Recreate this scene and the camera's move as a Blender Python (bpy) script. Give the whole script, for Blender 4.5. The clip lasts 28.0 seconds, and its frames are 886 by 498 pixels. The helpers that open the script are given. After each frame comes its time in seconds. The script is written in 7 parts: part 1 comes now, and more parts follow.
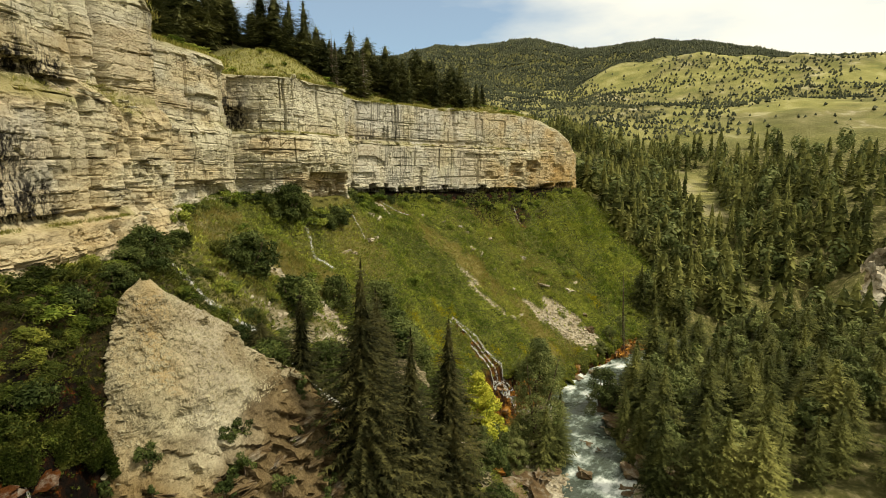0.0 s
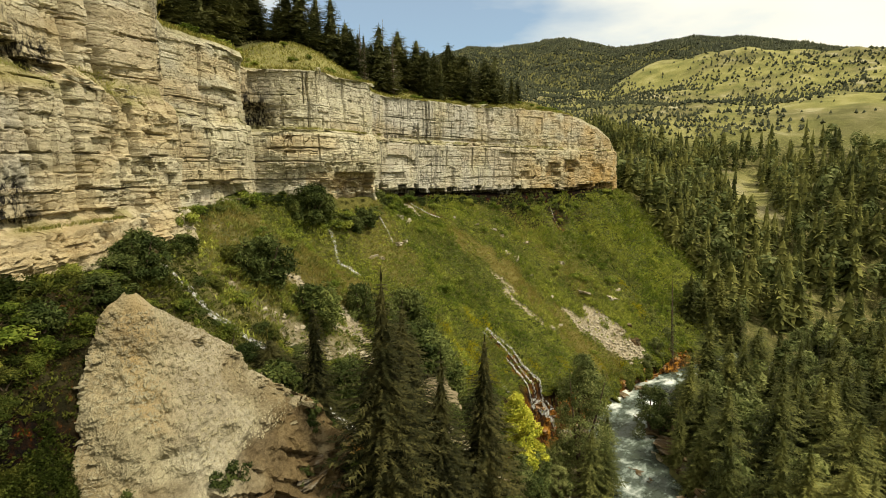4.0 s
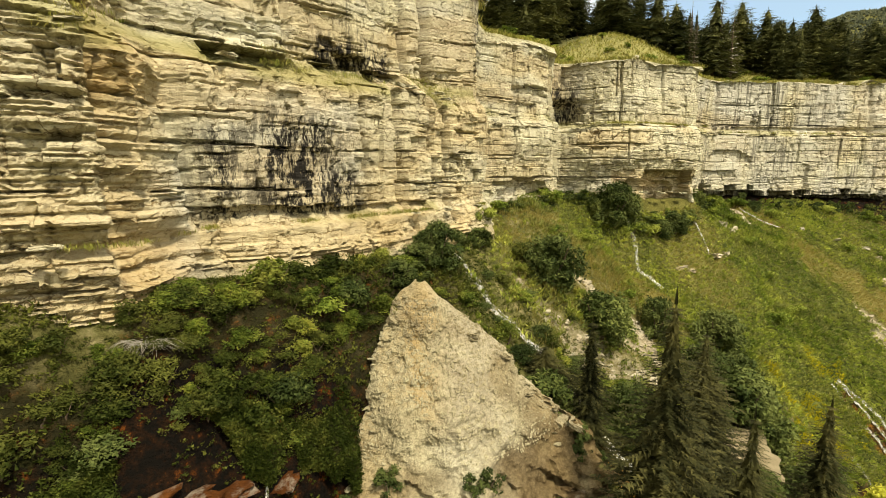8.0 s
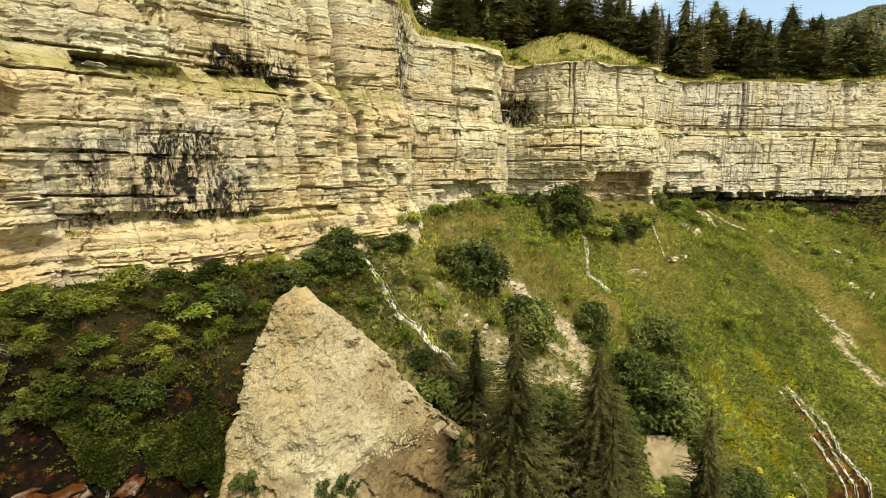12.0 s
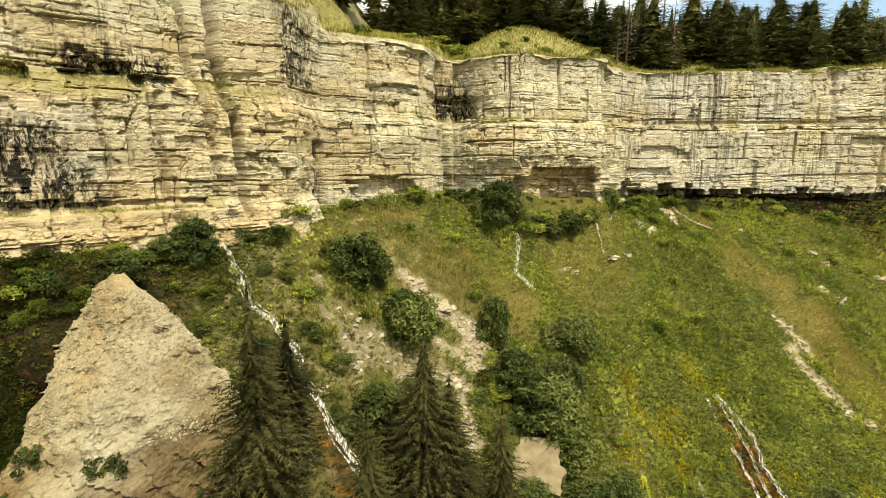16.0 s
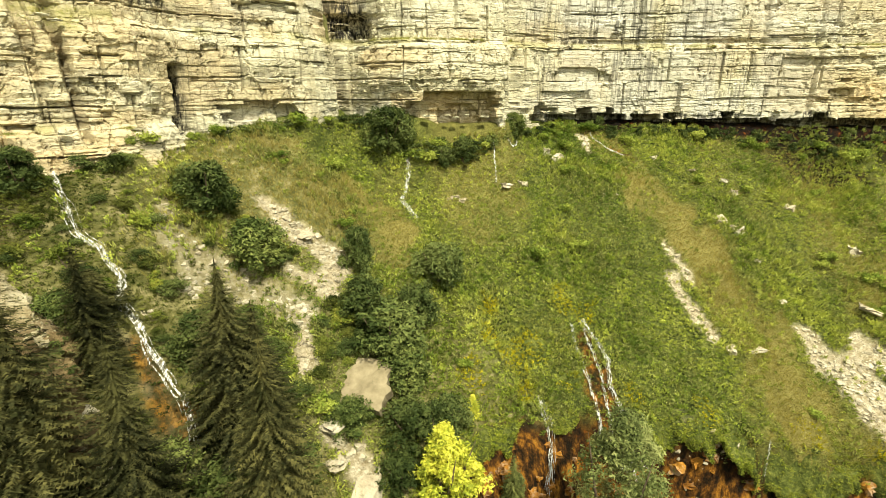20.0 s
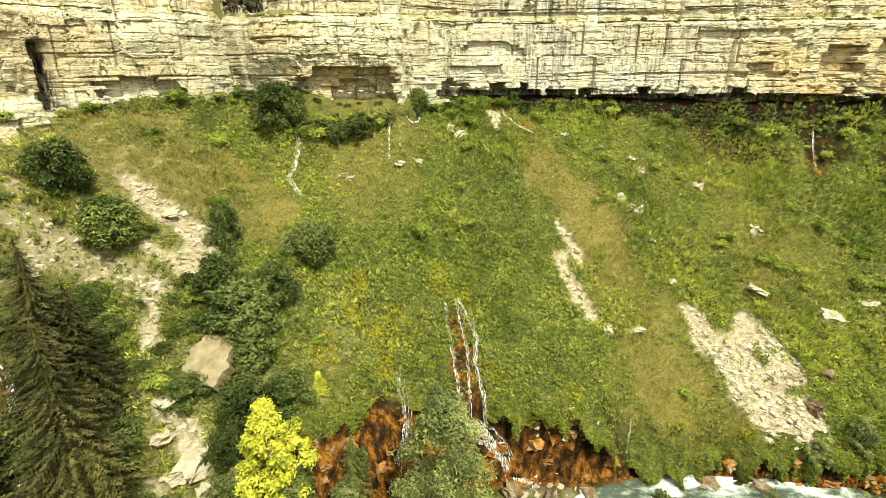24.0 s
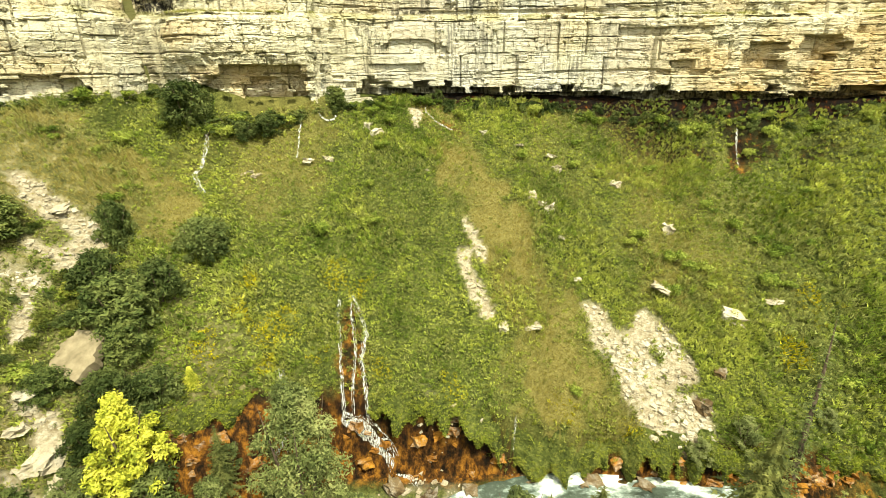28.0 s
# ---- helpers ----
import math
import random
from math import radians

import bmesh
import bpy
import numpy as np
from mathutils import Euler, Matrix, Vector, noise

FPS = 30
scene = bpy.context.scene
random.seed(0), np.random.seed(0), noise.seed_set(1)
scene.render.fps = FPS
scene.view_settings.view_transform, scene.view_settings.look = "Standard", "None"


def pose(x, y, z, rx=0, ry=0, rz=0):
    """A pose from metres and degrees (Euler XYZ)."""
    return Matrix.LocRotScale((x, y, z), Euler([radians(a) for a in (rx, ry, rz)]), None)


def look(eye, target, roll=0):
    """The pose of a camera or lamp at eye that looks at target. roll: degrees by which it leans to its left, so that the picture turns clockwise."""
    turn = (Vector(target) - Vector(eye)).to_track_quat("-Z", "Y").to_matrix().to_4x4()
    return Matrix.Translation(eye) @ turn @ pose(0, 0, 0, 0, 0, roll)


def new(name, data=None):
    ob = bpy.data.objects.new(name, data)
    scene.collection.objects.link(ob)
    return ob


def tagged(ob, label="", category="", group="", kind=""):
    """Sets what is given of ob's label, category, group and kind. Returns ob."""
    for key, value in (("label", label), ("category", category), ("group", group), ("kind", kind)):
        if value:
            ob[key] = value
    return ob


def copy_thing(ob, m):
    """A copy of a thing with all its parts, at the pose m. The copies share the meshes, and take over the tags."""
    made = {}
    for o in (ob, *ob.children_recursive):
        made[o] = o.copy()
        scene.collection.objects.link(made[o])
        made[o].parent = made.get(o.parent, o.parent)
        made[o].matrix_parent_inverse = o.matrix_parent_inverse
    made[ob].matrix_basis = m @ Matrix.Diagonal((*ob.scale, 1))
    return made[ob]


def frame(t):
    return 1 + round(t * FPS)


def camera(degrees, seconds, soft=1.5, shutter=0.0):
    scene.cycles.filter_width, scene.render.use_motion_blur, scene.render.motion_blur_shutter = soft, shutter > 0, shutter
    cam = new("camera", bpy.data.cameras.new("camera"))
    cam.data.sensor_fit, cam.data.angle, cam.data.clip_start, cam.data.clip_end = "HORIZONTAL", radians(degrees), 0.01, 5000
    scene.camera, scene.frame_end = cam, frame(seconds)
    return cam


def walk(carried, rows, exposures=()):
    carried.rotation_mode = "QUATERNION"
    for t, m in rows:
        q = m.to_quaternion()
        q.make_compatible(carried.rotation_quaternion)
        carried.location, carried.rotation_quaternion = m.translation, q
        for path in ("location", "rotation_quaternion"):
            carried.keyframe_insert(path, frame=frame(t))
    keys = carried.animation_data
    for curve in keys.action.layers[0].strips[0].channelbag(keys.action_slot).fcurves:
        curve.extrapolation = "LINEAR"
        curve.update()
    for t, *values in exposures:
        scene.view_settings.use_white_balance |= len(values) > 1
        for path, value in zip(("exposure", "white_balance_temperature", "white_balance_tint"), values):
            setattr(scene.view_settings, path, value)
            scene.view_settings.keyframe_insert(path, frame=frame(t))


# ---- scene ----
cam = camera(82.88, 28.0, soft=0.6)
PATH = [
    (0.0, -20.39, -5.92, 40.71, -42.75, -9.14, -0.33),
    (0.5, -20.05, -5.58, 40.69, -42.72, -9.12, -0.20),
    (1.0, -19.69, -5.13, 40.64, -42.73, -9.10, -0.17),
    (1.5, -19.28, -4.61, 40.61, -42.73, -9.08, -0.17),
    (2.0, -18.87, -4.08, 40.54, -42.73, -9.05, -0.10),
    (2.5, -18.50, -3.54, 40.49, -42.77, -9.01, -0.10),
    (3.0, -18.04, -3.02, 40.41, -42.52, -8.97, -0.06),
    (3.5, -17.57, -2.49, 40.33, -41.60, -8.94, -0.03),
    (4.0, -17.11, -1.97, 40.26, -39.17, -8.90, 0.01),
    (4.5, -16.64, -1.44, 40.18, -34.40, -8.86, 0.05),
    (5.0, -16.23, -0.97, 40.11, -27.63, -8.92, 0.17),
    (5.5, -15.88, -0.54, 40.19, -21.47, -9.03, -0.02),
    (6.0, -15.61, -0.10, 40.15, -17.04, -9.07, -0.02),
    (6.5, -15.47, 0.20, 40.13, -8.92, -9.17, -0.27),
    (7.0, -15.25, 0.33, 40.12, -5.32, -9.24, -0.27),
    (7.5, -15.06, 0.46, 40.09, -4.91, -9.15, -0.14),
    (8.0, -14.79, 0.52, 40.09, -4.62, -9.04, -0.09),
    (8.5, -14.45, 0.55, 40.13, -4.46, -9.00, 0.01),
    (9.0, -13.98, 0.53, 40.19, -4.29, -8.94, 0.12),
    (9.5, -13.39, 0.49, 40.25, -4.22, -8.92, 0.12),
    (10.0, -12.60, 0.45, 40.29, -4.08, -8.89, 0.09),
    (10.5, -11.59, 0.37, 40.31, -3.70, -8.86, 0.17),
    (11.0, -10.45, 0.24, 40.36, -3.39, -8.91, 0.18),
    (11.5, -9.18, 0.09, 40.41, -3.12, -8.99, 0.09),
    (12.0, -7.85, 0.04, 40.46, -3.00, -9.12, 0.03),
    (12.5, -6.32, 0.04, 40.33, -2.67, -9.01, 0.04),
    (14.5, 0.00, -0.00, 40.00, -0.00, -9.00, 0.00),
    (15.0, 1.64, -0.05, 39.97, 1.64, -9.06, 0.04),
    (15.5, 3.24, -0.04, 40.00, 2.21, -9.14, 0.07),
    (16.0, 4.84, 0.05, 39.91, 2.58, -9.05, 0.23),
    (16.5, 6.51, 0.13, 39.92, 2.94, -9.06, 0.29),
    (17.0, 8.10, 0.15, 39.99, 3.12, -9.41, 0.27),
    (17.5, 9.65, 0.16, 40.02, 3.22, -10.00, 0.26),
    (18.0, 11.14, 0.21, 40.11, 3.27, -12.16, 0.22),
    (18.5, 12.69, 0.29, 40.18, 3.36, -12.58, 0.31),
    (19.0, 14.27, 0.41, 40.26, 3.52, -14.49, 0.26),
    (19.5, 15.88, 0.53, 40.23, 3.69, -14.58, 0.28),
    (20.0, 17.38, 0.56, 40.13, 3.69, -17.53, 0.30),
    (20.5, 18.91, 0.69, 40.09, 3.79, -19.98, 0.20),
    (21.0, 20.39, 0.83, 40.08, 3.96, -20.10, 0.28),
    (21.5, 21.90, 0.99, 40.13, 4.03, -21.05, 0.25),
    (23.5, 28.09, 1.47, 40.43, 4.56, -20.57, 0.41),
    (24.0, 29.64, 1.53, 40.34, 4.67, -20.35, 0.39),
    (24.5, 31.18, 1.61, 40.29, 4.80, -20.30, 0.41),
    (25.0, 32.75, 1.69, 40.30, 4.90, -20.29, 0.47),
    (25.5, 34.34, 1.79, 40.30, 5.04, -20.27, 0.41),
    (26.0, 35.95, 1.91, 40.30, 5.13, -20.27, 0.45),
    (26.5, 37.47, 2.01, 40.25, 5.22, -20.31, 0.40),
    (27.0, 38.74, 2.13, 40.22, 5.29, -20.36, 0.40),
    (27.5, 39.52, 2.24, 40.17, 5.31, -20.42, 0.44),
    (28.0, 40.00, 2.26, 40.07, 5.39, -20.38, 0.52),
]
walk(cam, [(t, pose(x, y, z, 90 + pitch, roll, yaw)) for t, x, y, z, yaw, pitch, roll in PATH],
     exposures=[(0.0, -0.1, 7900, 4), (4.5, -0.05, 8000, 4), (8.0, 0.4, 8200, 4), (12.0, 0.46, 8200, 4), (17.0, 0.47, 8200, 3), (19.0, 0.78, 7900, -2), (21.0, 0.92, 7800, -3), (28.0, 1.04, 7700, -4)])

# ---------------------------------------------------------------- world, sun, exposure
SUN_EL, SUN_AZ = 56.0, 149.0          # degrees; azimuth clockwise from +y
sky_world = bpy.data.worlds.new("sky")
scene.world = sky_world
sky_world.use_nodes = True
wt = sky_world.node_tree
wt.nodes.clear()
w_out = wt.nodes.new("ShaderNodeOutputWorld")
w_bg = wt.nodes.new("ShaderNodeBackground")
w_sky = wt.nodes.new("ShaderNodeTexSky")
w_sky.sky_type, w_sky.sun_disc = "NISHITA", False
w_sky.sun_elevation, w_sky.sun_rotation = radians(SUN_EL), radians(SUN_AZ)
w_sky.dust_density, w_sky.air_density = 1.5, 1.0
w_co = wt.nodes.new("ShaderNodeTexCoord")
w_map = wt.nodes.new("ShaderNodeMapping")
w_map.inputs["Scale"].default_value = (1.0, 1.0, 3.2)
w_map.inputs["Location"].default_value = (0.35, 0.1, 0.2)
w_noise = wt.nodes.new("ShaderNodeTexNoise")
w_noise.inputs["Scale"].default_value, w_noise.inputs["Detail"].default_value = 1.7, 7
w_ramp = wt.nodes.new("ShaderNodeValToRGB")
w_ramp.color_ramp.elements[0].color = (0.2, 0.2, 0.2, 1)
w_ramp.color_ramp.elements[0].position, w_ramp.color_ramp.elements[1].position = 0.33, 0.60
w_mix = wt.nodes.new("ShaderNodeMix")
w_mix.data_type = "RGBA"
w_mix.inputs[7].default_value = (24.5, 24.6, 24.0, 1)
wt.links.new(w_co.outputs["Generated"], w_map.inputs["Vector"])
wt.links.new(w_map.outputs["Vector"], w_noise.inputs["Vector"])
# a gap in the clouds, low in the north-east
w_dot = wt.nodes.new("ShaderNodeVectorMath")
w_dot.operation = "DOT_PRODUCT"
w_dot.inputs[1].default_value = (0.58, 0.76, 0.30)
w_gap = wt.nodes.new("ShaderNodeMapRange")
w_gap.inputs["From Min"].default_value, w_gap.inputs["From Max"].default_value = 0.90, 1.0
w_gap.inputs["To Min"].default_value, w_gap.inputs["To Max"].default_value = 0.10, -0.05
w_add = wt.nodes.new("ShaderNodeMath")
wt.links.new(w_co.outputs["Generated"], w_dot.inputs[0])
wt.links.new(w_dot.outputs["Value"], w_gap.inputs["Value"])
wt.links.new(w_noise.outputs["Fac"], w_add.inputs[0])
wt.links.new(w_gap.outputs["Result"], w_add.inputs[1])
wt.links.new(w_add.outputs[0], w_ramp.inputs["Fac"])
wt.links.new(w_ramp.outputs["Color"], w_mix.inputs[0])
w_gain = wt.nodes.new("ShaderNodeVectorMath")
w_gain.operation = "MULTIPLY"
w_gain.inputs[1].default_value = (1.35, 2.55, 3.5)
wt.links.new(w_sky.outputs["Color"], w_gain.inputs[0])
wt.links.new(w_gain.outputs[0], w_mix.inputs[6])
wt.links.new(w_mix.outputs[2], w_bg.inputs["Color"])
w_bg.inputs["Strength"].default_value = 0.050
wt.links.new(w_bg.outputs["Background"], w_out.inputs["Surface"])

sun_data = bpy.data.lights.new("sun", "SUN")
sun_data.energy, sun_data.angle, sun_data.color = 4.5, radians(4), (1.0, 0.95, 0.86)
sun = new("sun", sun_data)
_a, _e = radians(SUN_AZ), radians(SUN_EL)
sun.matrix_world = look((0, 0, 300), Vector((0, 0, 300)) - Vector((math.sin(_a) * math.cos(_e), math.cos(_a) * math.cos(_e), math.sin(_e))))


# ---------------------------------------------------------------- noise and mesh helpers
def hash2(ix, iy, k=0):
    n = (ix.astype(np.int64) * 374761393 + iy.astype(np.int64) * 668265263 + int(k) * 974711 + 1013904223) & 0xFFFFFFFF
    n = ((n ^ (n >> 13)) * 1274126177) & 0xFFFFFFFF
    return ((n ^ (n >> 16)) & 0xFFFFFF) / float(0x1000000)


def vnoise(x, y, k=0):
    x, y = np.broadcast_arrays(np.asarray(x, float), np.asarray(y, float))
    ix, iy = np.floor(x), np.floor(y)
    u, v = x - ix, y - iy
    u, v = u * u * (3 - 2 * u), v * v * (3 - 2 * v)
    a, b = hash2(ix, iy, k), hash2(ix + 1, iy, k)
    c, d = hash2(ix, iy + 1, k), hash2(ix + 1, iy + 1, k)
    return (a + (b - a) * u) * (1 - v) + (c + (d - c) * u) * v


def fbm(x, y, octaves=4, k=0):
    """Fractal noise, about -1 to 1."""
    total, amp, norm = 0.0, 1.0, 0.0
    for o in range(octaves):
        total = total + amp * (vnoise(np.asarray(x) * 2 ** o, np.asarray(y) * 2 ** o, k + 17 * o) * 2 - 1)
        norm += amp
        amp *= 0.5
    return total / norm * 1.5


def smooth(a, b, v):
    t = np.clip((np.asarray(v, float) - a) / (b - a), 0, 1)
    return t * t * (3 - 2 * t)


def np_mesh(name, verts, faces, mats, attrs=None, mat_index=None, shade=False):
    """A mesh from arrays: verts (n, 3), faces (m, 3 or 4)."""
    verts, faces = np.asarray(verts, np.float32), np.asarray(faces, np.int32)
    me = bpy.data.meshes.new(name)
    m, k = faces.shape
    me.vertices.add(len(verts))
    me.vertices.foreach_set("co", verts.ravel())
    me.loops.add(m * k)
    me.loops.foreach_set("vertex_index", faces.ravel())
    me.polygons.add(m)
    me.polygons.foreach_set("loop_start", np.arange(0, m * k, k, dtype=np.int32))
    if mat_index is not None:
        me.polygons.foreach_set("material_index", np.asarray(mat_index, np.int32))
    me.polygons.foreach_set("use_smooth", np.full(m, shade, dtype=bool))
    for key, vals in (attrs or {}).items():
        me.attributes.new(key, "FLOAT", "POINT").data.foreach_set("value", np.asarray(vals, np.float32).ravel())
    for mt in mats if isinstance(mats, (list, tuple)) else [mats]:
        me.materials.append(mt)
    me.update(calc_edges=True)
    me.validate()
    return me


def grid_faces(nu, nv):
    """Quads of a grid whose vertex (i, j) is number i * nv + j."""
    i, j = np.meshgrid(np.arange(nu - 1), np.arange(nv - 1), indexing="ij")
    a = (i * nv + j).ravel()
    return np.stack([a, a + nv, a + nv + 1, a + 1], -1)


def child(name, mesh, parent, label="", m=None):
    ob = new(name, mesh)
    ob.parent = parent
    if m is not None:
        ob.matrix_basis = m
    return tagged(ob, label=label) if label else ob


def part(name, bm, material, parent, label=""):
    me = bpy.data.meshes.new(name)
    bm.to_mesh(me)
    bm.free()
    me.materials.append(material)
    return child(name, me, parent, label)


# ---------------------------------------------------------------- materials
def material(name, rough=0.85):
    mt = bpy.data.materials.new(name)
    mt.use_nodes = True
    nt = mt.node_tree
    bsdf = nt.nodes["Principled BSDF"]
    bsdf.inputs["Roughness"].default_value = rough
    bsdf.inputs["Specular IOR Level"].default_value = 0.06
    return mt, nt, bsdf


def n_noise(nt, scale, detail=5, vec=None, stretch=None, rough=0.6):
    nd = nt.nodes.new("ShaderNodeTexNoise")
    nd.inputs["Scale"].default_value, nd.inputs["Detail"].default_value, nd.inputs["Roughness"].default_value = scale, detail, rough
    if vec is None:
        geo = nt.nodes.new("ShaderNodeNewGeometry")
        vec = geo.outputs["Position"]
    if stretch:
        mp = nt.nodes.new("ShaderNodeMapping")
        mp.inputs["Scale"].default_value = stretch
        nt.links.new(vec, mp.inputs["Vector"])
        vec = mp.outputs["Vector"]
    nt.links.new(vec, nd.inputs["Vector"])
    return nd.outputs["Fac"]


def n_ramp(nt, fac, stops):
    nd = nt.nodes.new("ShaderNodeValToRGB")
    els = nd.color_ramp.elements
    while len(els) < len(stops):
        els.new(0.5)
    for el, (p, c) in zip(els, stops):
        el.position, el.color = p, (*c, 1) if len(c) == 3 else c
    nt.links.new(fac, nd.inputs["Fac"])
    return nd.outputs["Color"]


def n_mix(nt, fac, a, b, blend="MIX"):
    nd = nt.nodes.new("ShaderNodeMix")
    nd.data_type, nd.blend_type = "RGBA", blend
    for sock, v in ((nd.inputs[0], fac), (nd.inputs[6], a), (nd.inputs[7], b)):
        if isinstance(v, (int, float)):
            sock.default_value = v
        elif isinstance(v, tuple):
            sock.default_value = (*v, 1)
        else:
            nt.links.new(v, sock)
    return nd.outputs[2]


def n_attr(nt, key):
    nd = nt.nodes.new("ShaderNodeAttribute")
    nd.attribute_name = key
    return nd.outputs["Fac"]


def n_math(nt, op, a, b=0.5, clamp=False):
    nd = nt.nodes.new("ShaderNodeMath")
    nd.operation, nd.use_clamp = op, clamp
    for sock, v in zip(nd.inputs, (a, b)):
        if isinstance(v, (int, float)):
            sock.default_value = v
        else:
            nt.links.new(v, sock)
    return nd.outputs[0]


def n_bump(nt, bsdf, height, strength, dist):
    nd = nt.nodes.new("ShaderNodeBump")
    nd.inputs["Strength"].default_value, nd.inputs["Distance"].default_value = strength, dist
    nt.links.new(height, nd.inputs["Height"])
    nt.links.new(nd.outputs["Normal"], bsdf.inputs["Normal"])


def n_random(nt):
    geo = nt.nodes.new("ShaderNodeNewGeometry")
    return geo.outputs["Random Per Island"]


def rock_material(name, light, mid, dark, veg=False, rubbly=False):
    mt, nt, bsdf = material(name, 0.9)
    big = n_noise(nt, 0.22, 5, stretch=(1, 1, 1.6))
    col = n_ramp(nt, big, [(0.3, dark), (0.48, mid), (0.68, light)])
    fine = n_noise(nt, 5.0 if rubbly else 3.2, 8, stretch=(1, 1, 1.2 if rubbly else 2.2), rough=0.72)
    col = n_mix(nt, 0.62, col, n_ramp(nt, fine, [(0.28, (0.3, 0.27, 0.22)), (0.52, (0.6, 0.6, 0.6)), (0.75, (0.86, 0.84, 0.78))]), "OVERLAY")
    beds = n_noise(nt, 1.0, 6, stretch=(0.9, 0.9, 3.4), rough=0.7)
    thin = n_math(nt, "SUBTRACT", 0.42, n_math(nt, "MULTIPLY", n_attr(nt, "massive"), 0.34))
    col = n_mix(nt, 0.1 if rubbly else thin, col, n_ramp(nt, beds, [(0.33, (0.22, 0.18, 0.13)), (0.42, (0.93, 0.91, 0.88)), (1.0, (1, 1, 1))]), "MULTIPLY")
    grey = n_ramp(nt, n_noise(nt, 0.8, 7, rough=0.75), [(0.50, (0, 0, 0)), (0.62, (1, 1, 1))])
    col = n_mix(nt, n_math(nt, "MULTIPLY", grey, 0.1 if rubbly else 0.42), col, n_mix(nt, fine, (0.20, 0.19, 0.16), (0.60, 0.58, 0.50)))
    grit = n_noise(nt, 11.0, 5, stretch=(1, 1, 1.6), rough=0.75)
    col = n_mix(nt, 0.5, col, n_ramp(nt, grit, [(0.34, (0.34, 0.30, 0.24)), (0.50, (1, 1, 1)), (1.0, (1, 1, 1))]), "MULTIPLY")
    joint = 0.0
    if veg:                                       # dirt-filled joints between the stones of the wall
        geo = nt.nodes.new("ShaderNodeNewGeometry")
        sep = nt.nodes.new("ShaderNodeSeparateXYZ")
        nt.links.new(geo.outputs["Position"], sep.inputs[0])
        ragged = n_noise(nt, 1.1, 5, rough=0.65)
        ragged2 = n_noise(nt, 1.4, 5, stretch=(1, 1.3, 0.8), rough=0.65)
        su = n_math(nt, "ADD", n_attr(nt, "arc"), n_math(nt, "MULTIPLY", ragged, 1.5))
        sv = n_math(nt, "ADD", sep.outputs[2], n_math(nt, "MULTIPLY", ragged2, 0.75))
        com = nt.nodes.new("ShaderNodeCombineXYZ")
        nt.links.new(su, com.inputs[0])
        nt.links.new(sv, com.inputs[1])
        for wide, tall, gap, lo, hi, k in ((1.7, 0.62, 0.030, 0.44, 0.52, 0.5), (0.62, 0.23, 0.016, 0.50, 0.57, 0.9)):
            br = nt.nodes.new("ShaderNodeTexBrick")
            br.inputs["Scale"].default_value, br.inputs["Mortar Size"].default_value, br.inputs["Mortar Smooth"].default_value = 1.0, gap, 0.35
            br.inputs["Brick Width"].default_value, br.inputs["Row Height"].default_value = wide, tall
            nt.links.new(com.outputs[0], br.inputs["Vector"])
            some = n_ramp(nt, n_noise(nt, k, 5, rough=0.7), [(lo, (0, 0, 0)), (hi, (1, 1, 1))])
            part_of = n_math(nt, "MULTIPLY", br.outputs["Fac"], some)
            joint = part_of if joint == 0.0 else n_math(nt, "MAXIMUM", joint, part_of)
        col = n_mix(nt, n_math(nt, "MULTIPLY", joint, 0.82), col, (0.085, 0.065, 0.04))
    white = n_attr(nt, "pale")
    white = n_math(nt, "MULTIPLY", white, n_math(nt, "SUBTRACT", 1.0, n_math(nt, "MULTIPLY", joint, 0.9))) if veg else white
    col = n_mix(nt, white, col, n_mix(nt, fine, (0.32, 0.31, 0.275), (0.64, 0.62, 0.555)))
    if rubbly:
        col = n_mix(nt, n_attr(nt, "earth"), col, n_ramp(nt, fine, [(0.34, (0.030, 0.020, 0.011)), (0.52, (0.085, 0.060, 0.033)), (0.72, (0.19, 0.145, 0.085))]))
    och = n_attr(nt, "ochre")
    col = n_mix(nt, och, col, n_mix(nt, beds, (0.24, 0.135, 0.05), (0.60, 0.43, 0.18)))
    # dark water stains, and recess shade put into the colour
    st = n_attr(nt, "stain_shade")
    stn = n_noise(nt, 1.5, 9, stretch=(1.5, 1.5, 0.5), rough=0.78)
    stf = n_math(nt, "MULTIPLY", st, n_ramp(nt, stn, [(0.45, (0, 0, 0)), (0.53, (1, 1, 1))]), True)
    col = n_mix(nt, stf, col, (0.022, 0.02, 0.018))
    if veg:
        dr = n_noise(nt, 1.0, 6, stretch=(2.6, 2.6, 0.10), rough=0.68)
        dr2 = n_noise(nt, 1.0, 6, stretch=(0.9, 0.9, 0.35), rough=0.75)
        drf = n_ramp(nt, n_math(nt, "ADD", n_math(nt, "MULTIPLY", dr, 0.7), n_math(nt, "MULTIPLY", dr2, 0.3)), [(0.50, (0, 0, 0)), (0.58, (1, 1, 1))])
        col = n_mix(nt, n_math(nt, "MULTIPLY", n_attr(nt, "drip"), drf, True), col, (0.045, 0.042, 0.036))
        vg = n_attr(nt, "grass")
        col = n_mix(nt, vg, col, n_mix(nt, fine, (0.10, 0.105, 0.03), (0.34, 0.31, 0.12)))
    nt.links.new(col, bsdf.inputs["Base Color"])
    h = n_math(nt, "ADD", n_math(nt, "ADD", n_math(nt, "MULTIPLY", beds, 0.6), fine), n_math(nt, "MULTIPLY", grit, 0.35))
    h = n_math(nt, "SUBTRACT", h, joint) if veg else h
    n_bump(nt, bsdf, h, 1.0, 0.20 if rubbly else 0.13)
    return mt


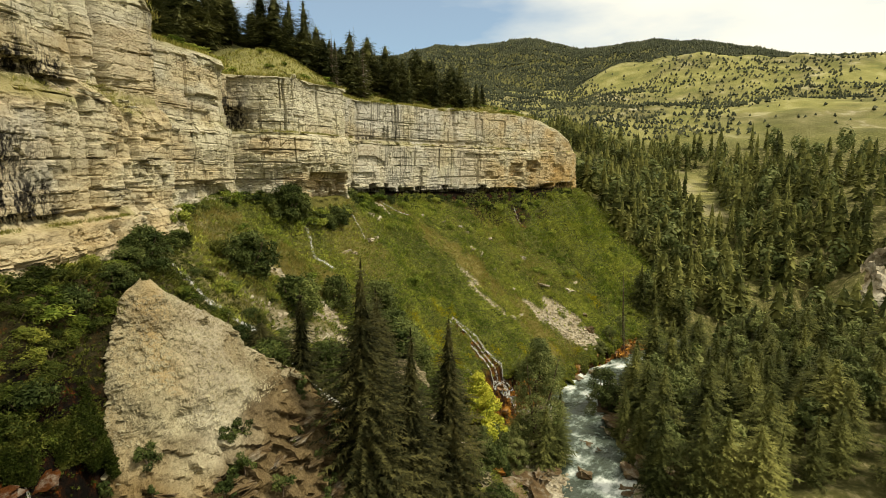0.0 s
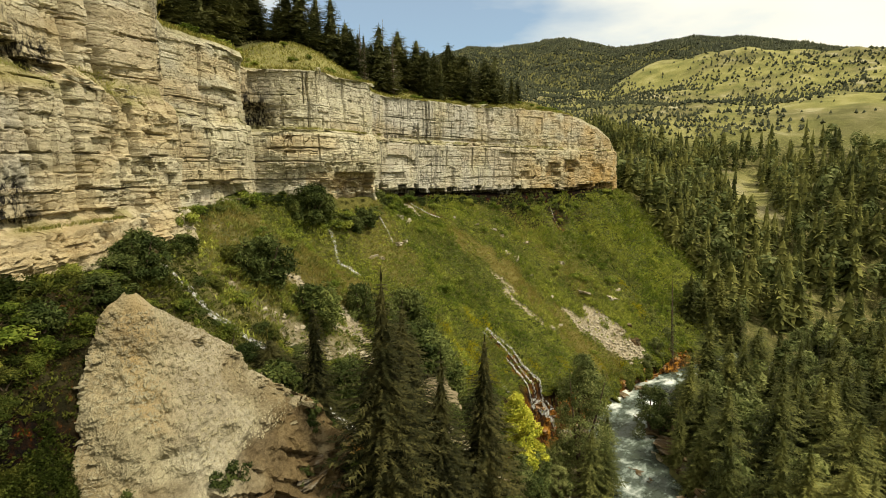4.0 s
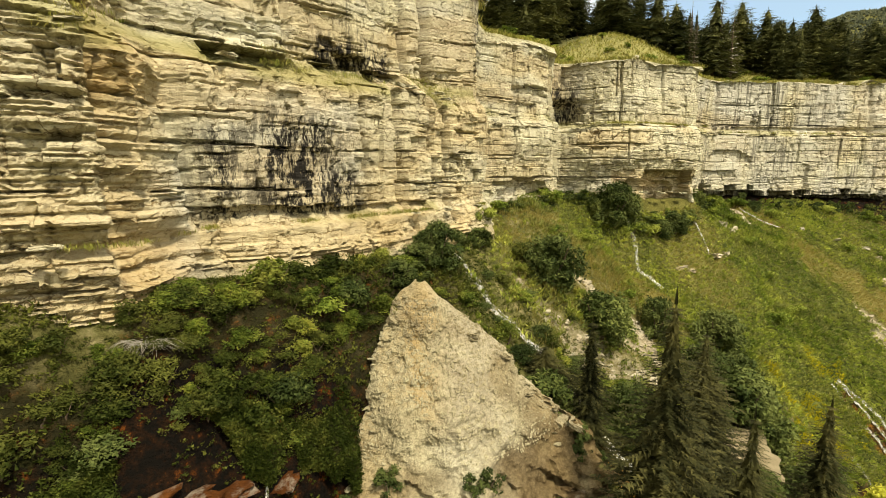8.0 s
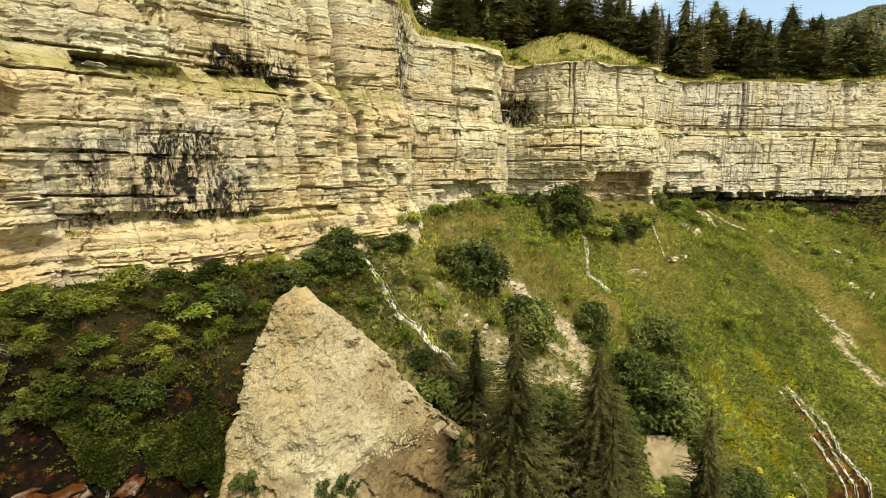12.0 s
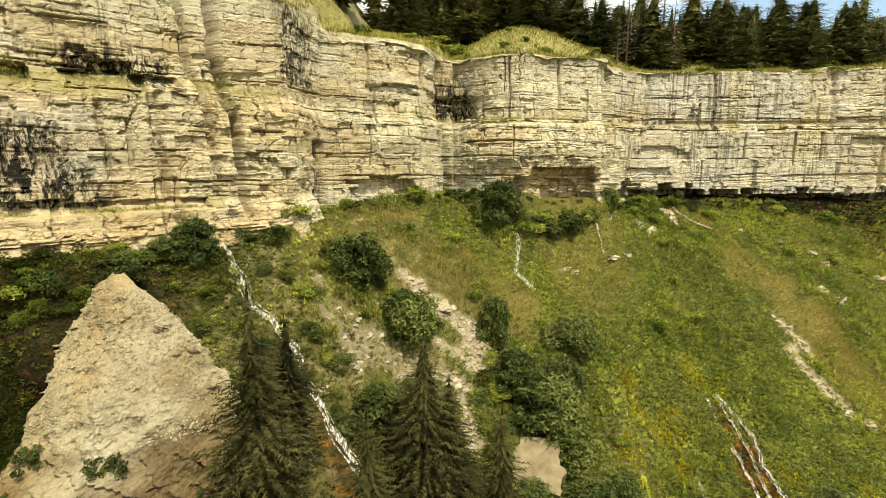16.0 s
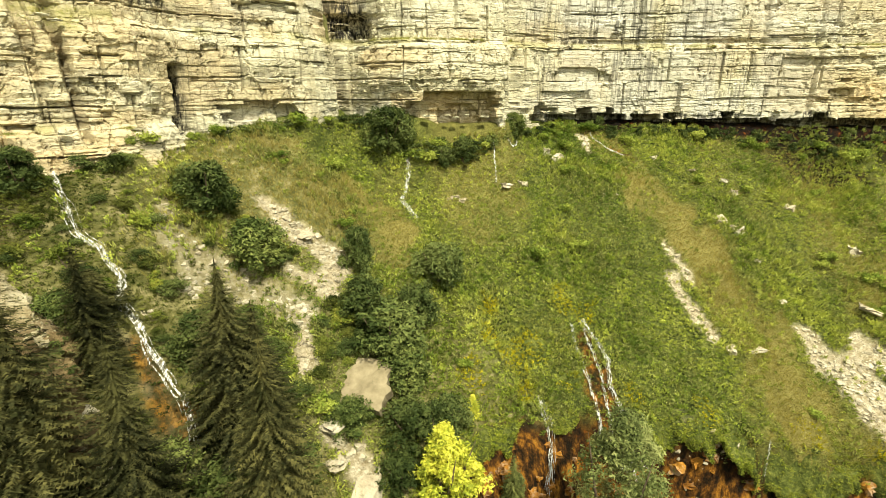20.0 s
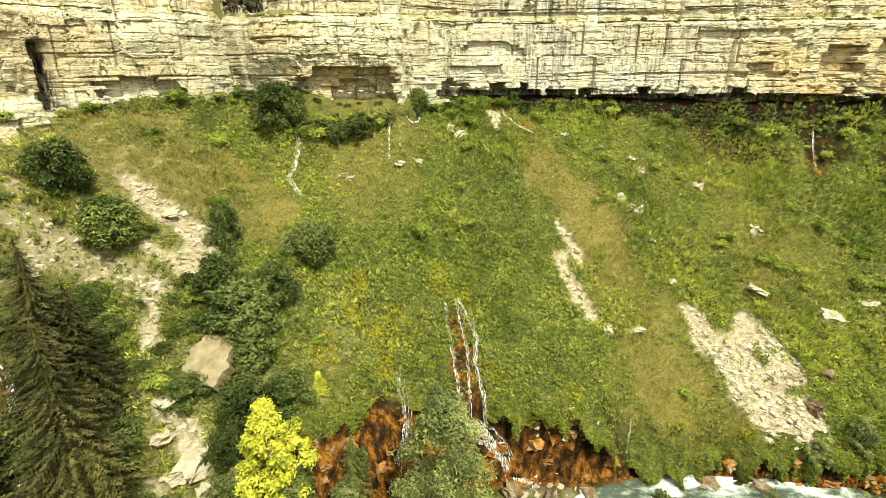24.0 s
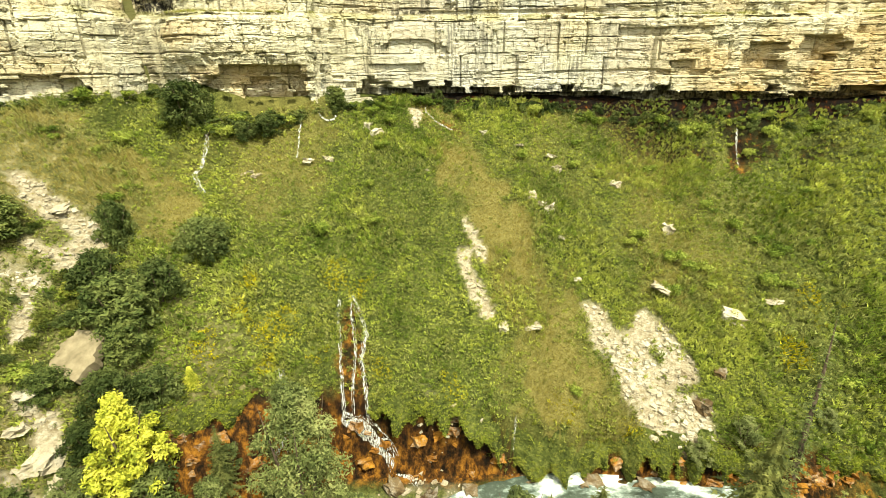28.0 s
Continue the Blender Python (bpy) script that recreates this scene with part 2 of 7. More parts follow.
M_ROCK = rock_material("limestone", (0.53, 0.508, 0.388), (0.475, 0.444, 0.33), (0.385, 0.345, 0.245), veg=True)
M_PIN = rock_material("rubble_limestone", (0.43, 0.395, 0.28), (0.34, 0.305, 0.205), (0.23, 0.19, 0.12), rubbly=True)
M_STONE = rock_material("loose_limestone", (0.45, 0.42, 0.34), (0.35, 0.31, 0.235), (0.22, 0.18, 0.12))
M_EARTHROCK = rock_material("earthy_broken_rock", (0.167, 0.124, 0.071), (0.102, 0.069, 0.037), (0.046, 0.030, 0.016))


def leaf_material(name, dark, mid, light, patch=0.08, trans=0.25, rough=0.6, key=None):
    """Leaves: colour by clump, by leaf and by patch of ground."""
    mt, nt, bsdf = material(name, rough)
    rnd = n_random(nt)
    pt = n_noise(nt, patch, 4)
    pt2 = n_noise(nt, patch * 7, 4)
    mixv = n_math(nt, "ADD", n_math(nt, "MULTIPLY", rnd, 0.36), n_math(nt, "ADD", n_math(nt, "MULTIPLY", pt, 2.2), n_math(nt, "MULTIPLY", pt2, 1.8)))
    mixv = n_math(nt, "SUBTRACT", mixv, 1.6)
    col = n_ramp(nt, mixv, [(0.25, dark), (0.55, mid), (0.9, light)])
    info = nt.nodes.new("ShaderNodeObjectInfo")
    col = n_mix(nt, 0.8 if not key else 0.0, col, n_ramp(nt, info.outputs["Random"], [(0.0, (0.62, 0.64, 0.60)), (0.5, (1.0, 1.0, 1.0)), (1.0, (1.5, 1.42, 1.3))]), "MULTIPLY")
    if key:
        tn = n_attr(nt, "tone")
        col = n_mix(nt, 0.75, col, n_ramp(nt, n_math(nt, "FRACT", n_math(nt, "MULTIPLY", tn, 17.3)), [(0.0, (0.55, 0.58, 0.5)), (0.5, (1.0, 1.0, 0.96)), (1.0, (1.45, 1.4, 1.3))]), "MULTIPLY")
        sage = n_ramp(nt, rnd, [(0.0, (0.13, 0.145, 0.048)), (0.6, (0.24, 0.25, 0.085)), (1.0, (0.36, 0.36, 0.14))])
        col = n_mix(nt, n_ramp(nt, tn, [(0.45, (0, 0, 0)), (0.75, (0.85, 0.85, 0.85))]), col, sage)
        col = n_mix(nt, n_attr(nt, key), col, n_ramp(nt, rnd, [(0.0, (0.22, 0.18, 0.05)), (0.6, (0.38, 0.32, 0.10)), (1.0, (0.50, 0.42, 0.17))]))
        col = n_mix(nt, n_attr(nt, "lime"), col, n_ramp(nt, rnd, [(0.0, (0.12, 0.15, 0.014)), (0.7, (0.23, 0.25, 0.025)), (1.0, (0.36, 0.33, 0.03))]))
        col = n_mix(nt, n_attr(nt, "bloom"), col, n_ramp(nt, rnd, [(0.0, (0.28, 0.25, 0.015)), (1.0, (0.56, 0.48, 0.03))]))
    nt.links.new(col, bsdf.inputs["Base Color"])
    if trans:
        tr = nt.nodes.new("ShaderNodeBsdfTranslucent")
        nt.links.new(col, tr.inputs["Color"])
        mx = nt.nodes.new("ShaderNodeMixShader")
        mx.inputs[0].default_value = trans
        nt.links.new(bsdf.outputs[0], mx.inputs[1])
        nt.links.new(tr.outputs[0], mx.inputs[2])
        nt.links.new(mx.outputs[0], nt.nodes["Material Output"].inputs["Surface"])
    return mt


M_HERB = leaf_material("herb_leaves", (0.095, 0.145, 0.026), (0.225, 0.285, 0.052), (0.40, 0.43, 0.10), key="dry")
M_BUSH = leaf_material("bush_leaves", (0.027, 0.042, 0.012), (0.062, 0.084, 0.025), (0.125, 0.148, 0.047), patch=0.2)
M_LIMETREE = leaf_material("yellow_leaves", (0.15, 0.18, 0.025), (0.33, 0.35, 0.045), (0.52, 0.50, 0.09), patch=0.6)
M_GREYLEAF = leaf_material("grey_green_leaves", (0.055, 0.072, 0.024), (0.12, 0.145, 0.05), (0.21, 0.23, 0.09), patch=0.2)
M_NEEDLE = leaf_material("spruce_needles", (0.012, 0.014, 0.005), (0.029, 0.030, 0.012), (0.068, 0.065, 0.024), patch=0.25, trans=0.1)
# dark green leaves, with the alcove's shade put into their colour
M_SHADELEAF = leaf_material("dark_shaded_leaves", (0.014, 0.022, 0.004), (0.037, 0.051, 0.011), (0.093, 0.102, 0.024), patch=0.15)
M_DAMP = leaf_material("damp_leaves", (0.050, 0.075, 0.013), (0.105, 0.135, 0.024), (0.20, 0.21, 0.045), patch=0.3)
M_PINE = leaf_material("pine_needles", (0.027, 0.034, 0.013), (0.064, 0.071, 0.027), (0.128, 0.132, 0.051), patch=0.15, trans=0.15)
M_FIR = leaf_material("valley_needles", (0.033, 0.041, 0.013), (0.076, 0.085, 0.026), (0.15, 0.155, 0.05), patch=0.1, trans=0.1)
# greyed and blued: distance haze put into the tree colour
M_FARTREE = leaf_material("hazed_far_trees", (0.034, 0.042, 0.026), (0.060, 0.070, 0.040), (0.10, 0.105, 0.060), patch=0.03, trans=0.0)


def plain(name, c0, c1, scale, rough=0.9, bump=0.4, stretch=None):
    mt, nt, bsdf = material(name, rough)
    f = n_noise(nt, scale, 7, stretch=stretch)
    nt.links.new(n_ramp(nt, f, [(0.3, c0), (0.7, c1)]), bsdf.inputs["Base Color"])
    n_bump(nt, bsdf, f, bump, 0.05)
    return mt


M_BARK = plain("bark", (0.05, 0.035, 0.025), (0.16, 0.12, 0.09), 6, stretch=(1, 1, 0.3))
M_DEADWOOD = plain("dead_wood", (0.22, 0.20, 0.17), (0.45, 0.42, 0.37), 5)

# ground: grass, earth, scree, iron-stained wet rock, forest floor, far meadow
M_GROUND, _nt, _b = material("ground", 0.95)
_n1, _n2, _n3 = n_noise(_nt, 0.05, 6), n_noise(_nt, 0.9, 7), n_noise(_nt, 6.0, 6)
_mot = n_math(_nt, "ADD", n_math(_nt, "MULTIPLY", _n2, 0.4), n_math(_nt, "MULTIPLY", n_noise(_nt, 4.5, 7, rough=0.75), 0.6))
_grass = n_ramp(_nt, _mot, [(0.38, (0.014, 0.020, 0.005)), (0.5, (0.060, 0.074, 0.018)), (0.62, (0.16, 0.17, 0.046))])
_dry = n_ramp(_nt, _mot, [(0.3, (0.09, 0.08, 0.022)), (0.7, (0.24, 0.20, 0.07))])
_col = n_mix(_nt, n_attr(_nt, "dry"), _grass, _dry)
_mead = n_ramp(_nt, _n1, [(0.35, (0.14, 0.145, 0.05)), (0.55, (0.23, 0.22, 0.08)), (0.75, (0.34, 0.32, 0.16))])
_mead = n_mix(_nt, n_ramp(_nt, n_noise(_nt, 0.011, 6, rough=0.65), [(0.46, (0, 0, 0)), (0.6, (0.8, 0.8, 0.8))]), _mead, n_ramp(_nt, _n1, [(0.4, (0.085, 0.085, 0.035)), (0.58, (0.16, 0.145, 0.075)), (0.7, (0.40, 0.37, 0.28))]))
_col = n_mix(_nt, n_attr(_nt, "meadow"), _col, _mead)
_floor = n_ramp(_nt, _n2, [(0.3, (0.05, 0.055, 0.018)), (0.52, (0.12, 0.115, 0.042)), (0.72, (0.30, 0.26, 0.14))])
_col = n_mix(_nt, n_attr(_nt, "forest"), _col, _floor)
_scree = n_ramp(_nt, n_noise(_nt, 2.2, 8, rough=0.75), [(0.32, (0.16, 0.125, 0.07)), (0.48, (0.29, 0.245, 0.165)), (0.66, (0.48, 0.44, 0.345))])
_col = n_mix(_nt, n_attr(_nt, "scree"), _col, _scree)
_red = n_ramp(_nt, n_noise(_nt, 1.3, 7, stretch=(1, 1, 0.5), rough=0.7), [(0.40, (0.010, 0.007, 0.004)), (0.50, (0.06, 0.026, 0.008)), (0.60, (0.22, 0.095, 0.016)), (0.76, (0.42, 0.22, 0.04))])
_col = n_mix(_nt, n_attr(_nt, "red"), _col, _red)
# near-black wet rock; the wet attribute also carries shade put into the colour
_wet_shade = n_ramp(_nt, n_noise(_nt, 1.6, 8, rough=0.75), [(0.46, (0.006, 0.005, 0.004)), (0.58, (0.022, 0.010, 0.005)), (0.65, (0.13, 0.040, 0.009)), (0.80, (0.28, 0.105, 0.018))])
_col = n_mix(_nt, n_attr(_nt, "wet"), _col, _wet_shade)
_nt.links.new(_col, _b.inputs["Base Color"])
n_bump(_nt, _b, n_math(_nt, "ADD", _mot, n_math(_nt, "MULTIPLY", _n3, 0.4)), 1.0, 0.4)

# white water and river
M_FOAM, _nt, _b = material("falling_water", 0.25)
_b.inputs["Specular IOR Level"].default_value = 0.5
_uv = n_noise(_nt, 5.0, 6, stretch=(2.4, 0.5, 0.5), rough=0.7)
_nt.links.new(n_ramp(_nt, _uv, [(0.3, (0.24, 0.23, 0.20)), (0.62, (0.66, 0.66, 0.63))]), _b.inputs["Base Color"])
_nt.links.new(n_ramp(_nt, _uv, [(0.42, (0.02, 0.02, 0.02)), (0.60, (0.8, 0.8, 0.8))]), _b.inputs["Alpha"])
M_DRIP, _nt, _b = material("thin_falling_water", 0.2)
_b.inputs["Specular IOR Level"].default_value = 0.5
_uv = n_noise(_nt, 5.0, 5, stretch=(1.6, 0.4, 0.4), rough=0.7)
_nt.links.new(n_ramp(_nt, _uv, [(0.3, (0.25, 0.23, 0.21)), (0.6, (0.6, 0.6, 0.57))]), _b.inputs["Base Color"])
_nt.links.new(n_ramp(_nt, _uv, [(0.40, (0.0, 0.0, 0.0)), (0.62, (0.75, 0.75, 0.75))]), _b.inputs["Alpha"])
M_RIVER, _nt, _b = material("river_water", 0.12)
_b.inputs["Specular IOR Level"].default_value = 0.5
_f = n_noise(_nt, 0.55, 8, stretch=(1.0, 1.6, 1), rough=0.68)
_fo = n_attr(_nt, "foam")
_ff = n_math(_nt, "ADD", _f, n_math(_nt, "MULTIPLY", _fo, 0.22))
_nt.links.new(n_ramp(_nt, _ff, [(0.50, (0.045, 0.060, 0.045)), (0.62, (0.15, 0.19, 0.165)), (0.78, (0.66, 0.70, 0.68))]), _b.inputs["Base Color"])
_nt.links.new(n_ramp(_nt, _ff, [(0.5, (0.08, 0.08, 0.08)), (0.7, (0.6, 0.6, 0.6))]), _b.inputs["Roughness"])
n_bump(_nt, _b, n_noise(_nt, 1.8, 6), 0.7, 0.25)

# ---------------------------------------------------------------- the land
CX = np.array([-90, -40, -28.2, -24.7, -24.4, -24.1, -21.9, -19.2, -15.6, -11.5, -8.4, -8.1, -7.4, -5.8, -2.4, 1.2, 1.7, 2.4, 3.2, 4.4, 8.0, 11.0, 20.9, 22.0, 28.0, 34.0, 70.0, 96.0, 102.5, 106.0])
CY = np.array([4, 13, 17.2, 18.7, 20.4, 23.3, 25.3, 27.4, 31.2, 36.3, 39.4, 44.2, 45.6, 46.9, 49.3, 51.9, 53.4, 57.2, 57.8, 57.2, 55.2, 54.6, 58.6, 62.5, 67.0, 68.4, 69.0, 70.0, 72.5, 80.0])
TX, TZ = [-90, -24, -16, -11.5, -9, -7, 0, 10, 20.9, 24, 34, 51, 66, 78, 90, 99, 106], [62, 61, 59, 57, 52.6, 51.6, 51.6, 52.0, 51.8, 51.3, 51.8, 52.3, 52.6, 52.4, 49.8, 46.2, 44]


def cliff_y(x):
    return np.interp(x, CX, CY)


def cliff_top(x):
    return np.interp(x, TX, TZ)


SX = [-60, -30, -24, -20, -11, -5, 1, 8, 14, 20, 27, 38, 45, 60, 75, 102, 140]


def section(x):
    """Cross-section of the slope at x: foot of the cliff, shelf, lip over the gorge, toe at the water."""
    f = np.interp
    foot = f(x, SX, [35, 35.3, 35.2, 35.0, 35.2, 37.0, 37.3, 36.9, 35.6, 35.6, 35.6, 35.1, 34.8, 34.2, 34.2, 35.0, 34])
    y1 = f(x, SX, [9, 14.5, 19.4, 23, 33, 41, 46, 51, 51.5, 53, 60, 60, 60, 65.5, 65.5, 66, 64])
    z1 = f(x, SX, [33, 34.5, 34.6, 34, 34, 34, 33, 30, 29.8, 30, 32, 29.5, 28, 28.3, 28, 32, 29])
    y2 = f(x, SX, [5, 12.5, 17.6, 20.6, 27, 29, 28.5, 27, 29, 34.5, 36.8, 36.6, 38.3, 38.5, 39, 40, 35])
    z2 = f(x, SX, [26, 29, 30.5, 29.5, 29, 27, 20.5, 17.5, 15.4, 14.8, 14.6, 12.8, 10, 9.5, 9, 13, 15])
    lip = smooth(12, 16, x)
    y2 = y2 + lip * 1.0 * fbm(x * 0.30, 0 * x + 3.3, 3, 301)
    z2 = z2 + lip * 0.7 * fbm(x * 0.24, 0 * x + 7.7, 3, 302)
    y3 = f(x, SX, [0, 9, 14.5, 17.5, 18, 19, 20, 20, 22, 28, 35.2, 36.0, 37.5, 36.8, 35, 30, 20])
    z3 = f(x, SX, [20, 21.5, 24, 23.5, 20.5, 17, 13, 10, 8, 7, 6.6, 6.2, 6.2, 6.2, 6.5, 9, 11])
    return foot, y1, z1, y2, z2, np.minimum(y3, y2 - 0.5), z3


RX = np.array([-60, -30, -10, 0, 10, 16, 22, 26, 30, 34, 37, 40, 44, 48, 56, 70, 90, 110, 140, 200])
RY = np.array([-50, -30, -14, -6, 3.5, 9.5, 15.4, 18.8, 21.6, 25.2, 28.6, 31.0, 32.6, 33.2, 33.2, 31, 27, 22, 16, 5])


def river_y(x):
    return np.interp(x, RX, RY)


def river_distance(x, y):
    slope = (river_y(x + 0.5) - river_y(x - 0.5))
    return np.abs(y - river_y(x)) / np.sqrt(1 + slope ** 2), y - river_y(x)


def plateau_z(x, y):
    back = np.clip(y - cliff_y(x), 0, 400)
    return cliff_top(x) + 2.0 * smooth(1.5, 8, back) * np.exp(-((x - 12) / 6) ** 2) + np.interp(back, [0, 3, 10, 25, 60, 150, 400], [0, 0.5, 3.0, 6.0, 9.0, 12, 0]) + 0.5 * fbm(x * 0.12, y * 0.12, 3, 5)


RIDGE_AZ = [-180, -60, 25, 32.6, 38, 41.8, 44.9, 52, 57.2, 64.6, 71.6, 77.9, 82.8, 100, 180]
RIDGE_EL = [6, 8, 10.9, 11.1, 11.3, 12.1, 12.0, 12.9, 11.8, 12.3, 11.0, 9.5, 8.8, 8, 6]


def far_z(x, y):
    dx, dy = x + 20, y + 6
    d = np.hypot(dx, dy)
    az = np.degrees(np.arctan2(dx, dy))
    crest = 40 + 1500 * np.tan(np.radians(np.interp(az, RIDGE_AZ, RIDGE_EL)))
    mead = np.interp(az, [20, 45, 56, 61, 69, 80, 100], [150, 150, 140, 165, 176, 160, 130])
    z = np.interp(d, [0, 100, 125, 160, 220, 330, 430], [7, 8, 14, 26, 36, 58, 84])
    z = z + smooth(430, 720, d) * (mead - 84) + smooth(820, 1500, d) * (crest - mead)
    z = z - smooth(1500, 2600, d) * (crest - 150)
    rough = fbm(x * 0.006, y * 0.006, 5, 31) * np.interp(d, [100, 300, 800, 1400, 1600, 4000], [1.5, 7, 16, 9, 9, 60])
    return z + rough + fbm(x * 0.03, y * 0.03, 3, 77) * np.interp(d, [100, 300, 3000], [1, 3, 6])


def land(x, y):
    """Height of the ground."""
    x, y = np.broadcast_arrays(np.asarray(x, float), np.asarray(y, float))
    xw = x + 0.8 * fbm(x * 0.15, y * 0.15, 3, 3)
    foot, y1, z1, y2, z2, y3, z3 = section(xw)
    yc = cliff_y(x)
    yw = y + 0.55 * fbm(x * 0.22, y * 0.05, 3, 8)
    mid = (y1 + y2) / 2
    zm = (z1 + z2) / 2 + 0.6 * fbm(x * 0.07, y * 0.07, 3, 21)
    z = np.where(yw > y1, z1 + (foot - z1) * np.clip((yw - y1) / np.maximum(yc - y1, 0.5), 0, 1.2),
        np.where(yw > mid, zm + (z1 - zm) * (yw - mid) / (y1 - mid),
        np.where(yw > y2, z2 + (zm - z2) * (yw - y2) / (mid - y2),
        np.where(yw > y3, z3 + (z2 - z3) * np.clip((yw - y3) / (y2 - y3), 0, 1) ** 0.75, z3))))
    # a hollow beside the pinnacle
    hd = np.hypot(x + 18.6 - 0.55 * np.clip(y - 17, 0, 8), np.maximum(np.abs(y - 20.5) - 3.5, 0))
    z = z - 5.0 * smooth(2.2, 0.6, hd)
    rd, rs = river_distance(x, y)
    # down from the toe to the water, and up again on the far bank
    toe = np.clip((y3 - y) / np.maximum(y3 - river_y(x) - 3.0, 0.6), 0, 1)
    z = np.where(y < y3, z3 + (6.0 - z3) * toe, z)
    bank = 6.3 + 0.085 * np.maximum(rd - 3, 0) + 0.7 * fbm(x * 0.2, y * 0.2, 4, 9) * smooth(2.5, 6, rd) + 3.0 * smooth(25, 70, rd)
    z = np.where(rs < -2.5, bank, z)
    z = z + fbm(x * 0.35, y * 0.35, 4, 12) * 0.28
    z = np.where(rd < 3.6, np.minimum(z, 5.6 + 0.9 * smooth(2.4, 3.8, rd)), z)
    # rock bluff across the river
    bl = np.exp(-((x - 126) / 14) ** 2 - ((y - 6) / 12) ** 2)
    z = z + 6 * smooth(0.2, 0.75, bl)
    out = np.maximum(np.maximum(smooth(112, 160, x), smooth(45, 110, -y)), smooth(60, 140, -x))
    z = z + out * (far_z(x, y) - z)
    pz = plateau_z(x, y)
    back = y - yc
    more = 5 * smooth(-21, -24, x) * smooth(-30, -26, x) + 3 * smooth(-12, -10, x) * smooth(-7.9, -8.1, x)
    p = smooth(6.2, 7.0, back - more) * smooth(112, 104, x + 0.25 * (y - 70)) 
    pfar = smooth(330, 130, back)
    return np.where(p > 0, z + p * (np.maximum(pz * pfar + z * (1 - pfar), z) - z), z)


def capsule(x, y, ax, ay, bx, by, ra, rb):
    """How deep a place lies in a tapering strip, 1 inside to 0 outside, with a ragged edge."""
    ux, uy = bx - ax, by - ay
    t = np.clip(((x - ax) * ux + (y - ay) * uy) / (ux * ux + uy * uy), 0, 1)
    r = ra + (rb - ra) * t
    d = np.hypot(x - ax - t * ux, y - ay - t * uy)
    return smooth(1.15, 0.75, d / r + 0.45 * fbm(x * 0.7, y * 0.7, 3, 55))


SCARS = [(50.2, 48.4, 52.6, 44.6, 0.8, 1.3), (53.0, 45.0, 56.8, 40.0, 1.8, 2.6), (55.0, 47.6, 58.0, 43.0, 0.7, 1.5), (37.4, 52.8, 39.4, 50.0, 0.4, 0.5), (37.4, 49.6, 39.8, 45.2, 0.7, 0.9),
         (-0.2, 41.0, 2.6, 40.4, 0.7, 0.9), (2.6, 40.8, 5.6, 40.6, 0.8, 1.0), (5.4, 40.6, 5.5, 37.6, 1.0, 1.0), (2.4, 37.2, 5.4, 37.8, 0.6, 0.9),
         (-6.0, 36.4, -4.4, 34.4, 0.8, 1.2), (-4.4, 34.8, -2.6, 33.6, 1.3, 1.3), (-2.2, 34.6, 4.0, 35.0, 1.0, 1.1), (4.0, 35.2, 5.4, 32.0, 0.9, 0.7), (7.8, 28.4, 10.6, 27.0, 0.6, 0.9),
         (9.0, 24.6, 12.0, 23.4, 0.7, 1.0), (30.5, 65.5, 31.0, 63.2, 0.7, 0.5)]


def scree_at(x, y):
    s = 0.0
    for c in SCARS:
        s = np.maximum(s, capsule(x, y, *c))
    bank = smooth(9, 4, river_distance(x, y)[0]) * smooth(0.35, 0.0, fbm(x * 0.22, y * 0.22, 3, 41)) * smooth(40, 34, x)
    s = s * (1 - 0.45 * smooth(4.5, 3.5, x) * smooth(37.6, 36.4, y) * smooth(26, 28, y))
    return np.maximum(s, bank)


def dry_at(x, y):
    n = fbm(x * 0.06, y * 0.05, 3, 61)
    base = smooth(0.0, 0.55, n + 0.25 * fbm(x * 0.4, y * 0.4, 3, 62))
    strips = np.maximum(capsule(x, y, 33, 66, 40, 54, 2.5, 3.5), np.maximum(capsule(x, y, 40, 54, 50, 41, 3.5, 6.0), capsule(x, y, -6, 42, 9, 46, 4.5, 3.5)))
    return np.clip(0.5 * base + 1.05 * strips * (0.6 + 0.6 * fbm(x * 0.3, y * 0.3, 3, 63)), 0, 0.85) * smooth(75, 62, x) * smooth(-9, -5, x)


def lime_at(x, y):
    foot, y1, z1, y2, z2, y3, z3 = section(x)
    band = smooth(11, 1.0, y - y2) * smooth(13, 18, x) * smooth(66, 46, x)
    return np.clip(band * smooth(-0.25, 0.5, fbm(x * 0.16, y * 0.16, 3, 71)) + 0.6 * smooth(56, 70, x) * smooth(-0.2, 0.6, fbm(x * 0.1, y * 0.1, 3, 72)), 0, 1)


def red_at(x, y, z):
    foot, y1, z1, y2, z2, y3, z3 = section(x)
    under = smooth(0.25, -0.5, y - y2) * smooth(y3 - 1.5, y3 - 0.3, y) * smooth(14, 18, x) * smooth(76, 66, x)
    step = capsule(x, y, 69.5, 66.6, 69.5, 64.6, 0.8, 1.0)
    fall = 0.9 * capsule(x, y, 27.5, 42.4, 28.7, 36.6, 0.7, 1.5)
    casc = 0.7 * np.maximum(capsule(x, y, -3.6, 27.6, 1.0, 24.4, 0.7, 1.2), capsule(x, y, 34.0, 64.6, 36.5, 63.0, 0.5, 0.4))
    return np.clip(under + 0.8 * step + fall + casc, 0, 1)


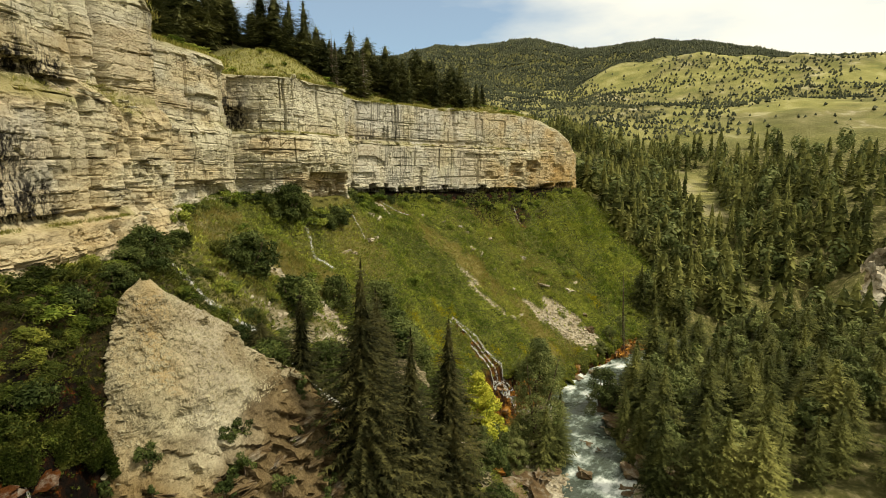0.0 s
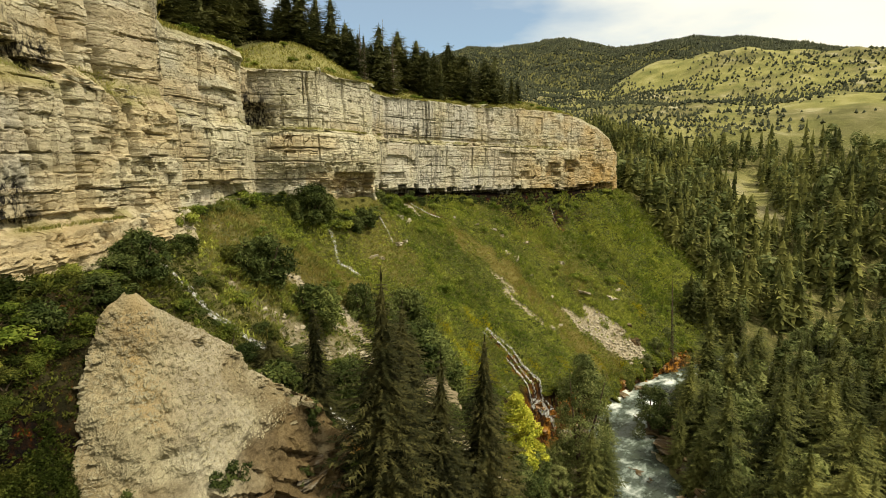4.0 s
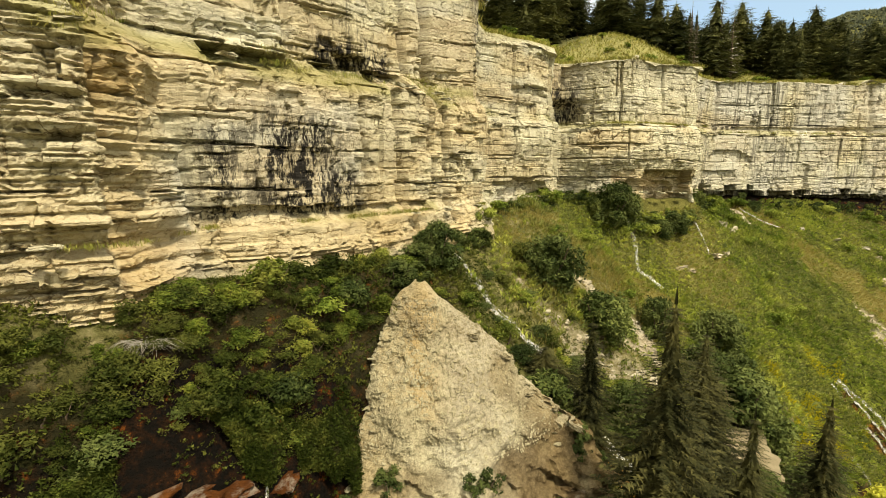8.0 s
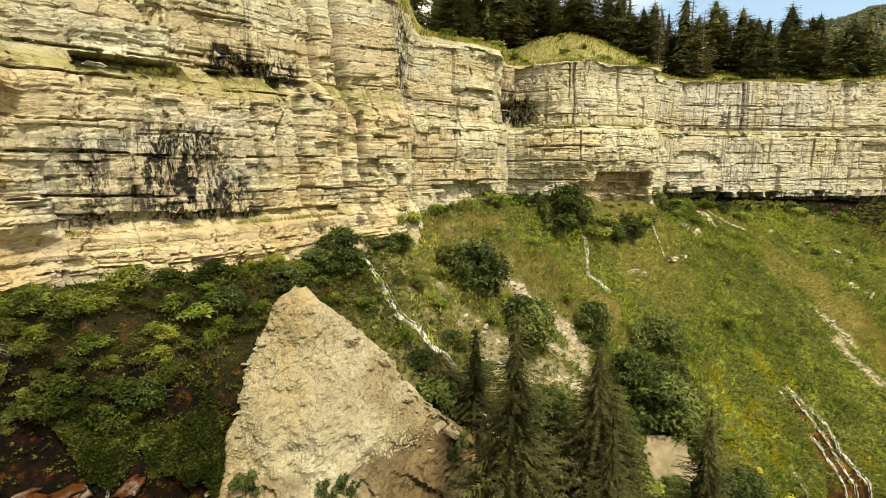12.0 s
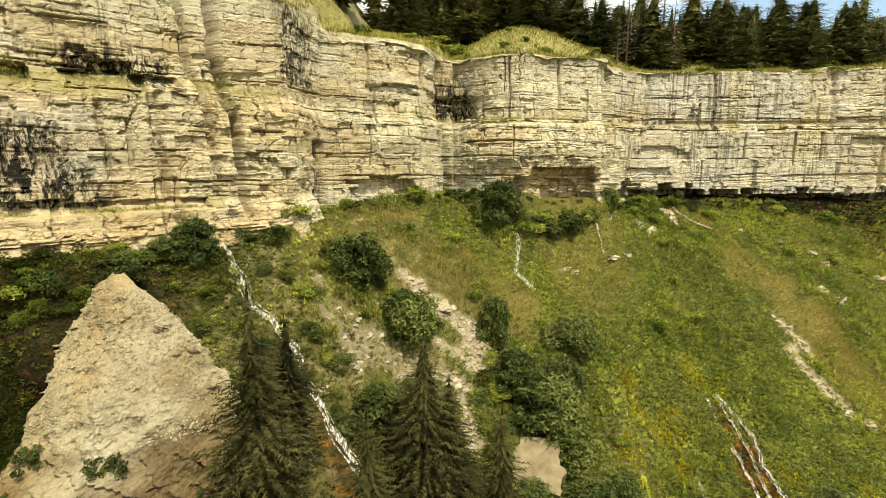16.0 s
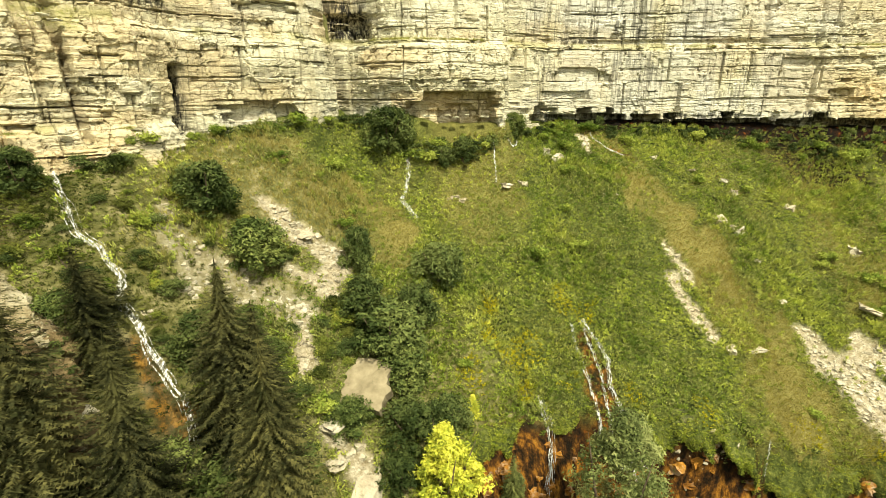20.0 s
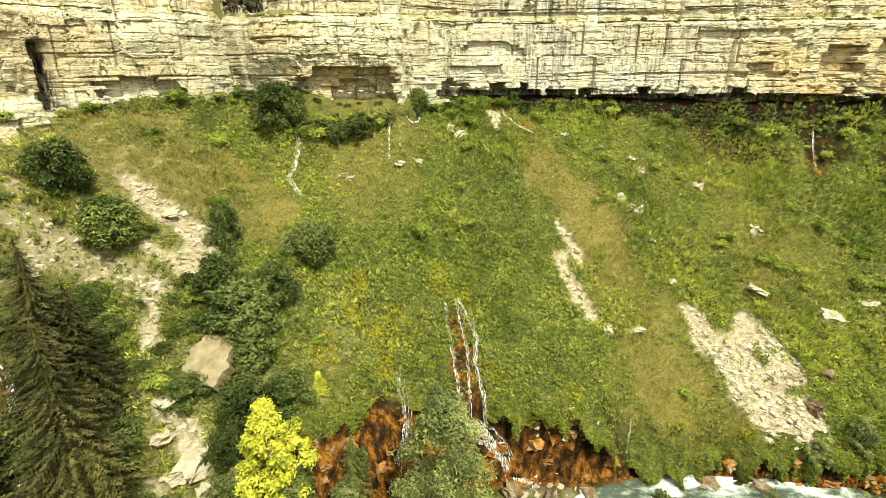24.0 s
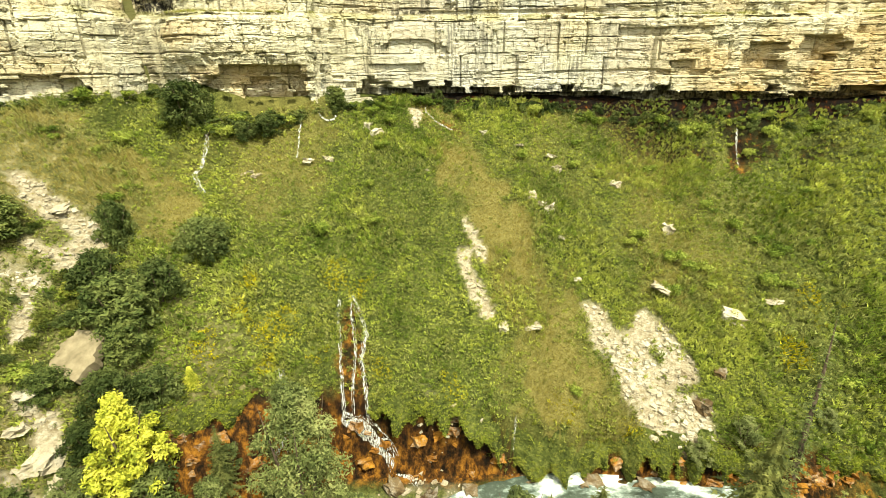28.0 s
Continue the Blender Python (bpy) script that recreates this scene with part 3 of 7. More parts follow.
def wet_shade_at(x, y):
    """Wet rock of alcove and bank, plus shade put into the ground colour under lip and overhang."""
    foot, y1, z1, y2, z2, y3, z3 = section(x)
    # wet rock of the alcove, its colour also darkened for the shade there
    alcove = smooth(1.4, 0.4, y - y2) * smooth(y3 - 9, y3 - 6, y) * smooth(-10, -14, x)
    # shade right under the turf lip, put into the ground colour
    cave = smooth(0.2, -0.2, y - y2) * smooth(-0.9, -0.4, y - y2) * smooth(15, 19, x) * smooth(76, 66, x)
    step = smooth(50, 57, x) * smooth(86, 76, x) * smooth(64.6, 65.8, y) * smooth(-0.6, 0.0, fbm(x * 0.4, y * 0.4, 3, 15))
    # shade beneath the cliff's overhang, put into the ground colour
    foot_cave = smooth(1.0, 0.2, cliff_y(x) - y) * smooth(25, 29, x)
    # alcove shelf darkened in colour for its shade
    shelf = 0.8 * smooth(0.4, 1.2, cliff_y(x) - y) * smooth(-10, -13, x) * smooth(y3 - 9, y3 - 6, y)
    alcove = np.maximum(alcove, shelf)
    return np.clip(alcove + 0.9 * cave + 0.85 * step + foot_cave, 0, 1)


WATER_LINES = [(-12.0, 33.6, -7.7, 31.3, 0.9, 0.9), (-7.7, 31.3, -2.4, 27.5, 0.9, 0.9), (-2.4, 27.5, 2.5, 21.5, 0.9, 1.0), (10.0, 54.0, 11.6, 48.6, 0.8, 0.7), (19.1, 57.4, 19.6, 53.7, 0.6, 0.5), (22.2, 60.3, 21.0, 57.8, 0.6, 0.5),
               (27.0, 44.0, 28.8, 36.6, 1.0, 1.7), (22.4, 36.6, 23.4, 32.2, 0.8, 1.0), (31.6, 66.6, 35.2, 63.2, 0.5, 0.5)]


def hummock(x, y):
    """Height of the rounded clumps in which the herbs grow."""
    total = 0.0
    for size, high, k in ((2.6, 1.25, 700), (1.15, 0.6, 720)):
        u, v = x / size + 0.3 * fbm(x * 0.5, y * 0.5, 2, k), y / size
        iu, iv = np.floor(u), np.floor(v)
        best = 0.0
        for di in (-1, 0, 1):
            for dj in (-1, 0, 1):
                a, c = iu + di, iv + dj
                d2 = (a + hash2(a, c, k) - u) ** 2 + (c + hash2(a, c, k + 1) - v) ** 2
                best = np.maximum(best, hash2(a, c, k + 2) ** 1.5 * np.sqrt(np.clip(1 - d2 / 0.5, 0, 1)))
        total = total + high * best
    bare = scree_at(x, y)
    for c in WATER_LINES:
        bare = np.maximum(bare, capsule(x, y, *c))
    yc = cliff_y(x)
    grow = 0.30 + 0.7 * smooth(-0.2, 0.5, fbm(x * 0.09, y * 0.09, 3, 730)) + 0.9 * smooth(-9, -12, x)
    return total * grow * (1 - bare) * (1 - 0.6 * dry_at(x, y)) * smooth(0.0, np.where(x < -9, 5.0, 1.2), yc - y) * smooth(110, 100, x)


def stretch_axis(lo, hi, step, g_lo, g_hi, far_lo, far_hi):
    mid = list(np.arange(lo, hi + 1e-6, step))
    up, s, v = [], step, hi
    while v < far_hi:
        s *= g_hi
        v += s
        up.append(v)
    down, s, v = [], step, lo
    while v > far_lo:
        s *= g_lo
        v -= s
        down.append(v)
    return np.array(down[::-1] + mid + up)


gx = stretch_axis(-36, 110, 0.5, 1.16, 1.035, -4500, 4500)
gy = stretch_axis(-2, 78, 0.5, 1.14, 1.035, -4500, 4500)
GX, GY = np.meshgrid(gx, gy, indexing="ij")
GZ = land(GX, GY)
GZ = GZ + 0.7 * hummock(GX, GY) * (np.hypot(GX + 20, GY + 6) < 150) * (GY > section(GX)[5] - 1)
gd = np.hypot(GX + 20, GY + 6)
g_back = GY - cliff_y(GX)
plate = smooth(4, 7, g_back) * smooth(115, 104, GX)
g_mead = np.clip(np.maximum(smooth(120, 210, gd), plate) - 0.5 * smooth(700, 900, gd), 0, 1)
g_for = np.clip(smooth(12, 4, GY - river_y(GX) * 0 - 24 + 0.5 * (GX - 30)) * smooth(330, 240, gd) + 0.6 * smooth(780, 900, gd) + smooth(96, 112, GX) * smooth(330, 240, gd) + smooth(78, 88, GX) * smooth(46, 38, GY) * smooth(330, 240, gd), 0, 1) * (1 - plate)
glade = capsule(GX, GY, 138, 48, 188, 78, 6.0, 9.0)
g_for = g_for * (1 - glade)
g_mead = np.maximum(g_mead * (1 - g_for), glade)
g_scree = scree_at(GX, GY)
near = (gd < 140).astype(float)
ground = tagged(new("ground", np_mesh("ground", np.stack([GX, GY, GZ], -1).reshape(-1, 3), grid_faces(len(gx), len(gy)), M_GROUND,
    {"dry": dry_at(GX, GY) * near, "scree": np.maximum(g_scree * (1 - plate), 0.45 * glade * smooth(0, 0.5, fbm(GX * 0.15, GY * 0.15, 3, 46))), "red": red_at(GX, GY, GZ) * near * (1 - plate), "wet": wet_shade_at(GX, GY) * near, "meadow": g_mead, "forest": g_for}, shade=True)),
    "grassy gorge slope, wooded valley floor and far meadow hills", "ground", kind="structure")


# ---------------------------------------------------------------- the cliff
def joint_table(seed, lo, hi, choices):
    """Heights of the joints between beds, from lo to hi."""
    rng = random.Random(seed)
    z, out = lo, [lo]
    while z < hi:
        z += rng.choice(choices)
        out.append(z)
    return np.array(out)


def courses(s, zb, joints, w_lo, w_hi, k, ragged=0.25):
    """Beds broken into blocks at ragged upright joints: bed, cell, hash, distance to the upright and level joints, centre."""
    b = np.clip(np.searchsorted(joints, zb) - 1, 0, len(joints) - 2)
    th = joints[b + 1] - joints[b]
    w = w_lo + (w_hi - w_lo) * hash2(b, b * 0 + 3, k) ** 1.4
    j = (s + ragged * fbm(s * 0.9, zb * 0.9, 3, k + 5)) / w + 7.31 * b
    c = np.floor(j)
    joined = hash2(c, b, k + 7) < 0.35            # some blocks run on into the next
    ex = np.where(joined, 9.0, j - c)
    nxt = hash2(c + 1, b, k + 7) < 0.35
    ex = np.minimum(ex, np.where(nxt, 9.0, 1 - (j - c))) * w
    cell = np.where(joined, c - 1, c)
    ez = np.minimum(zb - joints[b], joints[b + 1] - zb)
    return b, cell, hash2(cell, b, k + 1), ex, ez, (joints[b] + joints[b + 1]) / 2, (cell + 0.5 - 7.31 * b) * w


def build_cliff():
    root = tagged(new("cliff"), "layered cream limestone cliff with dark water stains and ledges", "cliff", kind="structure")
    keep = CX > -60
    px, py = np.concatenate([[-60], CX[keep], [104, 98]]), np.concatenate([[cliff_y(-60)], CY[keep], [92, 104]])
    arc = np.concatenate([[0], np.cumsum(np.hypot(np.diff(px), np.diff(py)))])
    s_at = lambda x: np.interp(x, px[:-2], arc[:-2])
    S = np.concatenate([np.arange(s_at(-36), s_at(26), 0.12), np.arange(s_at(26), s_at(62), 0.16), np.arange(s_at(62), arc[-1], 0.24)])
    X, Y = np.interp(S, arc, px), np.interp(S, arc, py)
    ker = np.ones(7) / 7
    X[3:-3], Y[3:-3] = np.convolve(X, ker, "valid"), np.convolve(Y, ker, "valid")
    wide = np.ones(17) / 17
    tx, ty = np.gradient(X), np.gradient(Y)
    tx[8:-8], ty[8:-8] = np.convolve(tx, wide, "valid"), np.convolve(ty, wide, "valid")
    ln = np.hypot(tx, ty)
    nx, ny = ty / ln, -tx / ln
    RZ = np.arange(33.2, 61.6, 0.09)
    zt = cliff_top(X) + 0.4 * fbm(S * 0.5, 0 * S, 3, 4)
    nS, nR = len(S), len(RZ)
    zz = np.broadcast_to(RZ[None, :], (nS, nR)) + 0.035 * (hash2(np.arange(nS)[:, None] + 0 * RZ[None, :], np.arange(nR)[None, :] + 0 * S[:, None], 19) - 0.5)
    s2 = np.broadcast_to(S[:, None], (nS, nR))
    zc = np.minimum(zz, zt[:, None])
    x2 = np.broadcast_to(X[:, None], (nS, nR))
    # ---- three scales of blocks
    zb = zz + 0.30 * fbm(s2 * 0.045, 0 * zz + 1.5, 2, 14) + 0.10 * fbm(s2 * 0.30, zz * 0.25, 3, 15)
    b1, c1, h1, ex1, ez1, z1, s1 = courses(s2, zb, joint_table(5, 29.0, 66.0, [1.5, 2.1, 2.7, 3.4]), 1.8, 4.6, 500, 0.5)
    b2, c2, h2, ex2, ez2, bed_z, sc = courses(s2, zb, joint_table(7, 29.2, 66.0, [0.3, 0.42, 0.55, 0.75, 1.0]), 0.5, 1.7, 520, 0.4)
    b3, c3, h3, ex3, ez3, z3, s3 = courses(s2, zb, joint_table(9, 29.1, 66.0, [0.16, 0.22, 0.3]), 0.25, 0.8, 540, 0.25)
    xc = np.interp(sc, S, X)
    nose = smooth(-24.0, -24.8, x2)
    wob = 0.5 * fbm(S * 0.18, 0 * S, 3, 90)[:, None]
    # massive walls against thinly layered ones
    massive = np.clip(0.30 + 0.45 * smooth(-0.3, 0.4, fbm(s2 * 0.07, zz * 0.22, 3, 95)) + 0.5 * smooth(-23.8, -23, x2) * smooth(-12, -14, x2) * smooth(38.2, 38.6, zz) * smooth(44.2, 43.6, zz)
        + 0.55 * smooth(46.4, 47.2, zz) + 0.65 * smooth(23, 25, x2) * smooth(62, 54, x2) * smooth(38, 39, zz) * smooth(44.7, 44.2, zz) - 0.6 * smooth(4, 6, x2) * smooth(22, 20, x2) * smooth(45, 44, zz) - 0.35 * smooth(58, 66, x2) * smooth(46, 45, zz), 0, 1) * (1 - nose)
    thin = 1 - massive
    # ---- how far the face stands out
    setb = np.interp(X, [-60, -14, -11, -9, -6, 1, 5, 14, 21, 23, 60, 100], [2.4, 2.2, 1.3, 0.7, 0.4, 0.4, 1.2, 1.2, 0.5, 0.7, 0.8, 0.8])[:, None]
    D = -setb * np.where(x2 < -9, smooth(44.2, 46.4, zz + wob), smooth(44.5, 45.5, zz + 0.3 * wob))
    D = D - 0.5 * nose * smooth(38.2, 37.8, zz) * smooth(36.9, 37.3, zz) + 0.25 * smooth(-22.5, -24.5, x2) * smooth(36.9, 36.5, zz)
    D = D + np.where(x2 < -8.2, 0.8 * smooth(-24, -21.5, x2) * smooth(38.0, 37.0, zz + 0.4 * wob) + 0.30 * np.clip(36.8 - zz, 0, 2.2) * smooth(-24, -21, x2), 0)
    under = smooth(25, 29, x2) * smooth(101, 95, x2)
    D = D - 2.8 * under * (bed_z + 1.0 * wob + 0.9 * (h2 - 0.5) < 37.2)
    # the buttresses swell between the gullies
    D = D + 0.75 * smooth(3.5, 7, x2) * smooth(21.3, 19.5, x2) * np.exp(-((zz - 42.0) / 2.2) ** 2)
    D = D + 0.45 * smooth(-6, -4, x2) * smooth(1.2, -0.5, x2) * np.exp(-((zz - 43.0) / 1.6) ** 2)
    round_off = lambda a, b, r: np.where((x2 > a) & (x2 < b), -(np.exp(-(x2 - a) / r) + np.exp(-(b - x2) / r)), 0.0)
    D = D + 0.5 * round_off(-7.6, 1.3, 0.7) + 0.6 * round_off(3.4, 21.4, 1.2) * smooth(36, 38, zz)
    # stepped hollows: whole blocks fallen out below a ragged arch
    fallen = lambda kx, kz, floor_z, deep: -deep * (bed_z < np.interp(xc, kx, kz, left=0, right=0)) * (bed_z > floor_z)
    D = D + fallen([8.2, 9.6, 10.6, 12.0, 17.8, 18.6, 20.2], [37.9, 38.6, 39.6, 40.3, 40.4, 39.8, 38.0], 0, 1.5) + fallen([13.6, 14.4, 17.0, 18.2], [37.4, 38.9, 38.7, 37.5], 0, 0.8)
    D = D + fallen([-6.2, -5.2, -1.6, -0.8], [38.4, 39.0, 39.2, 38.4], 37.4, 1.1) + fallen([-4.4, -2.8, -0.6, 0.2], [47.4, 48.3, 48.1, 47.2], 46.8, 0.7) + fallen([-23.4, -22.5, -19.4, -18.6], [45.4, 46.0, 45.9, 45.2], 45.0, 1.5) + fallen([-17.6, -16.8, -14.2, -13.4], [46.2, 47.2, 46.4, 45.6], 45.2, 0.9)
    D = D + fallen([-24, -23, -18, -13], [38.2, 38.5, 38.3, 38.0], 37.8, 0.5) + fallen([27, 28, 32, 34], [42.2, 43.0, 42.9, 42.0], 41.6, 0.5) + fallen([25, 27, 30, 33], [39.6, 40.3, 40.0, 39.4], 39.2, 0.4)
    D = D + fallen([69.4, 70, 73, 73.6], [41.0, 41.9, 41.8, 41.0], 39.4, 1.4) + fallen([75.3, 75.8, 79.2, 79.8], [42.0, 43.5, 43.3, 41.5], 39.8, 1.2) + fallen([60, 61, 64, 65], [39.2, 39.9, 39.8, 39.2], 38.4, 0.7) + fallen([86, 88, 92, 93], [41, 42, 42, 41], 40, 0.6)
    D = D + fallen([54, 56, 64, 66], [43.4, 43.9, 43.8, 43.3], 43.0, 0.45) + fallen([46, 48, 57, 60], [39.2, 39.6, 39.6, 39.2], 38.8, 0.35) + fallen([24.4, 24.8, 26.2, 26.6], [38.0, 38.8, 38.6, 38.0], 36.5, 1.6)
    # upright gullies and cracks
    gully = lambda sx, w, deep, lo, hi: -deep * np.exp(-((x2 + 0.05 * (zz - 42) * (sx < 0) + 0.14 * fbm(zz * 0.5, 0 * zz + sx, 3, 98) - sx) / w) ** 2) * smooth(lo - 0.3, lo + 0.3, zz) * smooth(hi + 0.3, hi - 0.3, zz)
    cracks = gully(-11.5, 0.17, 2.0, 36.5, 58) + gully(-12.7, 0.14, 0.9, 38, 58) + gully(-14.8, 0.16, 0.8, 37.5, 46) + gully(-23.9, 0.16, 0.8, 37.5, 45) + gully(-16.9, 0.1, 0.5, 38, 44)
    D = D + cracks + gully(22, 0.6, 1.0, 36, 52) + gully(-18.9, 0.3, 0.6, 46.5, 58) + gully(-20.1, 0.25, 0.5, 46.5, 58)
    D = D + gully(-24.55, 0.25, 1.1, 36, 58) + gully(28.5, 0.18, 0.5, 45, 52) + gully(59, 0.3, 0.5, 37, 52) + gully(15.6, 0.12, 0.5, 46, 52) + gully(9.2, 0.12, 0.5, 45, 52) + gully(52.5, 0.4, 0.6, 45, 52) + gully(37.2, 0.2, 0.5, 45, 52)
    at_s = lambda k, off=0.0: arc[list(px).index(k)] + off
    slot = lambda s_0, w, deep, lo, hi: -deep * np.exp(-((s2 - s_0 + 0.05 * (zz - lo)) / w) ** 2) * smooth(lo - 0.3, lo + 0.3, zz) * smooth(hi + 0.4, hi - 0.4, zz)
    slots = slot(at_s(-8.1, 0.2), 0.5, 3.2, 36.6, 42.2) + slot(at_s(2.4, 1.5), 1.3, 1.5, 45.0, 47.8) * (0.4 + 0.8 * h2)
    D = D + slots + slot(at_s(-8.4, 0.9), 0.3, 1.1, 45.5, 51.5) + slot(at_s(-24.7, 0.8), 0.5, 0.9, 36, 60) + slot(at_s(2.4, 0.4), 0.38, 1.6, 36, 54)
    # tall panels that stand a little in or out, parted by upright fractures
    tier = np.floor((zz + 1.3 * fbm(s2 * 0.05, 0 * s2, 3, 91)) / 3.7)
    pw = s2 / 5.2 + 1.1 * fbm(s2 * 0.12, tier * 1.3, 3, 92) + 3.7 * tier
    pcell = np.floor(pw)
    pedge = np.minimum(pw - pcell, 1 - (pw - pcell)) * 5.2
    D = D + 0.30 * (hash2(pcell, tier, 93) - 0.5) - 0.35 * smooth(0.16, 0.05, pedge) * (hash2(pcell, tier, 94) > 0.45)
    # blocks, slabs spalled off, cracks along the joints
    calm = np.interp(x2, [-24.4, -23, -10, -6], [1.0, 0.8, 0.8, 0.6])   # the far walls are the smoother ones
    D = D + calm * (0.34 - 0.14 * massive) * (h1 - 0.5) - 0.20 * smooth(0.15, 0.05, ex1) * (hash2(c1, b1, 503) > 0.5)
    D = D + calm * (0.14 * thin + 0.05) * (h2 - 0.5) + 0.20 * calm * (h2 > 0.94) * thin - 0.32 * (h2 < 0.035) * (1 - 0.5 * massive)
    spall = 2.4 * fbm(sc * 0.3, bed_z * 0.42, 4, 96) + 0.5 * (h2 - 0.5)
    D = D + 0.15 * calm * (1 - 0.45 * massive) * np.clip(np.floor(spall), -3, 3)
    D = D + calm * (0.09 * thin + 0.03) * (h3 - 0.5) + nose * (0.30 * (hash2(b2, b2 * 0 + 12, 12) - 0.5) + 0.16 * (hash2(b3, b3 * 0 + 12, 13) - 0.5))
    run1 = smooth(0.20, 0.30, fbm(s2 * 0.20 + 5.1 * b1, b1 * 2.3, 3, 99))
    run2 = smooth(0.30, 0.42, fbm(s2 * 0.35 + 3.7 * b2, b2 * 1.9, 3, 100))
    D = D - 0.42 * smooth(0.10, 0.04, ez1) * run1 - (0.24 - 0.12 * massive) * smooth(0.08, 0.03, ez2) * run2 - 0.16 * smooth(0.10, 0.04, ex2) * (hash2(c2, b2, 523) > 0.55) * (0.4 + 0.6 * thin)
    D = D - (0.02 * thin + 0.14 * nose) * smooth(0.06, 0.02, ez3)
    D = D + 0.30 * fbm(s2 * 0.10, zz * 0.12, 3, 50) + 0.08 * fbm(s2 * 0.6, zz * 0.45, 3, 51) + 0.045 * fbm(s2 * 2.0, zz * 2.4, 3, 52)
    D = D - 0.35 * smooth(24, 27, x2) * smooth(62, 54, x2) * smooth(45.50, 45.60, zz) * smooth(46.0, 45.9, zz) * smooth(-0.5, -0.1, fbm(s2 * 0.2, 0 * zz, 2, 36))
    over = zz > zt[:, None] - 0.02
    D = np.where(over, -setb, D)
    PX, PY = X[:, None] + nx[:, None] * D, Y[:, None] + ny[:, None] * D
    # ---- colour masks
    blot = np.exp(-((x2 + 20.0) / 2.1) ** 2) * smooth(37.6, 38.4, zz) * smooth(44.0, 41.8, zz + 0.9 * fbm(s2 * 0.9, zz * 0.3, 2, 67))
    stain_shade = 1.30 * blot + 0.8 * np.exp(-((x2 + 23.0) / 0.7) ** 2) * smooth(38.4, 39, zz) * smooth(42.4, 41.6, zz) + 0.9 * np.exp(-((x2 + 17.9) / 0.5) ** 2) * smooth(37.8, 38.4, zz) * smooth(40.4, 39.4, zz)
    stain_shade = np.maximum(stain_shade, 1.1 * smooth(-24, -23, x2) * smooth(-16, -17.5, x2) * smooth(38.7, 38.2, zz) * smooth(37.5, 37.9, zz))
    # near-black inside two hollows of the upper ledge
    stain_shade = np.maximum(stain_shade, 1.2 * smooth(-23.6, -22.5, x2) * smooth(-18.6, -19.4, x2) * smooth(44.8, 45.1, zz) * smooth(46.2, 45.8, zz) + 1.1 * smooth(-18.4, -17.4, x2) * smooth(-13.4, -14.2, x2) * smooth(45.2, 45.7, zz) * smooth(48.6, 46.8, zz))
    # shade of the foot overhang, put into its back wall's colour
    stain_shade = np.maximum(stain_shade, 0.85 * (bed_z + 1.0 * wob < 37.3) * under)
    stain_shade = np.maximum(stain_shade, 1.2 * np.exp(-((s2 - at_s(2.4, 1.2)) / 2.0) ** 2) * smooth(44.8, 45.4, zz) * smooth(53, 47.2, zz) + 0.9 * np.exp(-((x2 + 8.3) / 0.5) ** 2) * smooth(46, 47, zz))
    # shade of the upright slot, put into its colour below z 43
    stain_shade = np.maximum(stain_shade, np.clip(-slots, 0, 1) * smooth(43, 42, zz))
    # near-black along the groove above the bench
    stain_shade = np.maximum(stain_shade, 0.8 * smooth(23, 25, x2) * smooth(64, 60, x2) * smooth(45.3, 45.6, zz) * smooth(46.5, 45.8, zz) * smooth(0.0, 0.4, fbm(s2 * 0.25, zz * 0.3, 3, 89)))
    drip = 0.7 * smooth(22.2, 24, x2) * smooth(56, 40, x2 + 6 * fbm(s2 * 0.2, 0 * zz, 2, 65)) * smooth(45.6, 46, zz) * smooth(-0.25, 0.35, fbm(s2 * 0.12, zz * 0.05, 3, 64) + 0.6 * np.exp(-((x2 - 37.5) / 2.4) ** 2) + 0.25 * np.exp(-((x2 - 26) / 4) ** 2))
    drip = np.maximum(drip, 0.6 * smooth(22.5, 26, x2) * smooth(62, 50, x2) * smooth(37, 39, zz) * smooth(45, 44.5, zz) * smooth(-0.1, 0.4, fbm(s2 * 0.15, zz * 0.05, 3, 63)))
    drip = np.maximum(drip, 0.75 * smooth(-23, -21, x2) * smooth(-12, -15, x2) * smooth(46.5, 48, zz) * smooth(0, 0.4, fbm(s2 * 0.25, zz * 0.04, 3, 62)) + 0.8 * np.exp(-((x2 - 37.6) / 1.8) ** 2) * smooth(45.7, 46.2, zz))
    drip = np.maximum(drip, 0.3 * smooth(-12, -8, x2) * smooth(20, 12, x2) * smooth(0.15, 0.5, fbm(s2 * 0.3, zz * 0.07, 3, 61)))
    ochre = np.clip(0.40 * nose * smooth(-0.5, 0.5, fbm(s2 * 0.2, zz * 0.3, 3, 68)) + 0.28 * smooth(-24.8, -24.5, x2) * smooth(-24.0, -24.3, x2) + 0.45 * smooth(56, 70, x2) * smooth(-0.5, 0.5, fbm(s2 * 0.2, zz * 0.25, 3, 69)) + 0.4 * np.exp(-((s2 - at_s(2.4, 0.4)) / 1.5) ** 2) * smooth(46.5, 48, zz)
        + 0.55 * smooth(80, 92, x2) * smooth(46, 39, zz) + (0.20 + 0.10 * smooth(22, 16, x2)) * smooth(-0.05, 0.6, fbm(s2 * 0.13, zz * 0.3, 4, 70)) + 0.10 * smooth(-17.4, -16.6, x2) * smooth(-8, -9, x2) * smooth(46, 44, zz) + 0.10 * smooth(37.8, 37.2, zz) * smooth(-9, -11, x2) + 0.4 * (x2 > 8.4) * (x2 < 20) * smooth(40.4, 39.6, zz) + 0.2 * (x2 > 69) * (x2 < 80) * smooth(44, 42, zz), 0, 0.9)
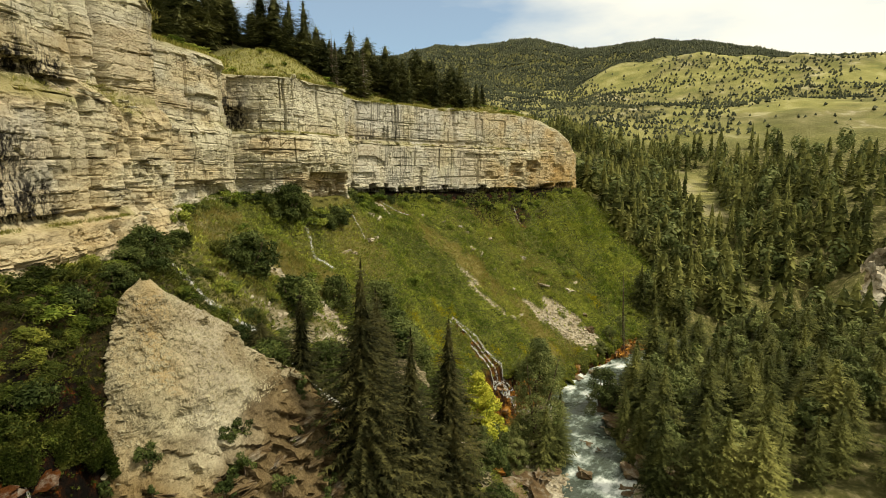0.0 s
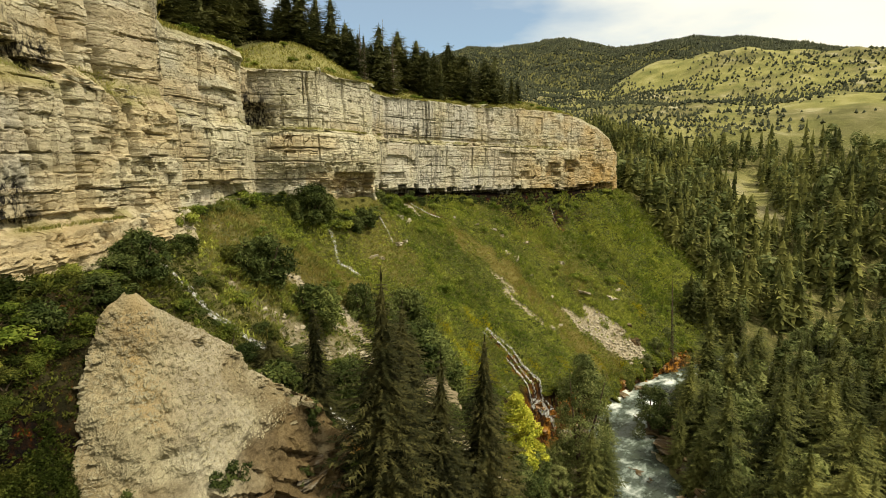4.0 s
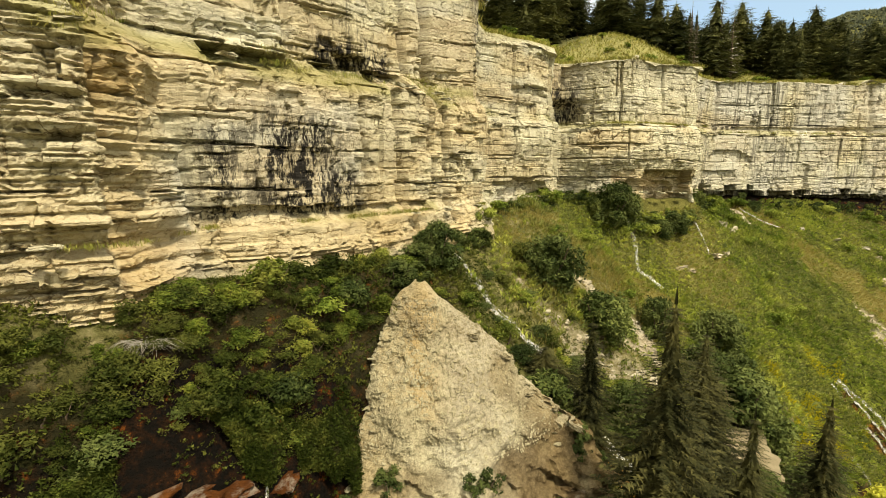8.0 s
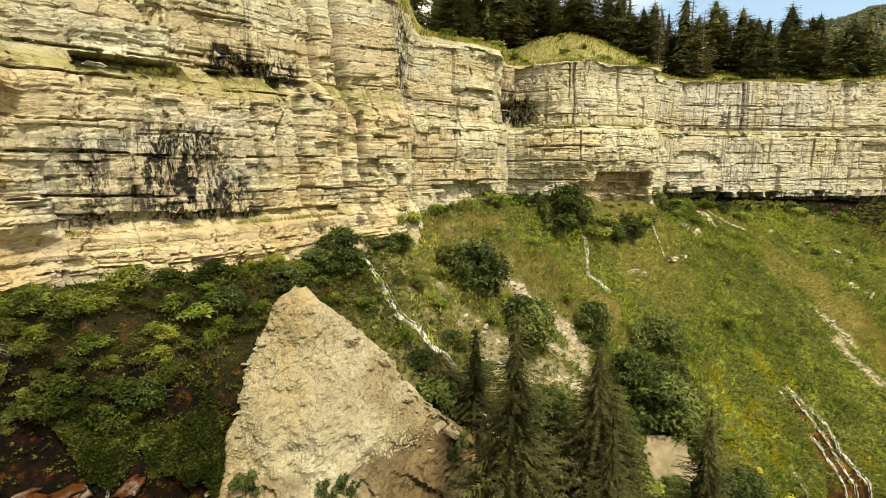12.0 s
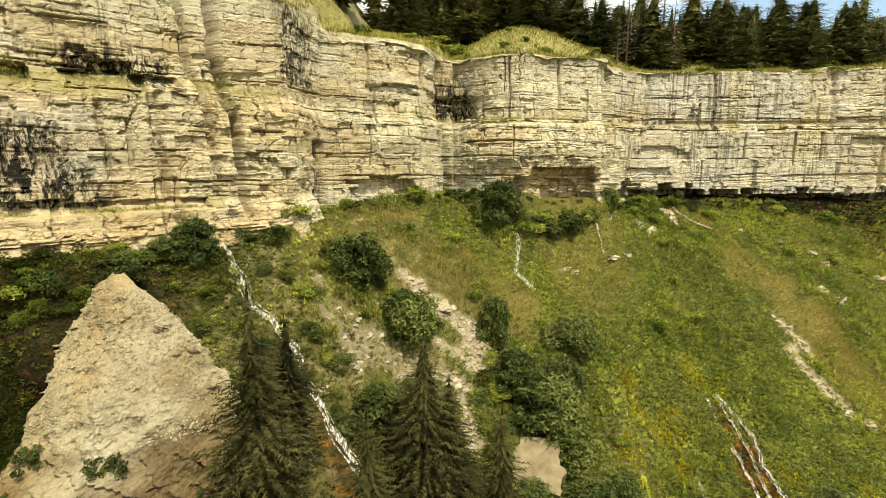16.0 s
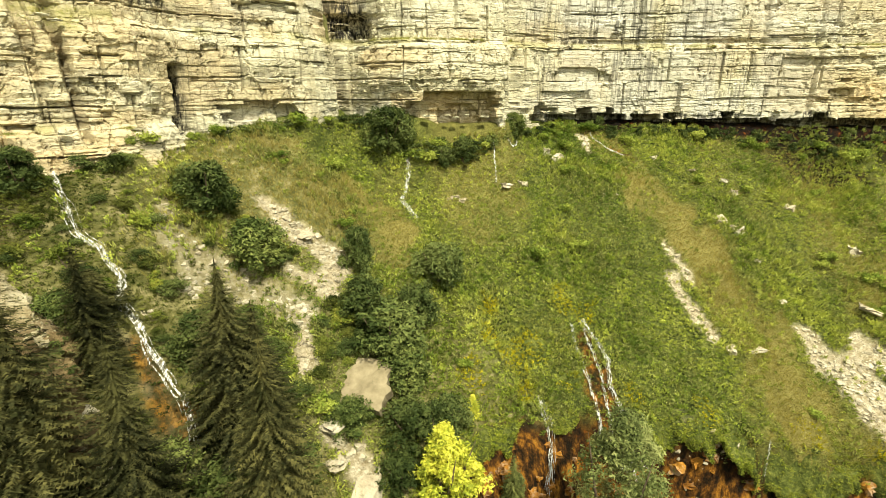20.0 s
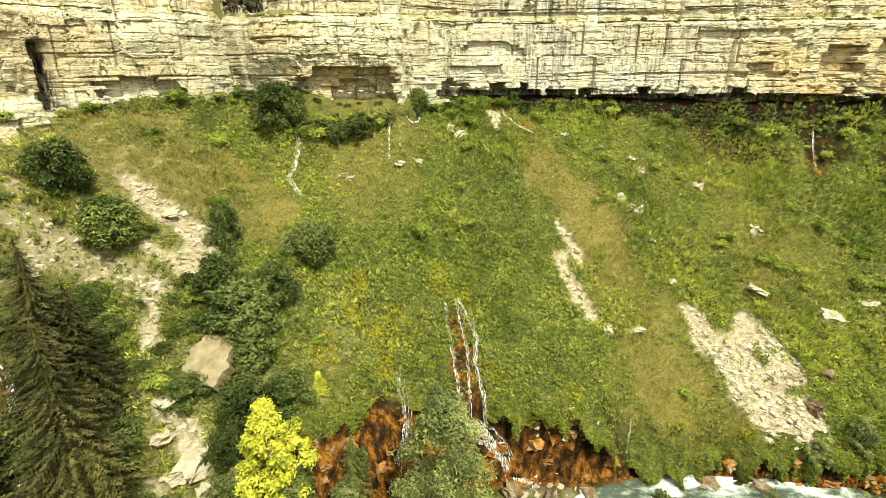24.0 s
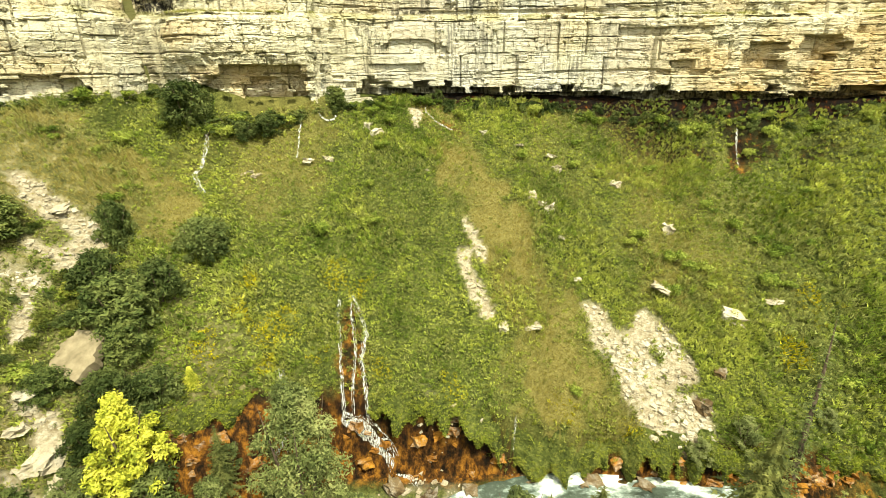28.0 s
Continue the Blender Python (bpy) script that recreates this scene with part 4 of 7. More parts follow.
    pale = np.clip(0.75 * smooth(40.0, 37.6, zz) * smooth(-9, -5, x2) * smooth(60, 45, x2) * smooth(-0.3, 0.5, fbm(s2 * 0.3, zz * 0.2, 3, 73)) + 0.6 * smooth(22, 26, x2) * smooth(64, 56, x2) * smooth(-0.6, 0.3, fbm(s2 * 0.3, zz * 0.1, 3, 74))
        + 0.5 * smooth(-25, -22, x2) * smooth(-16, -18, x2) * smooth(38, 39, zz) * smooth(44.5, 43, zz) + 0.4 * smooth(-24.4, -24.1, x2) * smooth(-23.6, -23.9, x2) * smooth(40.6, 40, zz) + 0.3 * smooth(46, 47, zz) * smooth(-0.2, 0.4, fbm(s2 * 0.15, zz * 0.2, 3, 77)), 0, 0.85) * (1 - nose)
    grass = np.clip(0.65 * (x2 < -9) * smooth(44.0, 44.6, zz) * smooth(46.4, 45.6, zz) * smooth(-0.2, 0.4, fbm(s2 * 0.3, zz * 0.5, 3, 76)) + 0.6 * (x2 < -12) * (x2 > -24) * smooth(37.1, 37.4, zz) * smooth(38.1, 37.8, zz) * smooth(-0.3, 0.3, fbm(s2 * 0.4, zz * 0.6, 3, 78))
        + 0.55 * (x2 > -7) * smooth(44.6, 44.8, zz) * smooth(45.7, 45.4, zz) * smooth(-0.3, 0.3, fbm(s2 * 0.4, zz * 0.6, 3, 79)), 0, 0.9)
    # ---- tiers and bays as parts
    cuts_x = [-40, -24.6, -12.6, -8.2, 2.0, 21.4, 44, 62, 84, 200]
    label = {"p": "broken yellowish plinth", "l": "thinly bedded lower wall", "u": "massive upper wall"}
    bays = np.digitize(np.maximum.accumulate(X), cuts_x[1:-1])
    for b in range(len(cuts_x) - 1):
        idx = np.where(bays == b)[0]
        if len(idx) < 2:
            continue
        i0, i1 = idx[0], min(idx[-1] + 2, nS)
        for lo_z, hi_z, key in ((30, 37.6, "p"), (37.6, 45.2, "l"), (45.2, 70, "u")):
            r = np.where((RZ >= max(lo_z, 33.2)) & (RZ < min(hi_z, zt[i0:i1].max() + 0.6)))[0]
            if key != "u":
                r = np.append(r, r[-1] + 1)
            sl = (slice(i0, i1), slice(r[0], r[-1] + 1))
            V = np.stack([PX[sl], PY[sl], zc[sl]], -1)
            at = {k: v[sl] for k, v in (("stain_shade", stain_shade), ("ochre", ochre), ("pale", pale), ("grass", grass), ("massive", massive), ("drip", drip), ("arc", s2))}
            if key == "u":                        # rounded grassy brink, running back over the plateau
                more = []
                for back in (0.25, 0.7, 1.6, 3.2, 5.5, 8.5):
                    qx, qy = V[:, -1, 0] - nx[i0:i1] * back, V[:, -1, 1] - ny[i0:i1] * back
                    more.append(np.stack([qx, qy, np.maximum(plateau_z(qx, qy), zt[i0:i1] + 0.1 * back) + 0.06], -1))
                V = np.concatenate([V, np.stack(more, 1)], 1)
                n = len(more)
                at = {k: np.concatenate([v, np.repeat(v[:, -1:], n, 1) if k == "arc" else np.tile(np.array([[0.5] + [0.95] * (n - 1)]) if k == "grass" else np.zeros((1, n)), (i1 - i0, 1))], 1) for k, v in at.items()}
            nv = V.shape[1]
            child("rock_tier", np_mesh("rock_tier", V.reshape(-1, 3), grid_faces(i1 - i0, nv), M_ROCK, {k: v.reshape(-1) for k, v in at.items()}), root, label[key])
    return root


cliff = build_cliff()


# ---------------------------------------------------------------- turf hanging over the gorge's edge
def turf_brow(name, x0, x1, out, drop, k, label):
    """A rounded mat of turf along the lip, open and dark underneath."""
    xs = np.arange(x0, x1, 0.22)
    foot, y1, z1, y2, z2, y3, z3 = section(xs)
    o = out * np.clip(0.75 + 0.7 * fbm(xs * 0.45, 0 * xs, 3, k) + 0.3 * fbm(xs * 1.8, 0 * xs, 2, k + 3), 0.1, 1.7)
    dr = drop * np.clip(0.65 + 0.75 * fbm(xs * 0.5, 0 * xs + 4, 3, k + 1) + 0.45 * fbm(xs * 2.2, 0 * xs, 2, k + 2), 0.1, 1.9)
    ends = smooth(x0, x0 + 1.5, xs) * smooth(x1, x1 - 1.5, xs)
    o, dr = o * ends, dr * ends
    lip_y = y2 - 0.1
    lip_z = land(xs, lip_y)
    pts = []
    for fo, fd in ((-1.0, 0.0), (-0.3, 0.0), (0.35, 0.06), (0.75, 0.25), (1.0, 0.6), (0.98, 0.95), (0.8, 1.0), (0.45, 0.72), (-0.3, 0.62)):
        yy = lip_y - fo * o if fo > 0 else lip_y - fo * 0.9
        zz = np.where(fo < 0, land(xs, yy) + (0.10 if fd == 0 else -1.2), lip_z + 0.12 - fd * dr)
        pts.append(np.stack([xs, yy, zz], -1))
    V = np.stack(pts, 1)
    V[..., 1] += 0.12 * fbm(V[..., 0] * 2.1, V[..., 2] * 2.1, 3, k + 5)
    n = V.shape[1]
    z = np.zeros(V.shape[:2])
    # alcove mats: shade put into the whole mat's colour through the wet attribute
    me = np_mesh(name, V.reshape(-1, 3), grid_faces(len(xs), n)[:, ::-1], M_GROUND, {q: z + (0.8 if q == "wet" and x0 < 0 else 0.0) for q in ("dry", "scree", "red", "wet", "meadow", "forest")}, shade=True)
    return tagged(new(name, me), label, "turf bank"), V


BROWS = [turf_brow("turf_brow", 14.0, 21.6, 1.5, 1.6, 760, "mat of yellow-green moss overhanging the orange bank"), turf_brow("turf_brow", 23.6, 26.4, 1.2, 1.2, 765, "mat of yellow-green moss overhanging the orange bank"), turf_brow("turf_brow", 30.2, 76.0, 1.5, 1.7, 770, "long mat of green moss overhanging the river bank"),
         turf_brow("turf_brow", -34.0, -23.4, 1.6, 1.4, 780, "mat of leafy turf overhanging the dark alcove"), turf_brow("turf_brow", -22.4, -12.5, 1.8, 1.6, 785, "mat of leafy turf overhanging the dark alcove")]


# ---------------------------------------------------------------- the rock pinnacle below the cliff
def blocky(p, k, amp):
    """Angular rubble relief along a surface with coordinates p = (u, v) in metres."""
    u, v = p
    c1, c2 = np.floor(u * 1.6 + 0.5 * fbm(u, v, 2, k)), np.floor(v * 2.6 + 0.35 * u + 0.5 * fbm(u, v, 2, k + 1))
    return amp * (hash2(c1, c2, k) - 0.5) + 0.5 * amp * (hash2(np.floor(u * 4), np.floor(v * 5), k + 2) - 0.5)


def build_pinnacle():
    root = tagged(new("rock_pinnacle"), "pale crumbling limestone pinnacle covered in rubble", "rock outcrop")
    nv, nu = 170, 150
    v = np.linspace(0, 1, nv)
    z = 34.4 - 21.0 * v
    tab = [34.4, 33.2, 27.3, 13.4][::-1]
    lx, ly = np.interp(z, tab, [-14.2, -15.5, -17.5, -21.5][::-1]), np.interp(z, tab, [25.8, 25.6, 22.6, 13.5][::-1])
    rx, ry = np.interp(z, [13.4, 21, 26.7, 33.2, 34.4], [0.5, -2.8, -5.4, -12.5, -13.7]), np.interp(z, [13.4, 21, 26.7, 33.2, 34.4], [15.5, 20.5, 24.2, 25.9, 25.8])
    mx, my = np.interp(z, [13.4, 28, 34.4], [-10.5, -12.4, -13.9]), np.interp(z, [13.4, 22, 28, 30.2, 34.4], [9.5, 16.5, 21.3, 22.8, 25.6])
    u = np.linspace(-0.35, 1.35, nu)[None, :]
    # through three points, running back into the slope past both edges
    uc = np.clip(u, 0, 1)
    a, b, c = 2 * (uc - 0.5) * (uc - 1), 4 * uc * (1 - uc), 2 * uc * (uc - 0.5)
    X = a * lx[:, None] + b * mx[:, None] + c * rx[:, None]
    Y = a * ly[:, None] + b * my[:, None] + c * ry[:, None]
    back = np.maximum(-u, 0) + np.maximum(u - 1, 0)
    Y = Y + back * 20
    X = X + np.maximum(-u, 0) * 3.0 - np.maximum(u - 1, 0) * 2.0
    Z = np.broadcast_to(z[:, None], X.shape).copy()
    Z = Z - np.maximum(back - 0.01, 0) * 26.0
    lower = smooth(0.30, 0.5, v)[:, None] + 0.5 * smooth(0.72, 0.95, uc) * smooth(0.1, 0.3, v)[:, None]
    lower = np.clip(lower, 0, 1)
    su, sv = uc * (2 + 17 * v[:, None]), Z
    rag = fbm(X * 0.9, Z * 0.9, 3, 108)
    top = smooth(0.0, 0.3, v)[:, None]
    d = (0.1 + 0.4 * top) * fbm(X * 0.35, Z * 0.45, 4, 101) + (0.06 + 0.12 * top) * rag + 0.10 * fbm(X * 3.1, Z * 3.3, 3, 102) + 0.06 * fbm(X * 7, Z * 7, 2, 107) + lower * (blocky((X * 0.5, Z * 0.75 + 0.3 * X), 103, 1.1)) + (1 - lower) * blocky((X * 1.5, Z * 1.5), 104, 0.05)
    rim = smooth(0.16, 0.0, uc) + smooth(0.84, 1.0, uc)
    X = X + rim * (0.15 + 0.85 * top) * (0.45 * fbm(Z * 0.8, uc * 3, 3, 109) + 0.25 * (hash2(np.floor(Z * 1.6), np.floor(uc * 4), 110) - 0.5))
    Z = Z + 0.25 * rim * fbm(Z * 1.1, uc * 5, 2, 111)
    gut = -0.45 * np.exp(-((X + 13.2 - 0.4 * (Z - 30)) / 0.8) ** 2) * smooth(33.5, 31, Z) * smooth(26, 28, Z)
    d = (d + gut) * smooth(0.0, 0.04, v)[:, None]
    X, Y, Z = X + 0.1 * d, Y - d, Z + 0.25 * d
    V = np.stack([X, Y, Z], -1)
    dirt = np.clip(0.75 * smooth(-0.15, 0.45, fbm(X * 0.45, Z * 0.3, 4, 105)) * (0.15 + 0.85 * np.exp(-((X + 14.0 - 0.1 * (Z - 30)) / 1.0) ** 2)) + 0.3 * lower, 0, 0.85)
    pale = 0.8 * smooth(-14.2, -12.5, X) * smooth(0.55, 0.3, v)[:, None] * smooth(-0.7, 0.2, fbm(X * 0.5, Z * 0.5, 3, 106))
    west = smooth(-13.2, -15.4, X - 0.12 * (Z - 30)) * smooth(-0.6, 0.3, fbm(X * 0.6, Z * 0.5, 3, 112))
    at = {"ochre": np.clip(0.55 * dirt + 0.22 * west, 0, 0.85), "stain_shade": 0 * dirt, "pale": np.clip(0.35 * pale, 0, 0.8), "grass": 0 * dirt, "earth": 0.9 * smooth(0.30, 0.50, v[:, None] + 0.16 * fbm(X * 0.5, Z * 0.6, 4, 113) + 0.10 * smooth(0.6, 0.9, uc))}
    cut = int(nv * 0.36)
    for name, r0, r1, lab in (("rubble_cone", 0, cut + 1, "pale smooth cone of fine rubble"), ("broken_base", cut, nv, "jutting broken layers with brown earth")):
        blk = V[r0:r1]
        child(name, np_mesh(name, blk.reshape(-1, 3), grid_faces(r1 - r0, nu)[:, ::-1], M_PIN, {k: q[r0:r1].reshape(-1) for k, q in at.items()}), root, lab)
    return root, V


pinnacle, PIN = build_pinnacle()


# ---------------------------------------------------------------- stones
def stone_mesh(seed, flat=0.6, sub=1):
    rng = np.random.RandomState(seed)
    bm = bmesh.new()
    bmesh.ops.create_cube(bm, size=1.0)
    if sub:
        bmesh.ops.subdivide_edges(bm, edges=bm.edges[:], cuts=sub, use_grid_fill=True)
    for vt in bm.verts:
        c = vt.co
        c.normalize() if c.length > 0.6 and rng.rand() < 0.25 else None
        vt.co = Vector((c.x * (1 + 0.35 * rng.uniform(-1, 1)), c.y * (1 + 0.35 * rng.uniform(-1, 1)), c.z * flat * (1 + 0.35 * rng.uniform(-1, 1))))
    me = bpy.data.meshes.new("stone")
    bm.to_mesh(me)
    bm.free()
    me.materials.append(M_STONE)
    return me


STONES = [stone_mesh(s, f, 2) for s, f in ((1, 0.55), (2, 0.4), (3, 0.7), (4, 0.3), (5, 0.5), (6, 0.8))]


def mesh_arrays(me):
    v = np.empty(len(me.vertices) * 3, np.float32)
    me.vertices.foreach_get("co", v)
    me.calc_loop_triangles()
    t = np.empty(len(me.loop_triangles) * 3, np.int32)
    me.loop_triangles.foreach_get("vertices", t)
    return v.reshape(-1, 3), t.reshape(-1, 3)


def euler_mats(rx, ry, rz):
    cx, sx, cy, sy, cz, sz = np.cos(rx), np.sin(rx), np.cos(ry), np.sin(ry), np.cos(rz), np.sin(rz)
    return np.stack([np.stack([cz * cy, cz * sy * sx - sz * cx, cz * sy * cx + sz * sx], -1), np.stack([sz * cy, sz * sy * sx + cz * cx, sz * sy * cx - cz * sx], -1), np.stack([-sy, cy * sx, cy * cx], -1)], -2)


def join_copies(protos, which, mats, places):
    """Verts and triangles of many copies: protos [(v, t)], which prototype, 3x3 and place of each."""
    VV, TT, n = [], [], 0
    for k, (v, t) in enumerate(protos):
        s = np.where(which == k)[0]
        if not len(s):
            continue
        w = np.einsum("nij,vj->nvi", mats[s], v) + places[s][:, None, :]
        TT.append((t[None] + (np.arange(len(s)) * len(v))[:, None, None]).reshape(-1, 3) + n)
        VV.append(w.reshape(-1, 3))
        n += w.shape[0] * w.shape[1]
    return np.concatenate(VV), np.concatenate(TT)


RNG = np.random.RandomState(11)
BASE_STONES = [me.copy() for me in STONES]
for me in BASE_STONES:
    me.materials[0] = M_EARTHROCK


def boulder(x, y, size, flat=1.0, kind=0, turn=None, tilt=0.0, label="pale angular limestone boulder half sunk in the slope", z=None, name="boulder", wet=False):
    z = float(land(x, y) + 0.6 * hummock(x, y)) if z is None else z
    ob = tagged(new(name, (BASE_STONES if wet else STONES)[kind]), label, "rock", "boulders in the gorge")
    ob.matrix_basis = pose(x, y, z + 0.12 * size * flat, RNG.uniform(-14, 14) + tilt, RNG.uniform(-14, 14), RNG.uniform(0, 360) if turn is None else turn) @ Matrix.Diagonal((size, size * RNG.uniform(0.6, 0.9), size * flat, 1))
    return ob


BOULDERS = [(63.6, 47.8, 1.7, 0.8, 0), (44.3, 45.2, 1.4, 0.6, 3), (41.5, 44.3, 1.1, 0.8, 0), (57.3, 49.8, 2.0, 0.7, 3), (44.5, 56.6, 1.3, 1.0, 2), (45.3, 56.0, 1.0, 0.8, 0), (46.9, 62.2, 1.1, 0.9, 1),
            (54.2, 60.9, 1.0, 1.2, 4), (68.2, 50.0, 1.3, 0.6, 3), (59.5, 56.8, 1.2, 0.9, 5), (46.3, 55.8, 1.0, 1.0, 2), (47.6, 53.7, 0.7, 1.0, 1), (26.6, 60.4, 1.4, 1.2, 4), (25.6, 60.9, 1.1, 1.3, 0),
            (47.6, 61.0, 0.9, 1.0, 5), (43.2, 62.8, 0.9, 0.7, 1), (39.0, 64.0, 0.8, 0.8, 2), (20.5, 54.0, 1.0, 0.9, 0), (22.5, 55.0, 0.8, 0.9, 2), (15.0, 51.5, 1.2, 0.6, 3), (16.0, 51.0, 0.9, 0.8, 1),
            (33.0, 57.0, 0.6, 1.0, 2), (31.5, 56.5, 0.5, 1.2, 4), (49.0, 50.5, 0.9, 0.8, 1), (61.0, 43.0, 1.1, 0.8, 0), (58.8, 40.2, 1.3, 0.8, 5), (2.9, 40.9, 1.7, 0.5, 3), (-5.1, 23.1, 1.9, 1.2, 0),
            (-2.4, 22.6, 1.8, 0.9, 2), (8.4, 27.0, 1.5, 1.0, 1), (10.6, 26.6, 1.9, 0.9, 0), (9.6, 25.6, 1.2, 1.0, 4), (11.8, 25.4, 1.1, 1.0, 5), (7.7, 28.9, 1.8, 0.8, 3), (2.6, 23.6, 1.5, 1.0, 2),
            (0.8, 30.0, 0.6, 1.0, 1), (-4.0, 29.5, 0.7, 1.0, 0), (34.0, 25.0, 1.6, 0.8, 0), (40.6, 23.8, 5.0, 0.5, 3), (37.4, 19.4, 4.2, 0.55, 5), (44.4, 26.8, 3.6, 0.6, 1), (33.6, 16.4, 3.2, 0.6, 2), (47.5, 28.4, 2.6, 0.6, 0), (18.6, 25.6, 2.4, 0.7, 3), (20.8, 24.0, 2.2, 0.7, 5), (16.6, 23.6, 2.6, 0.6, 1), (19.4, 21.8, 2.0, 0.7, 0), (35.6, 33.6, 1.2, 0.9, 2), (39.0, 34.6, 1.0, 0.9, 4), (44.0, 36.4, 1.3, 0.8, 1),
            (49.0, 36.2, 1.5, 0.8, 5), (53.5, 36.3, 1.2, 0.9, 0), (31.0, 18.0, 2.2, 0.8, 1), (28.0, 17.0, 1.6, 0.9, 2), (25.0, 24.5, 2.0, 0.8, 3), (22.0, 24.0, 1.7, 0.9, 5), (42.5, 28.0, 1.5, 0.6, 4), (32.6, 34.2, 1.3, 1.0, 2), (36.8, 30.2, 1.2, 0.9, 1), (40.4, 33.4, 0.9, 0.9, 5), (43.0, 33.0, 1.3, 0.7, 0), (46.4, 35.0, 1.0, 0.8, 2), (50.6, 34.6, 1.2, 0.7, 4), (47.8, 32.6, 0.9, 0.8, 1), (54.8, 34.6, 1.3, 0.7, 3), (33.0, 22.6, 1.1, 0.8, 2), (27.0, 21.4, 1.3, 0.7, 5)]
for bx, by, bs, bf, bk in BOULDERS:
    boulder(bx, by, bs, bf, bk) if river_distance(bx, by)[0] > 11 else boulder(bx, by, bs, bf, bk, label="brown weathered boulder beside the river", wet=True)
# big tilted slab with a smooth face, in the middle of the slope
_bm = bmesh.new()
bmesh.ops.create_grid(_bm, x_segments=8, y_segments=12, size=0.5)
for _v in _bm.verts:
    wob = 0.08 * math.sin(5 * _v.co.x + 3 * _v.co.y)
    wob += 0.22 * noise.noise(_v.co * 7)
    _v.co = Vector((_v.co.x * (3.3 - 0.6 * (_v.co.y + 0.5)) + 2.5 * wob, _v.co.y * 3.6 + wob, 0.12 * noise.noise(_v.co * 3)))
_geo = bmesh.ops.extrude_face_region(_bm, geom=_bm.faces[:])
bmesh.ops.translate(_bm, verts=[e for e in _geo["geom"] if isinstance(e, bmesh.types.BMVert)], vec=(0, 0, -0.9))
bmesh.ops.recalc_face_normals(_bm, faces=_bm.faces[:])
_me = bpy.data.meshes.new("tilted_slab")
_bm.to_mesh(_me)
_bm.free()
_me.materials.append(plain("mud_crust", (0.12, 0.098, 0.06), (0.25, 0.21, 0.14), 1.1, bump=0.3))
slab = tagged(new("tilted_slab", _me), "smooth tan mud-coated rock slab tilted down the slope", "rock")
slab.matrix_basis = pose(9.7, 31.6, 20.15, 33, 4, -14)

# rubble in the scars and on the river banks
_n = 52000
_x, _y = RNG.uniform(-8, 66, _n), RNG.uniform(18, 66, _n)
_w = scree_at(_x, _y)
_keep = RNG.rand(_n) < _w * 1.0
_x, _y = _x[_keep], _y[_keep]
_m = len(_x)
_sz = 0.07 + 0.42 * RNG.rand(_m) ** 3.5
_mats = euler_mats(*(RNG.uniform(-0.5, 0.5, (2, _m))), RNG.uniform(0, 6.3, _m)) * _sz[:, None, None]
_v, _t = join_copies([mesh_arrays(stone_mesh(20 + k, 0.55, 0)) for k in range(5)], RNG.randint(0, 5, _m), _mats, np.stack([_x, _y, land(_x, _y) + 0.1 * _sz], -1))
tagged(new("rubble", np_mesh("rubble", _v, _t, M_STONE)), "loose pale limestone rubble on bare scars of the slope", "rubble", kind="stuff")

# slabs broken out of the pinnacle's base
_rows, _cols = PIN.shape[:2]
PIN_STONES = [me.copy() for me in STONES]
for me in PIN_STONES:
    me.materials[0] = M_PIN
for _k in range(240):
    _i, _j = int(_rows * RNG.uniform(0.44, 0.98)), int(_cols * RNG.uniform(0.22, 0.80))
    if _k < 50:
        _i, _j = int(_rows * RNG.uniform(0.08, 0.6)), int(_cols * (RNG.uniform(0.20, 0.27) if _k % 2 else RNG.uniform(0.70, 0.79)))
    _s = RNG.uniform(0.25, 1.0) ** 1.3 * (0.45 + 1.1 * _i / _rows)
    _p = PIN[_i, _j] + np.array([0, -0.15 * _s, 0.05 * _s])
    ob = child("rock_slab", (PIN_STONES if _i < 0.42 * _rows else BASE_STONES)[RNG.randint(0, 6)], pinnacle)
    _s *= 0.6 if _k < 50 else 1.0
    ob.matrix_basis = pose(*_p, RNG.uniform(-35, 5), RNG.uniform(-25, 25), RNG.uniform(-40, 40)) @ Matrix.Diagonal((_s * 1.4, _s * 0.9, _s * 0.55, 1))

# fine rubble lying on the pinnacle
_m = 6500
_i, _j = (_rows * (0.04 + 0.31 * RNG.rand(_m) ** 0.8)).astype(int), (_cols * RNG.uniform(0.19, 0.82, _m)).astype(int)
_sz = 0.035 + 0.17 * RNG.rand(_m) ** 3
_mats = euler_mats(RNG.uniform(0.5, 1.2, _m), RNG.uniform(-0.4, 0.4, _m), RNG.uniform(-1.0, 1.0, _m)) * _sz[:, None, None]
_v, _t = join_copies([mesh_arrays(stone_mesh(30 + k, 0.5, 0)) for k in range(5)], RNG.randint(0, 5, _m), _mats, PIN[_i, _j] + _sz[:, None] * np.array([0.0, 0.28, -0.12]))
tagged(child("rubble", np_mesh("rubble", _v, _t, M_PIN), pinnacle, "small loose stones"), kind="stuff")

